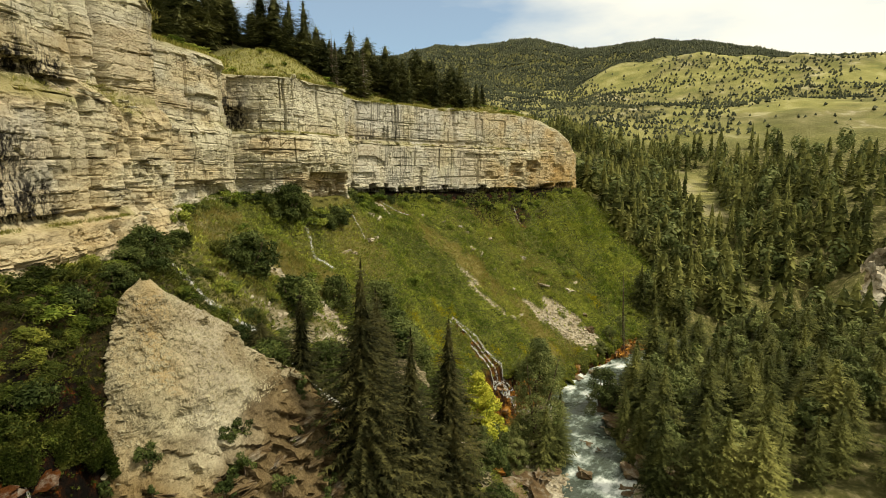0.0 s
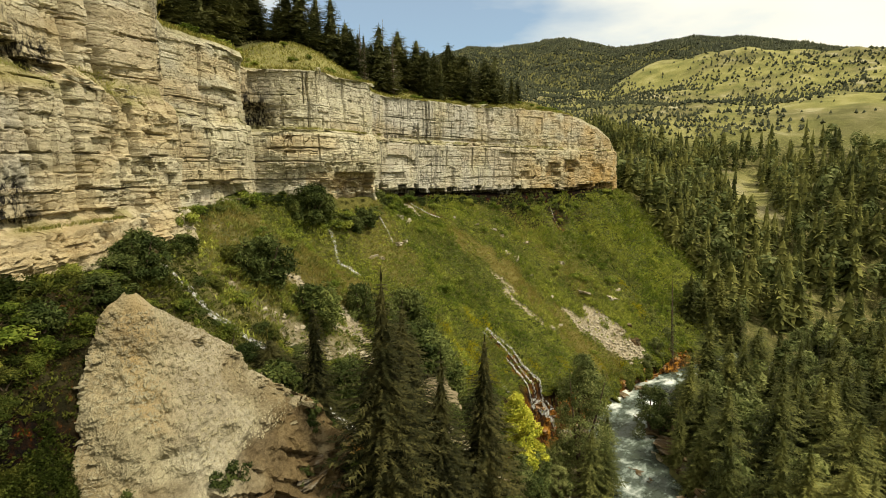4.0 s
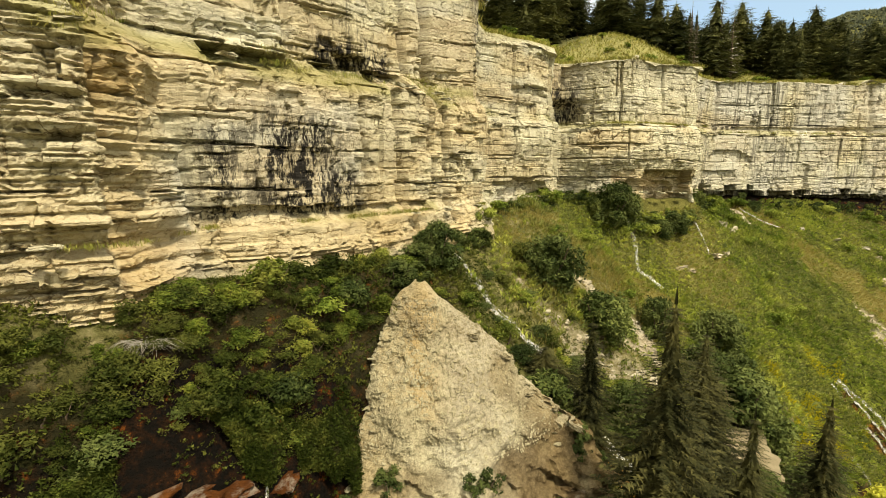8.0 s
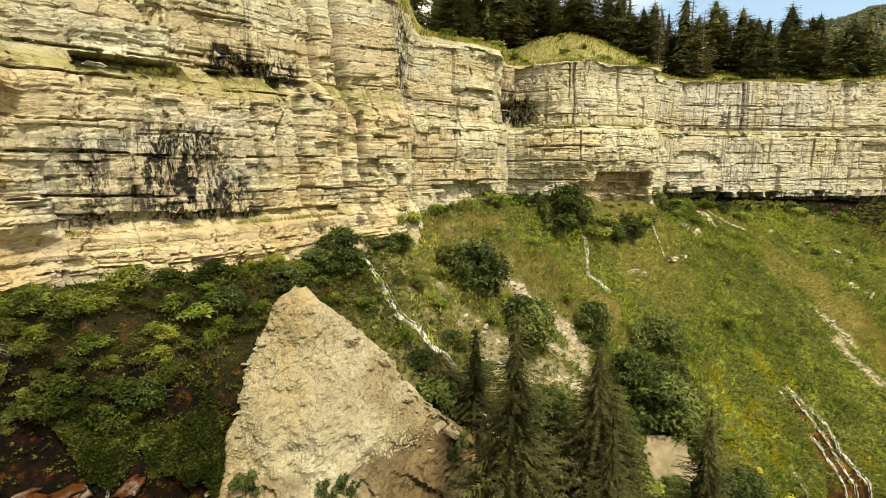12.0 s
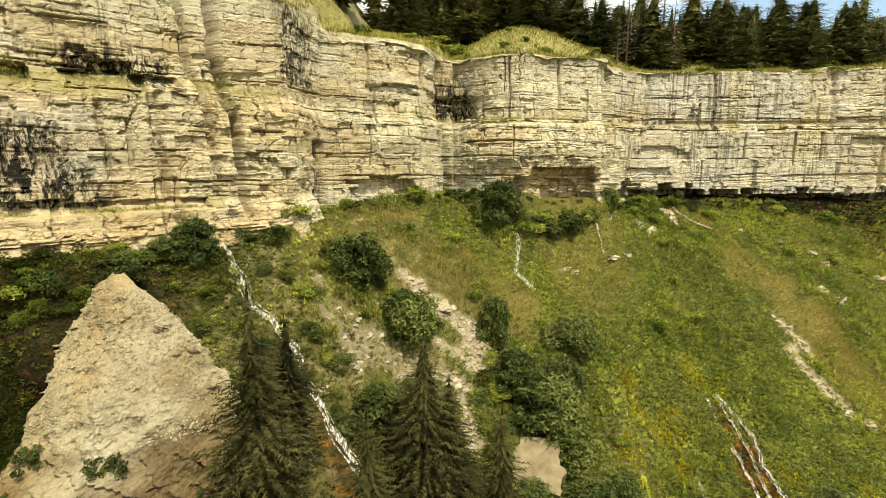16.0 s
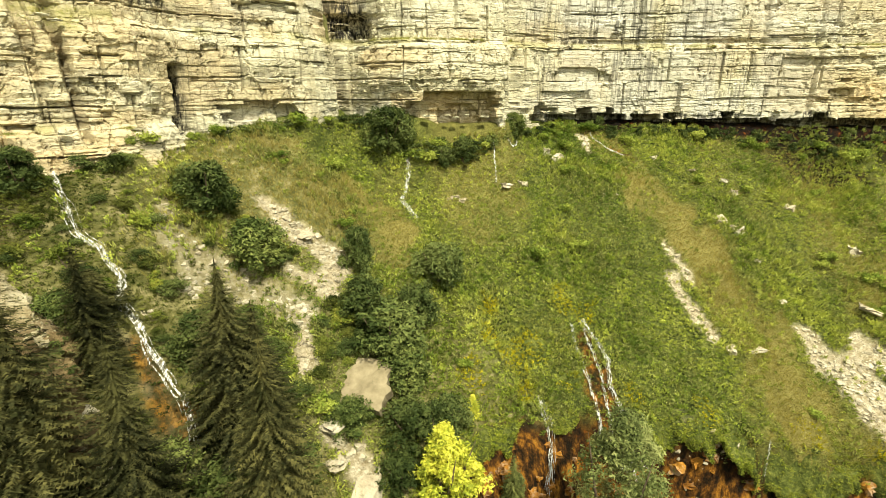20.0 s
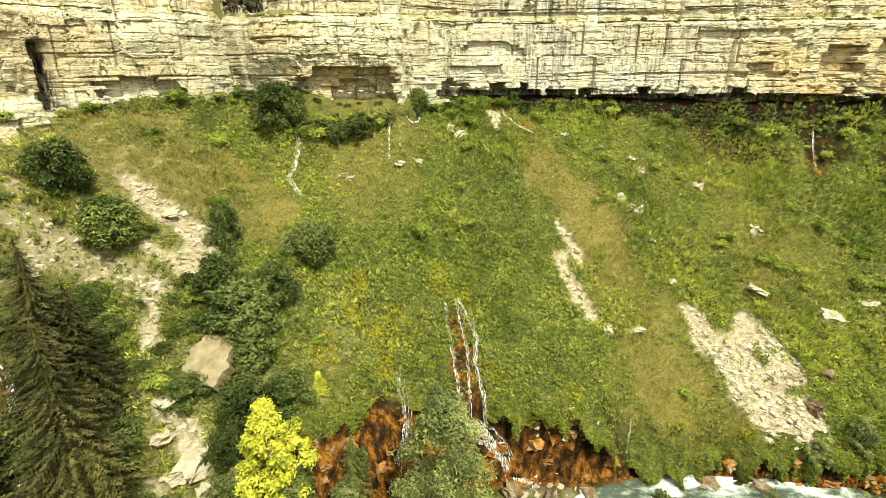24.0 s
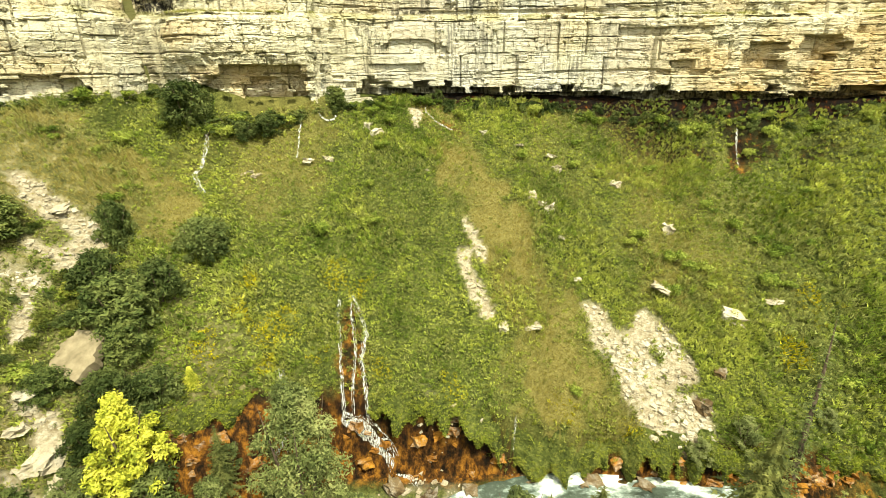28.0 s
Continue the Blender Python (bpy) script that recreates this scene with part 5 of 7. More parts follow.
# iron-stained blocks in the undercut bank
M_RUST = rock_material("iron_stained_rock", (0.36, 0.175, 0.03), (0.19, 0.082, 0.018), (0.055, 0.027, 0.010))
RUST = []
for _k in range(4):
    _me = stone_mesh(50 + _k, 0.7, 2)
    _me.materials[0] = M_RUST
    RUST.append(_me)
for _k in range(170):
    _x = 15 + 57 * RNG.rand() ** 1.5
    _f = section(_x)
    _y = RNG.uniform(float(_f[5]) - 0.3, float(_f[3]) - 0.25)
    _s = RNG.uniform(0.3, 1.15)
    ob = tagged(new("stained_block", RUST[_k % 4]), "orange-brown iron-stained block in the wet bank", "rock", "iron-stained blocks")
    ob.matrix_basis = pose(_x, _y, float(land(_x, _y)) - 0.12 * _s, RNG.uniform(-30, 10), RNG.uniform(-20, 20), RNG.uniform(-60, 60)) @ Matrix.Diagonal((_s, _s * 0.8, _s * 0.9, 1))

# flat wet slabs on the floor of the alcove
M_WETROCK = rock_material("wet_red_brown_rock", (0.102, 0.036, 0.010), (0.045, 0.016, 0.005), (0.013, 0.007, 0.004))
WET = [me.copy() for me in RUST]
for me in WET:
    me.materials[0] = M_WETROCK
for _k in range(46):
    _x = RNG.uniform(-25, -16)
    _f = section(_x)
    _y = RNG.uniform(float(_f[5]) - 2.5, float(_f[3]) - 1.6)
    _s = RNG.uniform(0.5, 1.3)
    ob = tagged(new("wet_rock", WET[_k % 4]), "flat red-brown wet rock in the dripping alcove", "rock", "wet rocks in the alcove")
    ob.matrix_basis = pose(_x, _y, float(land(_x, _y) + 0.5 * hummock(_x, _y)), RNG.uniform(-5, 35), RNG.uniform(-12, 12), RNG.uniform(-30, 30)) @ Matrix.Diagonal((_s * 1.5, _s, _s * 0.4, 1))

# rock bluff across the river
_u, _w = np.meshgrid(np.linspace(0, 1, 110), np.linspace(0, 1, 60), indexing="ij")
_ang = np.radians(150 + 260 * _u)
_rr = (1.0 - 0.45 * _w) * (1 + 0.22 * fbm(_u * 7, _w * 2, 3, 401)) + 0.10 * (hash2(np.floor(_u * 26), np.floor(_w * 9 + 2 * fbm(_u * 5, _w, 2, 402)), 403) - 0.5)
_bx, _by = 126 + 15 * _rr * np.cos(_ang), 7 + 12 * _rr * np.sin(_ang)
_bz = 5 + 16.0 * _w ** 0.8 * (1 + 0.18 * fbm(_u * 6, _w * 0, 3, 404)) + 0.6 * fbm(_u * 20, _w * 12, 3, 405)
_flat = np.zeros(_u.size)
tagged(new("rock_bluff", np_mesh("rock_bluff", np.stack([_bx, _by, _bz], -1).reshape(-1, 3), grid_faces(110, 60), M_STONE, {"pale": _flat, "stain_shade": _flat, "ochre": 0.3 * smooth(0, 0.6, fbm(_u * 8, _w * 4, 3, 406)).ravel(), "grass": _flat})), "grey-brown rock bluff among trees across the river", "rock outcrop")

# blocks standing proud of the cliff's ledges
_n = 0
LEDGE_STONES = [me.copy() for me in STONES]
for me in LEDGE_STONES:
    me.materials[0] = M_ROCK
while _n < 140:
    _x = RNG.uniform(-27, 95)
    _z = RNG.choice([37.4, 37.6, 44.9, 45.2])
    _s = RNG.uniform(0.2, 0.5)
    _set = (0.75 if _x < -9 else 0.0) if _z < 40 else -0.25
    _g = (cliff_y(_x + 0.3) - cliff_y(_x - 0.3)) / 0.6
    if abs(_g) > 2:
        continue
    _q = 1 / math.sqrt(1 + _g * _g)
    ob = child("rock_block", LEDGE_STONES[RNG.randint(0, 6)], cliff)
    ob.matrix_basis = pose(_x + _g * _q * _set, float(cliff_y(_x)) - _q * _set, _z, RNG.uniform(-8, 8), RNG.uniform(-8, 8), math.degrees(math.atan(_g)) + RNG.uniform(-20, 20)) @ Matrix.Diagonal((_s * 1.6, _s, _s * 0.6, 1))
    _n += 1


# ---------------------------------------------------------------- water
def ribbon(name, pts, width, lift=0.30, strands=3, seed=0, mat=None, label="", steps=10):
    """Falling water: thin strands that part, meet, thin out and break up along a line."""
    rng = np.random.RandomState(seed)
    P = np.array(pts, float)
    seg = np.concatenate([[0], np.cumsum(np.linalg.norm(np.diff(P, axis=0), axis=1))])
    n = max(int(seg[-1] * steps), 10)
    s = np.linspace(0, seg[-1], n)
    Q = np.stack([np.interp(s, seg, P[:, k]) for k in range(2)], -1)
    Q = Q + 0.12 * np.stack([fbm(s * 0.8, 0 * s, 3, seed + 50), fbm(s * 0.8, 0 * s, 3, seed + 60)], -1)
    t = np.gradient(Q, axis=0)
    t /= np.maximum(np.linalg.norm(t, axis=1, keepdims=True), 1e-6)
    t = t + np.array([0, -0.6])
    t /= np.linalg.norm(t, axis=1, keepdims=True)
    nrm = np.stack([-t[:, 1], t[:, 0]], -1)
    root = tagged(new(name), label, "waterfall", "waterfalls on the slope")
    for k in range(strands):
        a, b = (0.0, 1.0) if k < 2 else sorted(rng.uniform(-0.1, 1.1, 2))
        off = width * (0.30 * rng.uniform(-1, 1) + 0.22 * fbm(s * 0.7, s * 0 + k, 3, seed + k))
        half = 0.012 + width * (0.025 + 0.05 * rng.rand()) * (0.25 + 1.5 * vnoise(s * 1.7, s * 0 + k, seed + 9) ** 2) * smooth(a - 0.04, a + 0.04, s / seg[-1]) * smooth(b + 0.04, b - 0.04, s / seg[-1])
        rows = []
        for e, up in ((-1, 0.0), (-0.3, 0.07), (0.4, 0.05), (1, 0.0)):
            xy = Q + nrm * (off + e * half)[:, None]
            rows.append(np.stack([xy[:, 0], xy[:, 1], land(xy[:, 0], xy[:, 1]) + lift + up + 0.04 * rng.rand() + 0.07 * fbm(s * 2, s * 0 + k, 2, seed)], -1))
        child("water_strand", np_mesh("water_strand", np.stack(rows, 1).reshape(-1, 3), grid_faces(n, 4), mat or M_FOAM, shade=True), root)
    return root


ribbon("waterfall", [(-12.0, 33.6), (-10.3, 32.0), (-9.0, 31.2), (-7.7, 31.3), (-6.1, 30.4), (-5.4, 28.9), (-3.8, 28.1), (-2.4, 27.5), (-0.7, 26.5), (0.4, 25.3), (1.4, 24.0), (2.5, 21.5)], 1.0, strands=9, seed=3, label="white cascade running down a mossy channel")
ribbon("waterfall", [(10.0, 54.0), (10.4, 51.8), (9.9, 50.2), (11.6, 48.6)], 0.55, strands=6, seed=5, label="thin waterfall dropping from the cliff's foot")
ribbon("waterfall", [(19.1, 57.4), (19.3, 55.4), (19.6, 53.7)], 0.35, strands=6, seed=6, label="thin trickle of water below the cliff")
ribbon("waterfall", [(22.2, 60.3), (21.6, 58.8), (21.0, 57.8)], 0.3, strands=4, seed=7, label="thin trickle of water below the cliff")
ribbon("waterfall", [(26.5, 43.1), (26.6, 42.4), (26.7, 41.3), (27.4, 38.9), (27.9, 37.0), (28.1, 36.2)], 0.42, strands=6, seed=8, lift=0.28, label="white strand of water falling over mossy rock")
ribbon("waterfall", [(27.5, 42.9), (27.7, 41.8), (28.5, 39.9), (28.7, 37.7), (28.9, 36.2)], 0.36, strands=5, seed=19, lift=0.28, label="white strand of water falling over mossy rock")
ribbon("waterfall", [(27.3, 43.7), (28.4, 42.2), (29.4, 40.7), (29.1, 39.1), (29.8, 37.2), (30.2, 36.2)], 0.5, strands=7, seed=9, lift=0.28, label="white strand of water falling over mossy rock")
ribbon("waterfall", [(28.0, 36.2), (29.0, 36.1), (30.1, 36.1), (31.3, 35.95), (32.7, 35.8), (33.9, 35.3), (34.5, 34.6)], 0.6, strands=9, seed=10, lift=0.3, label="white chute of water entering the river")
ribbon("waterfall", [(22.8, 36.7), (23.3, 36.0), (23.7, 35.4), (23.8, 34.0), (23.4, 32.6)], 1.0, strands=10, seed=12, lift=0.3, label="veil of water over orange iron-stained rock")
ribbon("waterfall", [(69.6, 67.6), (69.5, 66.0), (69.4, 64.8)], 0.4, strands=6, seed=13, label="small fall over red-stained rock under the cliff")
ribbon("waterfall", [(31.6, 66.6), (31.9, 65.4), (33.4, 64.2), (35.2, 63.2)], 0.3, strands=4, seed=14, label="thin trickle of water below the cliff")
ribbon("waterfall", [(42.6, 38.0), (42.4, 36.9), (42.2, 36.2)], 0.3, strands=4, seed=15, lift=0.3, label="thin trickle of water into the river")
ribbon("waterfall", [(-21.1, 21.3), (-20.8, 20.5), (-20.5, 20.0), (-20.1, 18.6), (-19.6, 16.0)], 0.4, strands=5, seed=16, lift=0.3, mat=M_DRIP, label="thin strand of water in the dark alcove")
ribbon("waterfall", [(-23.0, 18.7), (-22.7, 18.1), (-22.4, 17.6), (-21.8, 16.4), (-21.0, 13.5)], 0.7, strands=6, seed=17, lift=0.3, mat=M_DRIP, label="thin strand of water in the dark alcove")
ribbon("waterfall", [(-25.0, 16.4), (-24.8, 15.4), (-24.2, 13.0)], 0.3, strands=5, seed=18, lift=0.3, mat=M_DRIP, label="thin strand of water in the dark alcove")

# river
_rx = np.arange(-20, 82, 0.5)
_ry = river_y(_rx)
_ry[3:-3] = np.convolve(_ry, np.ones(7) / 7, "valid")
_tx, _ty = np.gradient(_rx), np.gradient(_ry)
_l = np.hypot(_tx, _ty)
_c = np.linspace(-4.1, 4.1, 28)
_X = _rx[:, None] - (_ty / _l)[:, None] * _c
_Y = _ry[:, None] + (_tx / _l)[:, None] * _c
_fo = smooth(-0.1, 0.6, fbm(_X * 0.22, _Y * 0.35, 4, 201))
_Z = 6.25 + 0.012 * (_X - 30) + 0.18 * fbm(_X * 0.7, _Y * 0.9, 3, 202) + 0.05 * _fo
tagged(new("river", np_mesh("river", np.stack([_X, _Y, _Z], -1).reshape(-1, 3), grid_faces(len(_rx), 28), M_RIVER, {"foam": _fo.reshape(-1)}, shade=True)), "foaming mountain river over boulders", "river", kind="structure")


# ---------------------------------------------------------------- trees and bushes
def quads_to_tris(v, f):
    return v, np.concatenate([f[:, [0, 1, 2]], f[:, [0, 2, 3]]])


def leaf_quads(centres, normals, size, rng, aspect=0.55):
    """Diamond leaves: centres (n, 3), rough normals (n, 3), size (n)."""
    n = len(centres)
    a = rng.normal(size=(n, 3))
    a -= normals * (a * normals).sum(1, keepdims=True)
    a /= np.maximum(np.linalg.norm(a, axis=1, keepdims=True), 1e-6)
    b = np.cross(normals, a)
    s = size[:, None]
    V = np.stack([centres - a * s, centres + b * s * aspect, centres + a * s, centres - b * s * aspect], 1)
    return V.reshape(-1, 3), np.arange(n * 4).reshape(-1, 4)


def leaf_tris(centres, normals, size, rng, aspect=0.4):
    """Pointed leaves: one triangle each."""
    n = len(centres)
    a = rng.normal(size=(n, 3))
    a -= normals * (a * normals).sum(1, keepdims=True)
    a /= np.maximum(np.linalg.norm(a, axis=1, keepdims=True), 1e-6)
    b = np.cross(normals, a)
    s = size[:, None]
    V = np.stack([centres - a * s - b * s * aspect, centres - a * s + b * s * aspect, centres + a * s * 1.2], 1)
    return V.reshape(-1, 3), np.arange(n * 3).reshape(-1, 3)


def tube(points, radii, sides=6):
    P, R = np.array(points, float), np.array(radii, float)
    ang = np.linspace(0, 2 * np.pi, sides, endpoint=False)
    d = np.gradient(P, axis=0)
    d /= np.maximum(np.linalg.norm(d, axis=1, keepdims=True), 1e-9)
    ref = np.where(np.abs(d[:, 2:3]) > 0.9, np.array([[1.0, 0, 0]]), np.array([[0, 0, 1.0]]))
    u = np.cross(d, ref)
    u /= np.linalg.norm(u, axis=1, keepdims=True)
    w = np.cross(d, u)
    V = P[:, None] + R[:, None, None] * (np.cos(ang)[None, :, None] * u[:, None] + np.sin(ang)[None, :, None] * w[:, None])
    n = len(P)
    F = []
    for i in range(n - 1):
        for j in range(sides):
            k = (j + 1) % sides
            F.append((i * sides + j, i * sides + k, (i + 1) * sides + k, (i + 1) * sides + j))
    return V.reshape(-1, 3), np.array(F)


def merge(lists):
    V, F, n = [], [], 0
    for v, f in lists:
        V.append(v)
        F.append(f + n)
        n += len(v)
    return np.concatenate(V), np.concatenate(F)


def conifer_crown(h, r, whorls, per, seg, seed, bare=0.06, droop=0.35, power=0.85, gap=0.0):
    """Sprays of needles on whorls of branches, drooping and turned up at the tip."""
    rng = np.random.RandomState(seed)
    C, A, B = [], [], []
    for i in range(whorls):
        t = bare + (1 - bare) * (i + rng.uniform(-0.3, 0.3)) / whorls
        z = h * min(max(t, 0.02), 0.995)
        length = r * (1 - t) ** power * rng.uniform(0.75, 1.15) + 0.02 * h * (1 - t) + 0.04
        for j in range(per):
            if rng.rand() < gap:
                continue
            ang = 2 * np.pi * (j + rng.uniform(-0.4, 0.4)) / per + i * 1.7
            L = length * rng.uniform(0.7, 1.15)
            out = np.array([math.cos(ang), math.sin(ang), 0])
            side = np.array([-math.sin(ang), math.cos(ang), 0])
            for k in range(seg):
                f = (k + 0.8) / seg
                p = out * L * f + np.array([0, 0, z - droop * L * (f - 0.45 * f * f) + rng.uniform(-0.03, 0.03) * L])
                wd = max(L * (0.50 - 0.24 * f) / (1 + 0.36 * seg), 0.04)
                for sg in ((-1, 1) if seg > 1 else (0,)):
                    dirn = out * (0.75 if sg else 1.0) + side * sg * 0.8 + np.array([rng.uniform(-0.3, 0.3), rng.uniform(-0.3, 0.3), -0.2 + rng.uniform(-0.3, 0.3)])
                    dirn /= np.linalg.norm(dirn)
                    lat = np.cross(dirn, np.array([0, 0, 1.0])) + np.array([0, 0, rng.uniform(-0.5, 0.5)])
                    lat /= np.linalg.norm(lat)
                    ln = wd * (1.5 if sg else 2.2)
                    C.append(p + dirn * ln * (0.45 if sg else -0.2))
                    A.append(dirn * ln)
                    B.append(lat * wd * (0.42 if sg else 0.75))
    for k in range(4):                            # leader shoot
        C.append(np.array([0, 0, h * (1.0 + 0.004 * k)]))
        A.append(np.array([0, 0, 0.02 * h]))
        B.append(np.array([math.cos(k * 0.8), math.sin(k * 0.8), 0]) * 0.004 * h)
    C, A, B = np.array(C), np.array(A), np.array(B)
    V = np.stack([C - A + B, C - A - B, C + A], 1).reshape(-1, 3)
    return V, np.arange(len(V)).reshape(-1, 3)


def ragged_cones(h, r, tiers, sides, seed, bare=0.05, power=0.85):
    """A solid inner crown: stacked cones with torn rims."""
    rng = np.random.RandomState(seed)
    V, T = [], []
    for i in range(tiers):
        t0 = bare + (1 - bare) * i / tiers
        top = h * min(t0 + 1.9 * (1 - bare) / tiers, 1.0)
        rad = r * (1 - t0) ** power
        ang = 2 * np.pi * (np.arange(sides) + rng.rand()) / sides
        k = rng.uniform(0.45, 1.1, sides) * rad
        n = len(V)
        V += [(0, 0, top)] + [(k[j] * math.cos(ang[j]), k[j] * math.sin(ang[j]), h * t0 - 0.25 * k[j] + rng.uniform(-0.03, 0.03) * h) for j in range(sides)] + [(0, 0, h * t0 + 0.06 * h)]
        for j in range(sides):
            a, b = n + 1 + j, n + 1 + (j + 1) % sides
            T += [(n, a, b), (n + sides + 1, b, a)]
    return np.array(V, float), np.array(T)


def conifer(name, h, r, whorls, per, seg, seed, mat, bare=0.06, droop=0.35, power=0.85, gap=0.0, label=""):
    root = new(name)
    v, f = tube([(0, 0, -0.6), (0, 0, h * 0.3), (0.01 * h, 0, h * 0.7), (0, 0, h * 0.98)], [0.018 * h + 0.03, 0.014 * h + 0.02, 0.007 * h + 0.01, 0.01])
    child("trunk", np_mesh("trunk", v, f, M_BARK, shade=True), root)
    v, f = conifer_crown(h, r, whorls, per, seg, seed, bare, droop, power, gap)
    if gap < 0.25:
        cv, ct = ragged_cones(h * 0.97, r * 0.5, max(whorls // 2, 6), 9, seed + 5, bare, power)
        v, f = merge([(v, f), (cv, ct)])
    child("crown", np_mesh("crown", v, f, mat), root)
    return tagged(root, label, "conifer")


def broadleaf(name, h, r, lobes, leaves, size, seed, mat, label, category="bush", low=0.25, stems=4, lean=0.0, lobe=(0.26, 0.46), cone=0.0):
    rng = np.random.RandomState(seed)
    root = new(name)
    limbs, LC, LN, LS = [], [], [], []
    for k in range(stems):
        ang = 2 * np.pi * (k + rng.uniform(-0.3, 0.3)) / stems
        q = np.array([math.cos(ang), math.sin(ang), 0])
        limbs.append(tube([(0, 0, -0.5), tuple(q * 0.1 * r + np.array([0, 0, 0.2 * h])), tuple(q * 0.35 * r + np.array([0, 0, 0.5 * h])), tuple(q * 0.55 * r + np.array([0, 0, 0.8 * h]))], [0.05 * r + 0.03, 0.04 * r + 0.02, 0.025 * r, 0.01], 5))
    for k, (v, fc) in enumerate(limbs):
        child("trunk" if stems == 1 else "stem", np_mesh("stem", v, fc, M_BARK, shade=True), root)
    for k in range(lobes):
        u, az = rng.uniform(-0.9 if low < 0.1 else -0.25, 1.0), rng.uniform(0, 2 * np.pi)
        rad = math.sqrt(max(1 - max(u, 0) ** 2, 0.05)) * rng.uniform(0.25, 0.95) * (1 - cone * max(u + 0.25, 0))
        c = np.array([math.cos(az) * rad * r * 0.8 + lean * u, math.sin(az) * rad * r * 0.8, h * (low + (1 - low) * (0.45 + 0.42 * u))])
        lr = r * rng.uniform(*lobe)
        m = int(leaves * rng.uniform(0.7, 1.3))
        d = rng.normal(size=(m, 3))
        d[:, 2] += 0.25
        d /= np.linalg.norm(d, axis=1, keepdims=True)
        rr = lr * rng.uniform(0.55, 1.12, m) * np.where(rng.rand(m) < 0.06, 1.35, 1)
        LC.append(c + d * rr[:, None] * np.array([1, 1, 0.8]))
        nn = d * 0.7 + rng.normal(size=(m, 3)) * 0.55 + np.array([0, 0, 0.35])
        LN.append(nn / np.linalg.norm(nn, axis=1, keepdims=True))
        LS.append(size * rng.uniform(0.6, 1.3, m))
    v, f = leaf_tris(np.concatenate(LC), np.concatenate(LN), np.concatenate(LS), rng, 0.5)
    v[:, 2] = np.maximum(v[:, 2], -0.3)
    child("crown", np_mesh("crown", v, f, mat), root)
    return tagged(root, label, category)


def at_ground(x, y, turn=0.0, s=1.0, sz=None, sink=0.15, z=None):
    g = float(land(x, y)) if z is None else z
    return pose(x, y, g - sink, 0, 0, turn) @ Matrix.Diagonal((s, s, s if sz is None else sz, 1))


def place(proto, x, y, turn=0.0, s=1.0, sz=None, z=None, label="", group=""):
    ob = copy_thing(proto, at_ground(x, y, turn, 1.0, z=z))
    ob.scale = (s, s, s if sz is None else sz)
    return tagged(ob, label, group=group)


# spruces by the pinnacle
for x, y, top, r, w, seed in ((-3.9, 19.2, 35.0, 5.0, 44, 1), (-4.8, 25.4, 32.3, 2.1, 30, 2), (2.5, 26.8, 30.9, 3.9, 36, 3), (3.9, 27.6, 28.0, 3.0, 28, 4), (-6.5, 28.2, 29.8, 2.6, 26, 5), (0.6, 20.0, 29.5, 3.8, 36, 6), (6.6, 22.5, 28.6, 3.8, 36, 7), (17.4, 33.0, 18.6, 0.7, 18, 8)):
    g = float(land(x, y))
    t = conifer("spruce", top - g + 0.2, r, int(w * 1.25), 13, 13, seed, M_NEEDLE if seed != 8 else M_LIMETREE, power=0.72, label="tall dark green spruce rising from the gorge slope" if seed != 8 else "slender yellowing young spruce on the slope")
    t.matrix_basis = pose(x, y, g - 0.2, 0, 0, 40 * seed)
    tagged(t, group="spruces on the slope")

# bushes on the slope
BUSH = [broadleaf("bush", 3.2, 2.0, 58, 125, 0.11, 40 + k, M_BUSH, "rounded dark green leafy bush on the slope", low=0.02, lobe=(0.14, 0.32)) for k in range(3)]
BUSH2 = [broadleaf("shrub", 1.5, 1.15, 10, 75, 0.115, 60 + k, M_HERB, "low green shrub among the herbs", stems=1) for k in range(3)]
for x, y, s, sz in ((-3.3, 37.6, 1.05, 1.1), (0.3, 36.6, 1.1, 1.0), (7.3, 41.2, 0.75, 1.05), (14.1, 43.0, 1.05, 1.0), (8.8, 36.6, 1.05, 1.1), (10.9, 35.0, 1.3, 1.15), (12.6, 38.0, 0.9, 1.0), (12.4, 33.6, 0.9, 0.9),
                    (-12.6, 31.4, 0.72, 0.72), (-13.9, 30.0, 0.6, 0.5), (-15.2, 27.6, 0.6, 0.45), (8.2, 53.6, 1.15, 1.25), (6.4, 54.0, 0.6, 0.6), (9.8, 54.2, 0.6, 0.8), (13.8, 54.0, 0.6, 0.55), (16.0, 54.8, 0.7, 0.6), (21.8, 61.2, 0.6, 0.7), 
                    (9.0, 29.4, 0.7, 0.6), (12.6, 27.6, 0.7, 0.6), (9.4, 23.2, 0.8, 0.6), (12.0, 21.4, 0.8, 0.7), (14.2, 24.4, 0.7, 0.6), (6.4, 20.8, 0.8, 0.7), (6.0, 25.0, 1.0, 0.8), (3.4, 24.2, 1.1, 0.8), (-0.5, 29.5, 0.9, 0.9), (13.0, 30.0, 0.9, 0.8), (15.5, 31.5, 0.8, 0.8), (0.0, 23.0, 1.0, 0.9), (17.0, 27.0, 1.0, 1.0), (-7.0, 26.0, 0.8, 0.8), (1.2, 32.0, 0.6, 0.7), (3.2, 31.2, 0.6, 0.6)):
    place(BUSH[int(abs(x * 7)) % 3], x, y, (x * 53) % 360, s * 1.34, sz * 1.28, group="bushes on the slope")
for k in range(3):
    BUSH[k].matrix_basis = at_ground(*((18.6, 26.4), (16.0, 29.6), (6.6, 23.4))[k], 30 * k, 0.7)
    tagged(BUSH[k], group="bushes on the slope")
_r = np.random.RandomState(5)
_k = 0
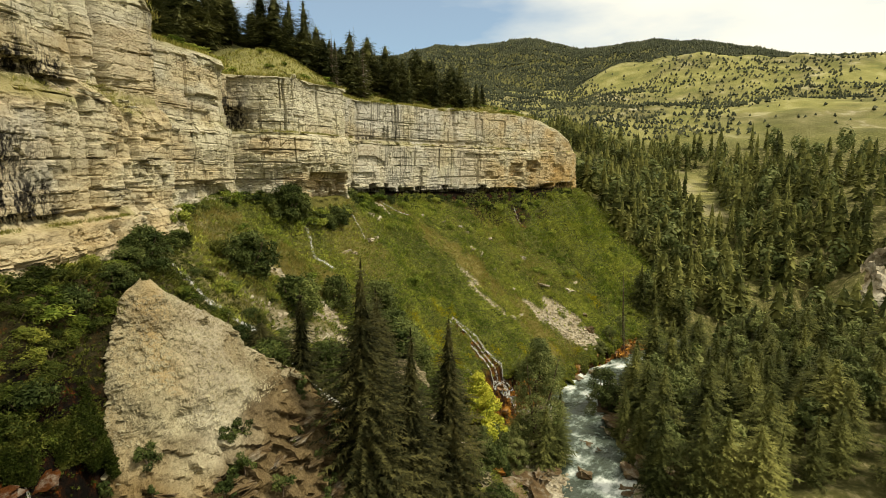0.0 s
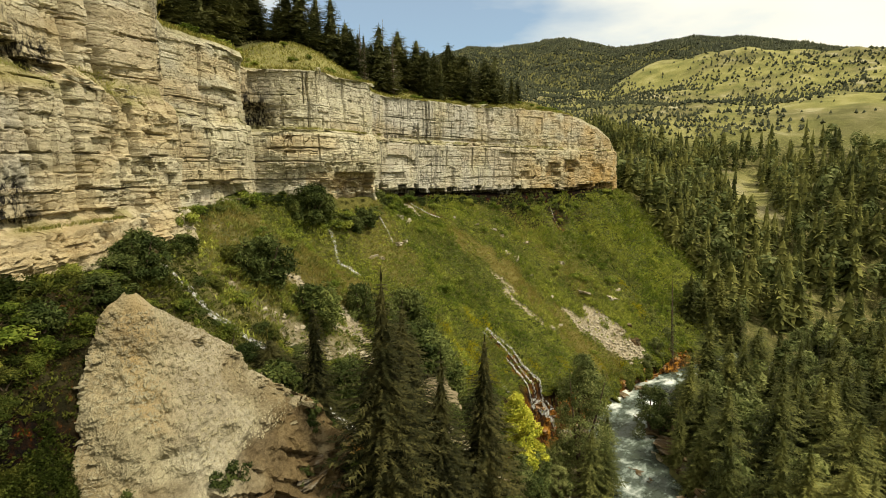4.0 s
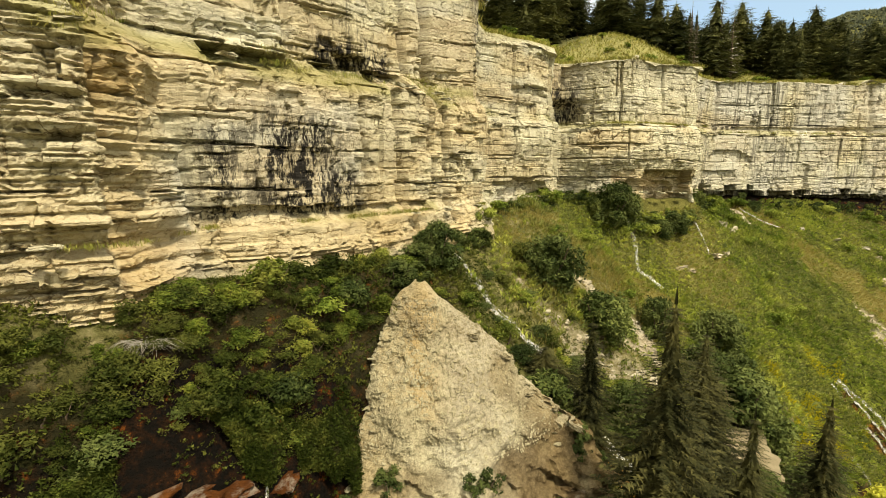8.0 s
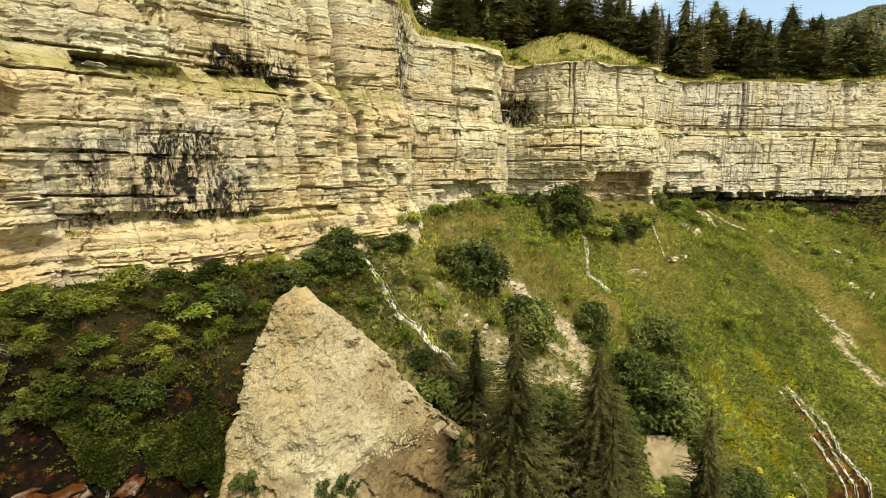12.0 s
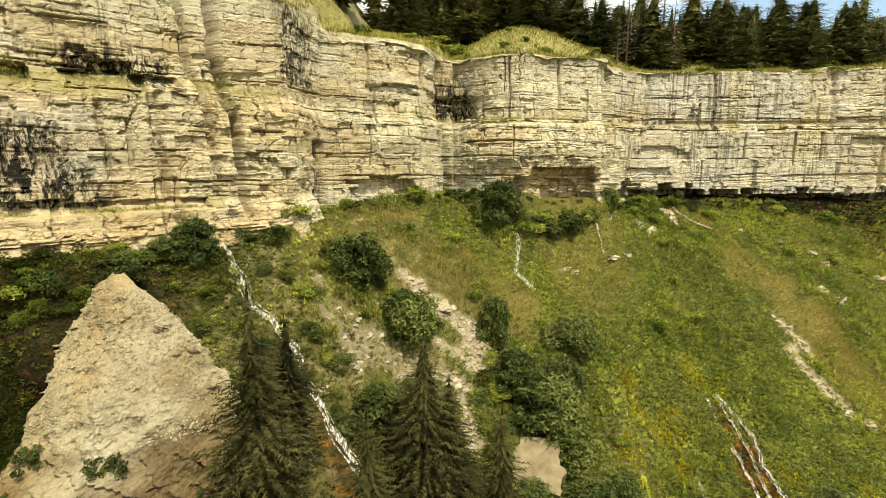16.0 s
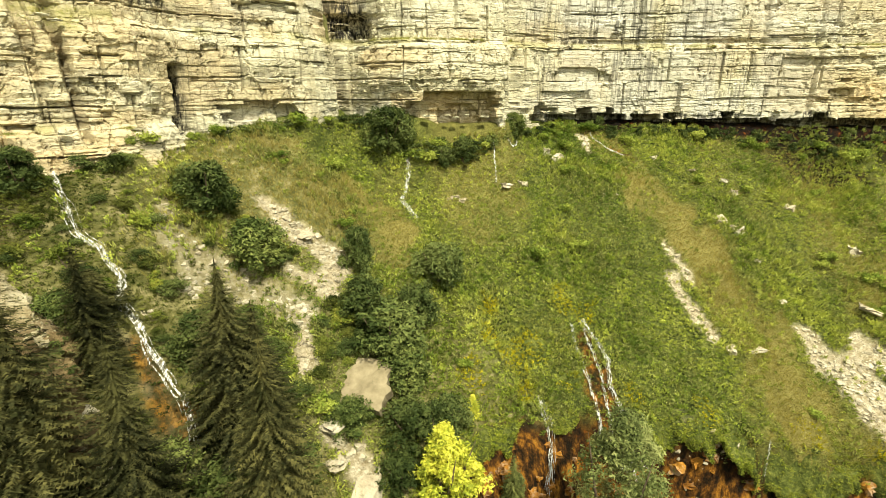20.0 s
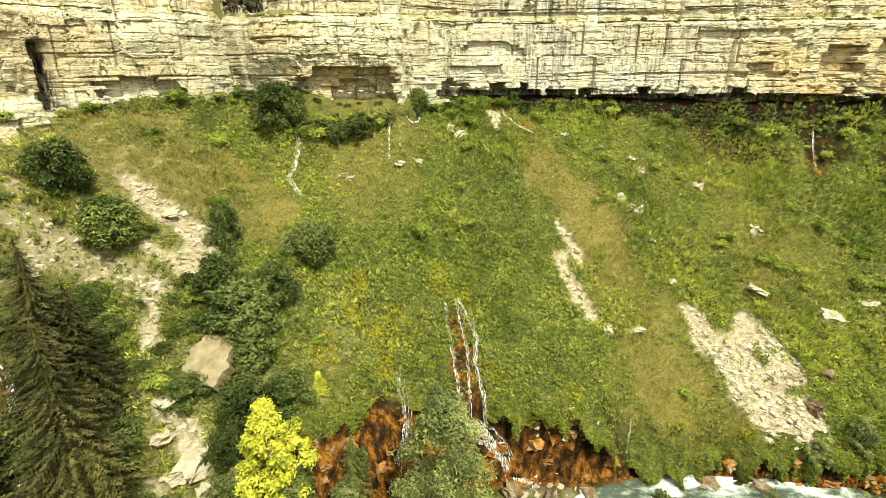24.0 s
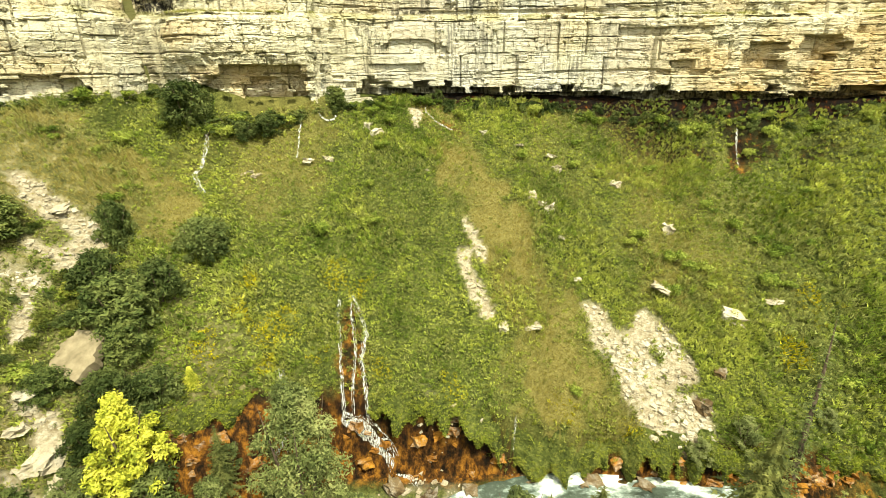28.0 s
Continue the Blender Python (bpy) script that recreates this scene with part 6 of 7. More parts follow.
while _k < 130:
    x, y = _r.uniform(-28, 98), _r.uniform(16, 70)
    f = section(x)
    foot = _k < 50                                # a row of shrubs along the foot of the cliff
    y = float(cliff_y(x)) - _r.uniform(0.4, 2.2) - (2.6 if x < -9 else 0) if foot else y
    if y > cliff_y(x) - 0.3 or y < f[3] + 0.6 or scree_at(x, y) > 0.3 or (not foot and 20 < x < 50 and _r.rand() < 0.7):
        continue
    s = _r.uniform(0.5, 1.25)
    place(BUSH2[_k % 3], x, y, _r.uniform(0, 360), s, s * _r.uniform(0.7, 1.0), group="shrubs on the slope")
    _k += 1
_k = 0
BUSH3 = [broadleaf("overhang_shrub", 1.6, 1.0, 9, 70, 0.12, 66 + k, M_BUSH, "dark leafy shrub under the cliff's overhang", stems=1, low=0.05) for k in range(2)]
for k in range(2):
    BUSH3[k].matrix_basis = at_ground(34.5 + 13 * k, float(cliff_y(34.5 + 13 * k)) - 0.5, 0.0, 0.8)
    tagged(BUSH3[k], group="shrubs on the slope")
while _k < 115:                                   # plants rooted under the overhang
    x = _r.uniform(24, 97)
    if abs(x - 30.7) < 1.2:
        continue
    s = _r.uniform(0.45, 0.95)
    place(BUSH3[_k % 2], x, float(cliff_y(x)) - _r.uniform(0.0, 1.4), _r.uniform(0, 360), s, s * _r.uniform(0.5, 1.3), group="shrubs on the slope")
    _k += 1
while _k < 165:                                   # and along the foot of the buttresses
    x = _r.uniform(-7.6, 23)
    y = float(cliff_y(x)) - _r.uniform(0.2, 1.3)
    s = _r.uniform(0.5, 1.1)
    place(BUSH3[_k % 2], x, y, _r.uniform(0, 360), s * 1.2, s * _r.uniform(0.5, 0.9), label="dark leafy shrub at the foot of the cliff", group="shrubs on the slope")
    _k += 1
for k in range(3):
    BUSH2[k].matrix_basis = at_ground(*((56.0, 55.0), (62.0, 52.0), (66.5, 57.0))[k])
    tagged(BUSH2[k], group="shrubs on the slope")

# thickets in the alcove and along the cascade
IVYBUSH = [broadleaf("thicket", 1.7, 1.25, 11, 130, 0.085, 70 + k, (M_SHADELEAF, M_BUSH, M_DAMP)[k], "dense leafy thicket on the damp slope", stems=2, low=0.11) for k in range(3)]
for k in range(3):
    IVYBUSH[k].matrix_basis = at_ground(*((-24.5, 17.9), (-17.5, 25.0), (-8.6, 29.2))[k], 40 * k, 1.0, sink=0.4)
    tagged(IVYBUSH[k], group="thickets on the damp slope")
_k = 0
while _k < 340:
    if _k < 225:
        x = _r.uniform(-33, -12)
        f = section(x)
        y = _r.uniform(float(f[3]) - 2.2, float(cliff_y(x)) - 1.6)
        y = _r.uniform(float(f[5]) - 1.0, float(f[3]) + 0.3) if _k % 3 else y
        if np.hypot(x + 15.6, y - 20.5) < 4.0 or -24.6 < x < -19.6 and y < f[3] - 0.4 and _k % 12:
            _k += 1
            continue
        kind = (0, 1, 0, 2, 0, 1)[_k % 6]
    else:
        x, y = _r.uniform(-12, 9), _r.uniform(24, 39)
        wet_line = max(float(capsule(x, y, *c)) for c in WATER_LINES)
        if scree_at(x, y) > 0.2 or wet_line > 0.3 or np.hypot(x + 11, y - 20) < 7 or y > 41 - 0.5 * x - 4 * (x < -4):
            continue
        kind = (1, 2, 0)[_k % 3]
    s = _r.uniform(0.5, 1.15)
    place(IVYBUSH[kind], x, y, _r.uniform(0, 360), s, s * _r.uniform(0.55, 0.9), z=float(land(x, y) + 0.5 * hummock(x, y)) - 0.25, group="thickets on the damp slope")
    _k += 1

DAMPBUSH = [broadleaf("damp_bush", 1.6, 1.25, 11, 130, 0.085, 76 + k, (M_SHADELEAF, M_DAMP)[k], "low leafy bush on the dripping bank of the alcove", stems=2, low=0.11) for k in range(2)]
for k in range(2):
    DAMPBUSH[k].matrix_basis = at_ground(*((-26.0, 17.0), (-17.8, 23.6))[k], 50 * k, 0.6, sink=0.2)
    tagged(DAMPBUSH[k], group="bushes of the alcove bank")
_k = 0
while _k < 190:                                   # the leafy bank on both sides of the red wet rock
    x = _r.uniform(-30, -13.5)
    f = section(x)
    y = _r.uniform(float(f[3]) - 3.2, float(f[3]) + 2.2)
    if -24.8 < x < -19.4 and y < f[3] - 0.3 or np.hypot(x + 14.0, y - 20.5) < 5.0:
        continue
    s = _r.uniform(0.32, 0.75)
    place(DAMPBUSH[(0, 0, 1)[_k % 3]], x, y, _r.uniform(0, 360), s, s * _r.uniform(0.6, 0.9), z=float(land(x, y) + 0.5 * hummock(x, y)) - 0.1, group="bushes of the alcove bank")
    _k += 1

for k in range(64):
    i, j = int(_rows * _r.uniform(0.36, 0.9)), int(_cols * _r.uniform(0.2, 0.8))
    p = PIN[i, j]
    s = _r.uniform(0.3, 0.75)
    place(BUSH3[k % 2], p[0], p[1] - 0.1, _r.uniform(0, 360), s, s, z=p[2], label="small shrub rooted in the broken rock", group="shrubs on the slope")
t = broadleaf("yellow_tree", 20.4 - float(land(16.2, 27.4)), 3.7, 120, 100, 0.14, 90, M_LIMETREE, "bright yellow leafed young tree at the slope's foot", "tree", 0.02, 3, lobe=(0.08, 0.18), cone=0.68)
t.matrix_basis = at_ground(15.6, 27.4, 20)
t = broadleaf("grey_green_tree", 22.4 - float(land(27.3, 28.4)), 4.4, 190, 110, 0.12, 91, M_GREYLEAF, "tall grey-green leafy tree beside the waterfall", "tree", 0.02, 3, lobe=(0.10, 0.22), cone=0.25)
t.matrix_basis = at_ground(27.3, 28.4, 70)
t2 = broadleaf("grey_green_tree", 5.0, 2.2, 46, 110, 0.11, 92, M_GREYLEAF, "small grey-green leafy tree on the river bank", "tree", 0.05, 3, lobe=(0.12, 0.26), cone=0.2)
t2.matrix_basis = at_ground(42.7, 28.4, 10) @ Matrix.Scale(1.5, 4)
for x, y, s in ((30.5, 30.5, 0.8), (58.0, 37.4, 0.6), (61.5, 38.0, 0.7), (69, 40, 0.5), (48.0, 29.5, 0.7), (52.5, 29.0, 0.9), (24.4, 29.0, 0.7), (20.0, 28.9, 0.9), (20.6, 31.0, 0.6), (23.6, 31.5, 0.55), (22.6, 27.6, 0.8), (13.4, 25.0, 0.8)):
    place(t2, x, y, x * 31 % 360, s)

# slender half-dead spruce leaning over the river bank
t = conifer("leaning_spruce", 15.5, 0.9, 46, 6, 3, 95, M_GREYLEAF, bare=0.12, droop=0.5, power=0.5, gap=0.35, label="slender grey half-dead spruce leaning over the river bank")
t.matrix_basis = pose(65.2, 36.8, 7.0, -4, 5, 20)

# bleached dead bush on the alcove's lip
t = new("dead_bush")
_rg = np.random.RandomState(96)
for k in range(13):
    limb = []
    for q in range(7):
        a, ln, lift = _rg.uniform(-2.6, 0.5), _rg.uniform(0.7, 1.7), _rg.uniform(0.1, 1.1)
        f = np.linspace(0, 1, 6)
        bend = 0.25 * _rg.normal()
        arc_pts = np.stack([ln * f * math.cos(a) + bend * f ** 2 + 0.12 * (k - 4), ln * f * math.sin(a) * 0.7, ln * (lift * f - (0.5 + 0.5 * lift) * f ** 2)], -1)
        limb.append(tube(arc_pts, 0.013 * (1 - 0.85 * f), 4))
    child("branch", np_mesh("branch", *merge(limb), M_DEADWOOD), t)
tagged(t, "bleached bare dead bush sprawling over the alcove", "bush")
t.matrix_basis = pose(-24.2, 18.5, 33.9) @ Matrix.Scale(0.62, 4)

# shrubs on the plateau's brink
for k in range(46):
    x = _r.uniform(-11, 76)
    y = float(cliff_y(x)) + _r.uniform(1.5, 9)
    s = _r.uniform(0.4, 1.0)
    place(BUSH2[k % 3], x, y, _r.uniform(0, 360), s * 1.2, s * 0.8, z=float(plateau_z(x, y)) + 0.1, label="low shrub on the grassy brink of the cliff", group="shrubs on the slope")

# ---------------------------------------------------------------- plateau and valley woods
PINE = [conifer("pine", 8.6, 2.5 + 0.4 * k, 24, 10, 6, 200 + k, M_PINE, bare=0.07 + 0.03 * k, droop=0.02, power=(0.75, 0.5, 0.42, 0.55)[k], gap=0.18, label="dark pine standing on the plateau") for k in range(4)]
DEAD = conifer("dead_pine", 8.0, 1.3, 16, 5, 2, 230, M_DEADWOOD, bare=0.1, droop=0.2, power=0.7, gap=0.3, label="grey bare dead pine on the plateau's brink")
_k, _tries = 0, 0
while _k < 250 and _tries < 6000:
    _tries += 1
    x, b = _r.uniform(-22, 92), _r.uniform(3, 46) ** 1.0
    y = float(cliff_y(x)) + b
    lim = np.interp(x, [-22, -8, -2, 4, 18, 23, 30, 55, 66, 75, 92], [9, 7, 6, 13, 11, 1.6, 1.6, 1.8, 4, 12, 20])
    if b < lim or (x > 72 and _r.rand() < 0.7) or (x < 2 and _r.rand() < 0.35):
        continue
    if x > 58 and b > 16:
        continue
    s = _r.uniform(0.7, 1.35) * np.interp(x, [50, 62], [1.0, 0.6])
    dead = 23 < x < 36 and b < 9 and _r.rand() < 0.6
    place(DEAD if dead else PINE[_k % 4], x, y, _r.uniform(0, 360), s, s * _r.uniform(0.85, 1.15), z=float(plateau_z(x, y)) if b < 8 else None, group="pines on the plateau")
    _k += 1
for k in range(4):
    PINE[k].matrix_basis = at_ground(40 + 7 * k, float(cliff_y(40 + 7 * k)) + 11)
    tagged(PINE[k], group="pines on the plateau")
DEAD.matrix_basis = at_ground(29.0, float(cliff_y(29)) + 8.5)
tagged(DEAD, group="pines on the plateau")

FIR = [conifer("spruce", 10.4, 2.3 + 0.4 * k, 30, 10, 6, 300 + k, M_FIR, bare=0.05, droop=0.25, power=(0.8, 0.6, 0.7, 0.5)[k], label="dark spruce in the valley wood") for k in range(4)]
ASPEN = [broadleaf("leafy_tree", 8.0, 2.3, 14, 60, 0.34, 320 + k, M_GREYLEAF, "light green leafy tree in the valley wood", "tree", 0.15, 1) for k in range(2)]


def wood_at(x, y):
    """Where trees stand across the river and up the valley."""
    rd, rs = river_distance(x, y)
    south = (rs < -5) & (x > 26 + 0.55 * (20 - y)) & (x < 130)
    east = ((x > 90 + 0.28 * (y - 30)) | ((x > 80) & (y < 42))) & (x < 200) & (rs > 4)
    d = np.hypot(x + 20, y + 6)
    clear = smooth(0.1, 0.3, fbm(x * 0.022, y * 0.022, 2, 301)) * smooth(110, 140, d)
    return (south | east | (d > 150)) & (np.random.RandomState(1).rand(*x.shape) > 0.8 * clear)


_n = 11500
_ang, _rad = np.radians(_r.uniform(38, 128, _n)), np.sqrt(_r.uniform(40 ** 2, 335 ** 2, _n))
_x, _y = -20 + _rad * np.sin(_ang), -6 + _rad * np.cos(_ang)
_ok = wood_at(_x, _y) & (_rad < 268 + 70 * smooth(62, 52, np.degrees(_ang))) & (capsule(_x, _y, 138, 48, 188, 78, 6.0, 9.0) < 0.4) & (_y < cliff_y(np.minimum(_x, 106)) + np.where(_x > 108, 400, -8)) & (np.exp(-((_x - 122) / 9) ** 2 - ((_y - 7) / 8) ** 2) < 0.5)
_x, _y, _rad = _x[_ok], _y[_ok], _rad[_ok]
_cell, _px, _py = set(), [], []
for i in np.argsort(_rad):                        # thin out to an even spacing
    key = (int(_x[i] / 3.1), int(_y[i] / 3.1))
    if key not in _cell:
        _cell.add(key)
        _px.append(_x[i])
        _py.append(_y[i])
_px, _py = np.array(_px), np.array(_py)
_near = 280
for i in range(min(_near, len(_px))):
    s = _r.uniform(0.6, 1.15)
    leafy = _r.rand() < 0.32
    place(ASPEN[i % 2] if leafy else FIR[i % 4], _px[i], _py[i], _r.uniform(0, 360), s, s * _r.uniform(0.85, 1.15), group="trees of the valley wood")
for k in range(4):
    FIR[k].matrix_basis = at_ground(62 + 9 * k, 18 - 2 * k)
    tagged(FIR[k], group="trees of the valley wood")
for k in range(2):
    ASPEN[k].matrix_basis = at_ground(58 + 14 * k, 22)
    tagged(ASPEN[k], group="trees of the valley wood")
# spruces that stand by themselves on the river bank
for x, y, s in ((57.5, 28.0, 1.3), (60.5, 26.2, 1.0), (55.0, 24.0, 0.9), (25.2, 25.6, 0.75), (28.8, 26.2, 0.85), (27.0, 25.4, 0.6), (20.4, 30.2, 0.6)):
    place(FIR[int(x) % 4], x, y, x * 17 % 360, s, group="trees of the valley wood")


FAR_PROTO = [merge([conifer_crown(9.4, 2.0 + 0.4 * k, 13, 6, 1, 400 + k, bare=0.04, droop=0.45, power=0.7 - 0.08 * k), ragged_cones(9.2, 1.3 + 0.25 * k, 7, 6, 410 + k, bare=0.04, power=0.7 - 0.08 * k)]) for k in range(4)]
_qx, _qy = _px[_near:], _py[_near:]
_m = len(_qx)
_s = _r.uniform(0.75, 1.4, _m)
_mats = euler_mats(0 * _s, 0 * _s, _r.uniform(0, 6.3, _m)) * _s[:, None, None]
_leafy = _r.rand(_m) < 0.25
_proto = []
for k in range(3):
    _rg = np.random.RandomState(420 + k)
    _c = _rg.normal(size=(110, 3))
    _c /= np.linalg.norm(_c, axis=1, keepdims=True)
    _vv, _ff = leaf_quads(_c * _rg.uniform(0.6, 1.05, (110, 1)) * np.array([2.0, 2.0, 3.2]) + np.array([0, 0, 4.4]), _c, _rg.uniform(0.35, 0.65, 110), _rg, 0.7)
    _proto.append(quads_to_tris(_vv, _ff))
_v2, _t2 = join_copies(_proto, _r.randint(0, 3, _leafy.sum()), _mats[_leafy], np.stack([_qx, _qy, land(_qx, _qy) - 0.3], -1)[_leafy])
tagged(new("valley_leafy_wood", np_mesh("valley_leafy_wood", _v2, _t2, M_GREYLEAF)), "light green leafy trees mixed into the valley wood", "woods", kind="stuff")
_v, _t = join_copies(FAR_PROTO, _r.randint(0, 4, (~_leafy).sum()), _mats[~_leafy], np.stack([_qx, _qy, land(_qx, _qy) - 0.3], -1)[~_leafy])
tagged(new("valley_wood", np_mesh("valley_wood", _v, _t, M_FIR)), "dense dark spruce wood on the valley floor", "woods", kind="stuff")

# trees on the far hills: scattered on meadows, dense on the mountains
_n = 80000
_ang, _rad = np.radians(_r.uniform(24, 96, _n)), 300 + 1400 * _r.rand(_n) ** 0.9
_x, _y = -20 + _rad * np.sin(_ang), -6 + _rad * np.cos(_ang)
_az = np.degrees(_ang)
_den = smooth(0.05, 0.55, fbm(_x * 0.009, _y * 0.009, 3, 501) + 0.55 * smooth(70, 54, _az) - 0.25 * smooth(66, 80, _az) + 0.2) * 0.75 + 0.04
_den = np.maximum(_den, smooth(690, 800, _rad + 40 * fbm(_x * 0.01, _y * 0.01, 2, 502)))
_ok = _r.rand(_n) < _den
_x, _y, _rad = _x[_ok], _y[_ok], _rad[_ok]
_m = len(_x)
_s = _r.uniform(0.55, 1.1, _m) * np.interp(_rad, [300, 700, 1500], [0.34, 0.48, 1.15])
_tiny = []
for k in range(3):
    _a = np.linspace(0, 2 * np.pi, 5)[:-1] + k
    _tv = np.concatenate([[[0.6 * k - 0.6, 0, 9.0 - k]], np.stack([(3.0 + 0.4 * k) * np.cos(_a), (3.0 + 0.4 * k) * np.sin(_a), 2.4 + 1.6 * np.sin(3 * _a + k)], -1), [[0, 0, -1.0]]])
    _tiny.append((_tv, np.array([(0, 1, 2), (0, 2, 3), (0, 3, 4), (0, 4, 1)])))
_mats = euler_mats(0 * _s, 0 * _s, _r.uniform(0, 6.3, _m)) * _s[:, None, None]
_v, _t = join_copies(_tiny, _r.randint(0, 3, _m), _mats, np.stack([_x, _y, land(_x, _y)], -1))
tagged(new("hill_woods", np_mesh("hill_woods", _v, _t, M_FARTREE)), "scattered dark conifers on the far hills", "woods", kind="stuff")


# ---------------------------------------------------------------- herbs and grass on the slopes
FLOWERS = [(18.5, 41.7, 0.9), (18.8, 39.0, 1.0), (25.6, 45.0, 1.3), (28.0, 44.5, 1.2), (22.1, 39.9, 1.5), (20.6, 38.8, 1.1), (25.4, 38.6, 0.8), (31.0, 38.4, 0.8), (37.0, 38.0, 1.2), (47.0, 39.4, 1.4), (52.5, 38.9, 1.0), (21.5, 36.6, 0.9), (72.0, 50.5, 1.8), (68.5, 45.0, 1.4), (17.2, 35.6, 1.2)]


def herb_cover():
    """Plants of a dozen narrow leaves each, nodding down the slope."""
    r = np.random.RandomState(77)
    def sown(x0, x1, y0, y1, step):
        gx_, gy_ = np.meshgrid(np.arange(x0, x1, step), np.arange(y0, y1, step * 0.8), indexing="ij")
        return gx_.ravel() + r.uniform(-0.42, 0.42, gx_.size) * step, gy_.ravel() + r.uniform(-0.42, 0.42, gx_.size) * step
    patches = [sown(-34, -9, 10, 36, 0.22), sown(-9, 66, 17, 71, 0.31), sown(66, 104, 30, 71, 0.46)]
    x, y = np.concatenate([p[0] for p in patches]), np.concatenate([p[1] for p in patches])
    n = len(x)
    foot, y1, z1, y2, z2, y3, z3 = section(x)
    yc = cliff_y(x)
    ok = (y < yc + np.where(x > 26, 0.7, np.where(x < -22, 0.5, 0.2))) & (y > np.where(x < -9, y3 - 2, np.where(x < 18, y3 - 3, y2 - 0.7)))
    ok &= r.rand(n) > 0.93 * scree_at(x, y)
    ok &= r.rand(n) > 0.80 * red_at(x, y, 0)
    ok &= r.rand(n) > np.where(x < -9, 0.35, 1.0) * wet_shade_at(x, y) * np.where(x < -9, smooth(-0.2, 0.8, y2 - y), 1.0) * np.clip(0.55 + 0.7 * fbm(x * 0.4, y * 0.4, 3, 83) + 0.25 * smooth(1.5, 4, y2 - y) + 0.5 * smooth(0.5, 1.7, y2 - y) * smooth(-9, -11, x) * smooth(-29, -26, x), 0, 0.985)
    core = smooth(-25.2, -24.2, x) * smooth(-19.0, -20.0, x) * smooth(0.3, 0.9, y2 - y) * (fbm(x * 0.8, y * 0.8, 2, 86) < 0.3)
    ok &= r.rand(n) > 0.97 * core
    x, y = x[ok], y[ok]
    # moss on the turf that hangs over the lip
    HX, HY, HZ = [], [], []
    for ob, B in BROWS:
        q = int(len(B) * (150 if B[0, 0, 0] < 0 else 17))
        i, f, g = r.randint(0, len(B) - 1, q), r.uniform(0.8, 6.3, q), r.rand(q)
        j = f.astype(int)
        f = (f - j)[:, None]
        p = (B[i, j] * (1 - f) + B[i, j + 1] * f) * (1 - g[:, None]) + (B[i + 1, j] * (1 - f) + B[i + 1, j + 1] * f) * g[:, None]
        HX.append(p[:, 0])
        HY.append(p[:, 1] - 0.03)
        HZ.append(p[:, 2])
    hx, hy, hz = np.concatenate(HX), np.concatenate(HY), np.concatenate(HZ)
    n_moss = len(hx)
    x, y = np.concatenate([hx, x]), np.concatenate([hy, y])
    n = len(x)
    moss = np.arange(n) < n_moss
    z = np.concatenate([hz, land(x[n_moss:], y[n_moss:]) + 0.7 * hummock(x[n_moss:], y[n_moss:]) - 0.03])
    dry, lime = dry_at(x, y), 0.55 * lime_at(x, y)
    bloom = np.zeros(n)
    for fx, fy, fr in FLOWERS:
        bloom = np.maximum(bloom, smooth(1.2, 0.5, np.hypot(x - fx, y - fy) / fr + 0.5 * fbm(x * 1.1, y * 1.1, 2, 84)))
    isdry = r.rand(n) < dry * 1.1
    big = smooth(-0.45, 0.6, fbm(x * 0.22, y * 0.22, 3, 81))
    tone = np.clip(0.5 + 0.42 * fbm(x * 0.10, y * 0.13, 4, 85) + 0.26 * r.normal(size=n), 0, 1)
    damp = capsule(x, y, -12.0, 33.0, -3.0, 28.0, 4.0, 4.5) + capsule(x, y, -3.0, 28.0, 4.0, 21.0, 4.5, 5.0)
    # these plants take the leaf colour darkened for alcove shade
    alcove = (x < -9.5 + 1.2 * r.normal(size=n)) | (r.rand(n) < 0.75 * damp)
    k = 15
    rep = lambda v: np.repeat(v, k, 0)
    m = n * k
    high = rep(np.where(moss, 0.15, np.where(alcove, 0.16 + 0.2 * big, (0.30 + 0.34 * big) * np.where(x > 66, 1.3, 1.0))) * r.uniform(0.55, 1.4, n))
    az = r.uniform(0, 2 * np.pi, m)
    spread = rep(np.where(isdry, 0.30, np.where(alcove | moss, 1.0, 0.62))) * r.uniform(0.3, 1.4, m)
    dirn = np.stack([np.cos(az) * spread, np.sin(az) * spread - 0.28, 0.85 + 0 * az], -1)
    dirn /= np.linalg.norm(dirn, axis=1, keepdims=True)
    base = rep(np.stack([x, y, z], -1)) + np.stack([r.normal(0, 0.075, m), r.normal(0, 0.075, m), high * r.uniform(0.0, 0.6, m)], -1)
    side = np.cross(dirn, r.normal(size=(m, 3)))
    side /= np.maximum(np.linalg.norm(side, axis=1, keepdims=True), 1e-6)
    wid = (rep(np.where(isdry, 0.020, np.where(alcove | moss, 0.045, 0.055) * np.where(x > 66, 1.4, 1.0))) * r.uniform(0.7, 1.4, m))[:, None]
    long = (high * r.uniform(0.5, 1.0, m))[:, None]
    V = np.stack([base + dirn * long * 0.22 - side * wid, base + dirn * long * 0.22 + side * wid, base + dirn * long + np.array([0, -0.1, -0.12]) * long], 1).reshape(-1, 3)
    rep3 = lambda v: np.repeat(v, k * 3)
    me = np_mesh("herbs", V, np.arange(m * 3).reshape(-1, 3), [M_HERB, M_SHADELEAF], {"dry": rep3(np.where(isdry, np.clip(0.55 + 0.45 * dry, 0, 1), 0.18 * dry)), "lime": rep3(np.maximum(lime * (r.rand(n) < 0.6), moss * 0.5)), "tone": rep3(tone), "bloom": np.repeat((r.rand(m) < 0.55) * rep(bloom), 3)}, mat_index=np.repeat(alcove, k).astype(int))
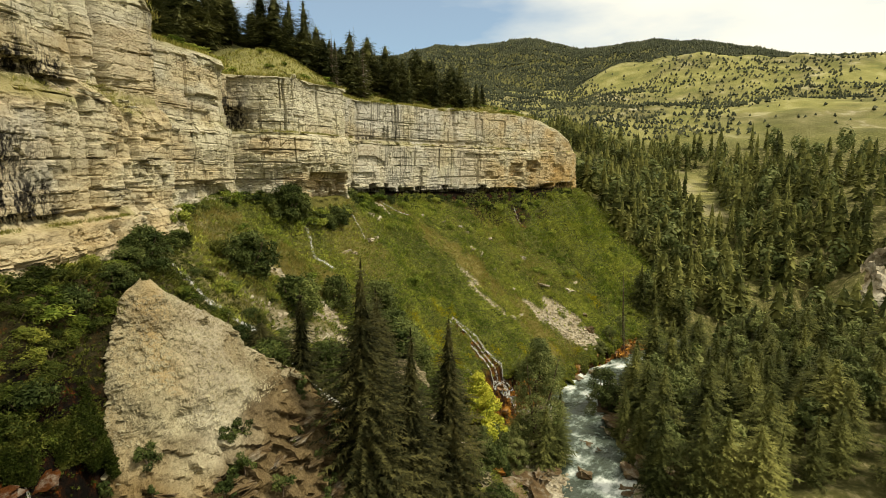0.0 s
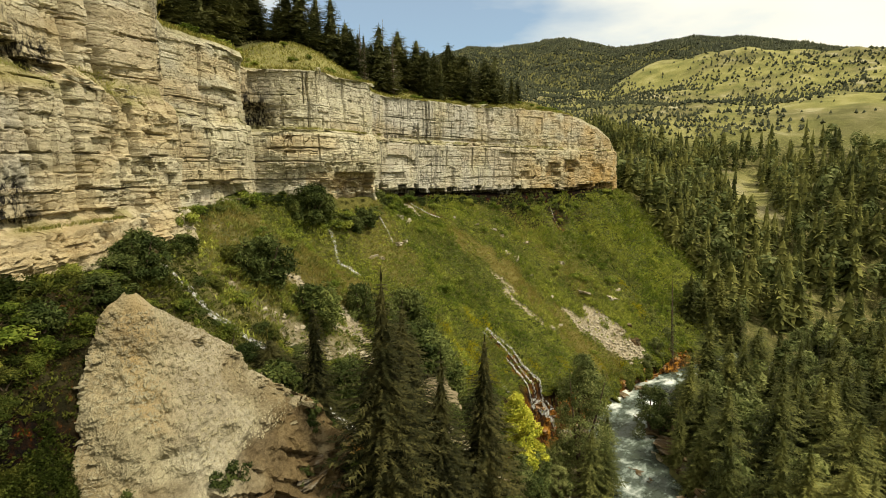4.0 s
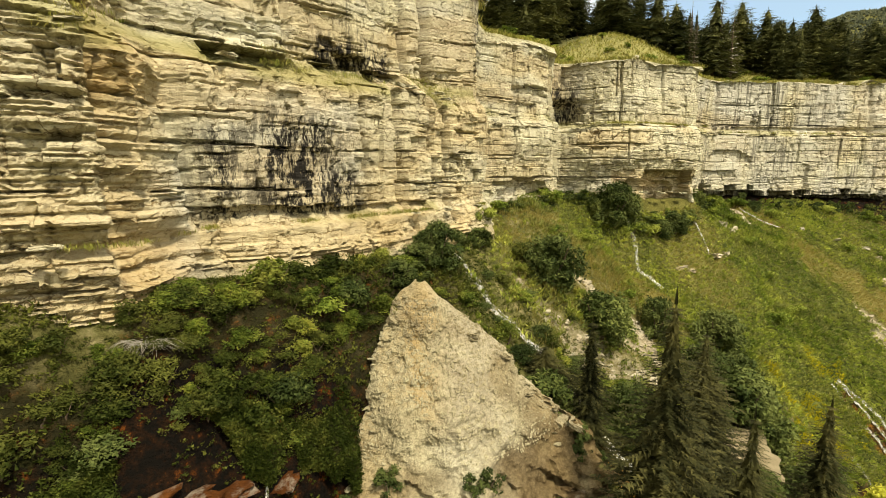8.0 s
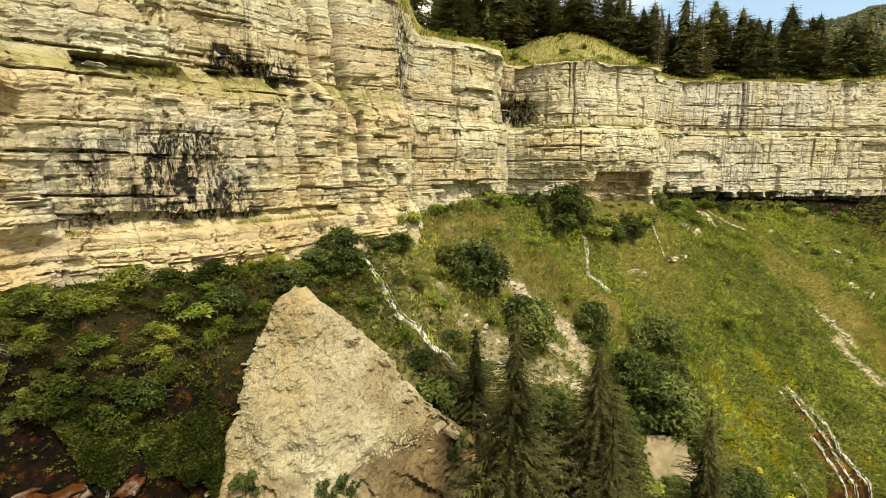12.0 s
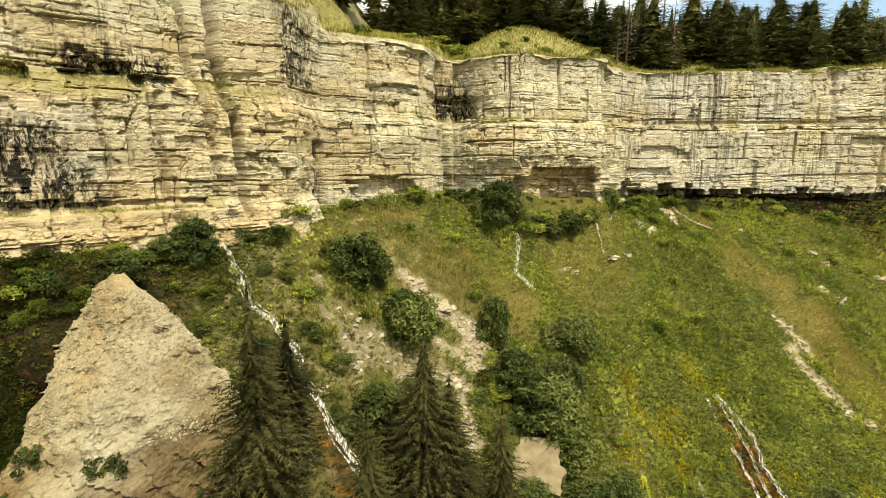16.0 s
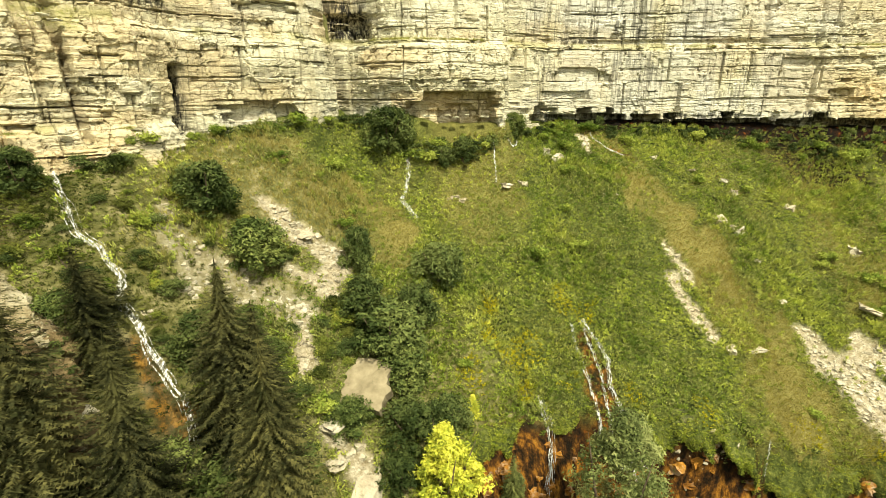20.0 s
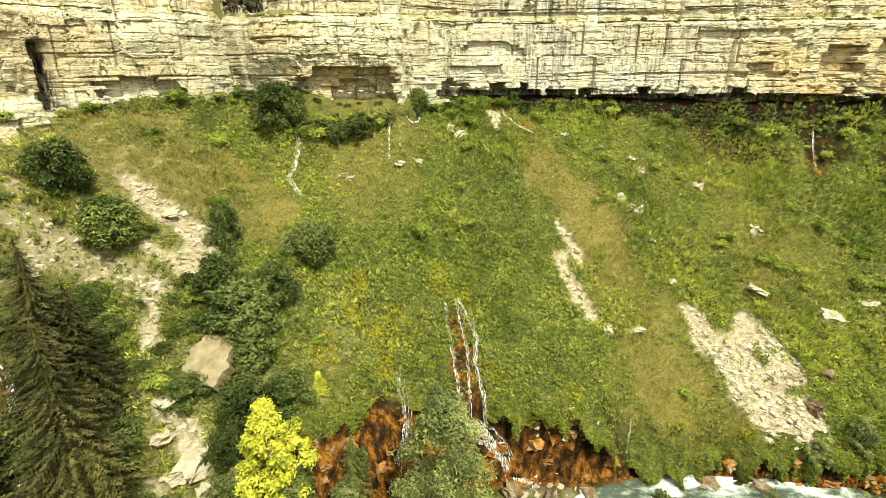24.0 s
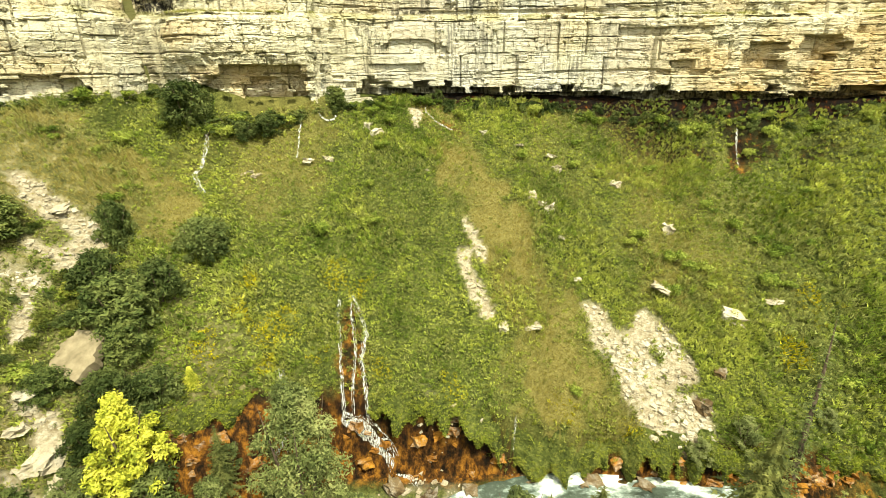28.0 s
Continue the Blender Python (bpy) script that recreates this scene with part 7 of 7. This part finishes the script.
    return tagged(new("herbs", me), "dense green herbs, moss and dry grass covering the slope", "vegetation", kind="stuff")


herb_cover()

# tufts of grass and small shrubs on the cliff's ledges
def ledge_grass():
    r = np.random.RandomState(31)
    n = 1800
    x = np.concatenate([r.uniform(-26, -9, 760), r.uniform(2, 24, 440), r.uniform(24, 95, 600)])
    z = np.where(x < -9, np.where(r.rand(n) < 0.6, r.uniform(44.4, 46.3, n), 37.5), 45.1)
    out = np.where(x < -9, np.where(z > 40, 0.3 - 1.05 * (z - 44.2), 0.9), 0.0)
    ok = fbm(x * 0.35, z * 0.5, 3, 33) > -0.1
    x, z, out = x[ok], z[ok], out[ok]
    g = (cliff_y(x + 0.4) - cliff_y(x - 0.4)) / 0.8
    q = 1 / np.sqrt(1 + g * g)
    base = np.stack([x + g * q * out, cliff_y(x) - q * out, z], -1)
    k = 10
    c = np.repeat(base, k, 0)
    m = len(c)
    c = c + r.normal(0, 0.14, (m, 3)) * np.array([1, 1, 0.3])
    up = np.stack([r.normal(0, 0.4, m), r.normal(-0.25, 0.35, m), np.ones(m)], -1) * r.uniform(0.08, 0.24, m)[:, None]
    wd = r.normal(size=(m, 3)) * np.array([1, 1, 0])
    wd *= (0.012 / np.maximum(np.linalg.norm(wd, axis=1), 0.05))[:, None]
    # and over the brink of the plateau
    nb = 7000
    bx = r.uniform(-14, 80, nb)
    by = cliff_y(bx) + 0.6 + 11 * r.rand(nb) ** 1.4
    cb = np.repeat(np.stack([bx, by, plateau_z(bx, by) + 0.06], -1), 4, 0) + r.normal(0, 0.12, (nb * 4, 3)) * np.array([1, 1, 0])
    upb = np.stack([r.normal(0, 0.4, nb * 4), r.normal(-0.2, 0.35, nb * 4), np.ones(nb * 4)], -1) * r.uniform(0.15, 0.45, nb * 4)[:, None]
    wb = r.normal(size=(nb * 4, 3)) * np.array([1, 1, 0])
    wb *= (0.035 / np.maximum(np.linalg.norm(wb, axis=1), 0.05))[:, None]
    c, up, wd = np.concatenate([c, cb]), np.concatenate([up, upb]), np.concatenate([wd, wb])
    V = np.stack([c - wd, c + wd, c + up * 0.6 + wd * 1.2, c + up], 1).reshape(-1, 3)
    me = np_mesh("ledge_grass", V, np.arange(len(V)).reshape(-1, 4), M_HERB, {"dry": np.concatenate([np.repeat(r.uniform(0.1, 0.8, len(base)), k * 4), np.repeat(r.uniform(0.2, 0.9, nb), 16)]), "lime": np.zeros(len(V))})
    tagged(new("ledge_grass", me), "tufts of dry and green grass on the cliff ledges", "vegetation", kind="stuff")


ledge_grass()
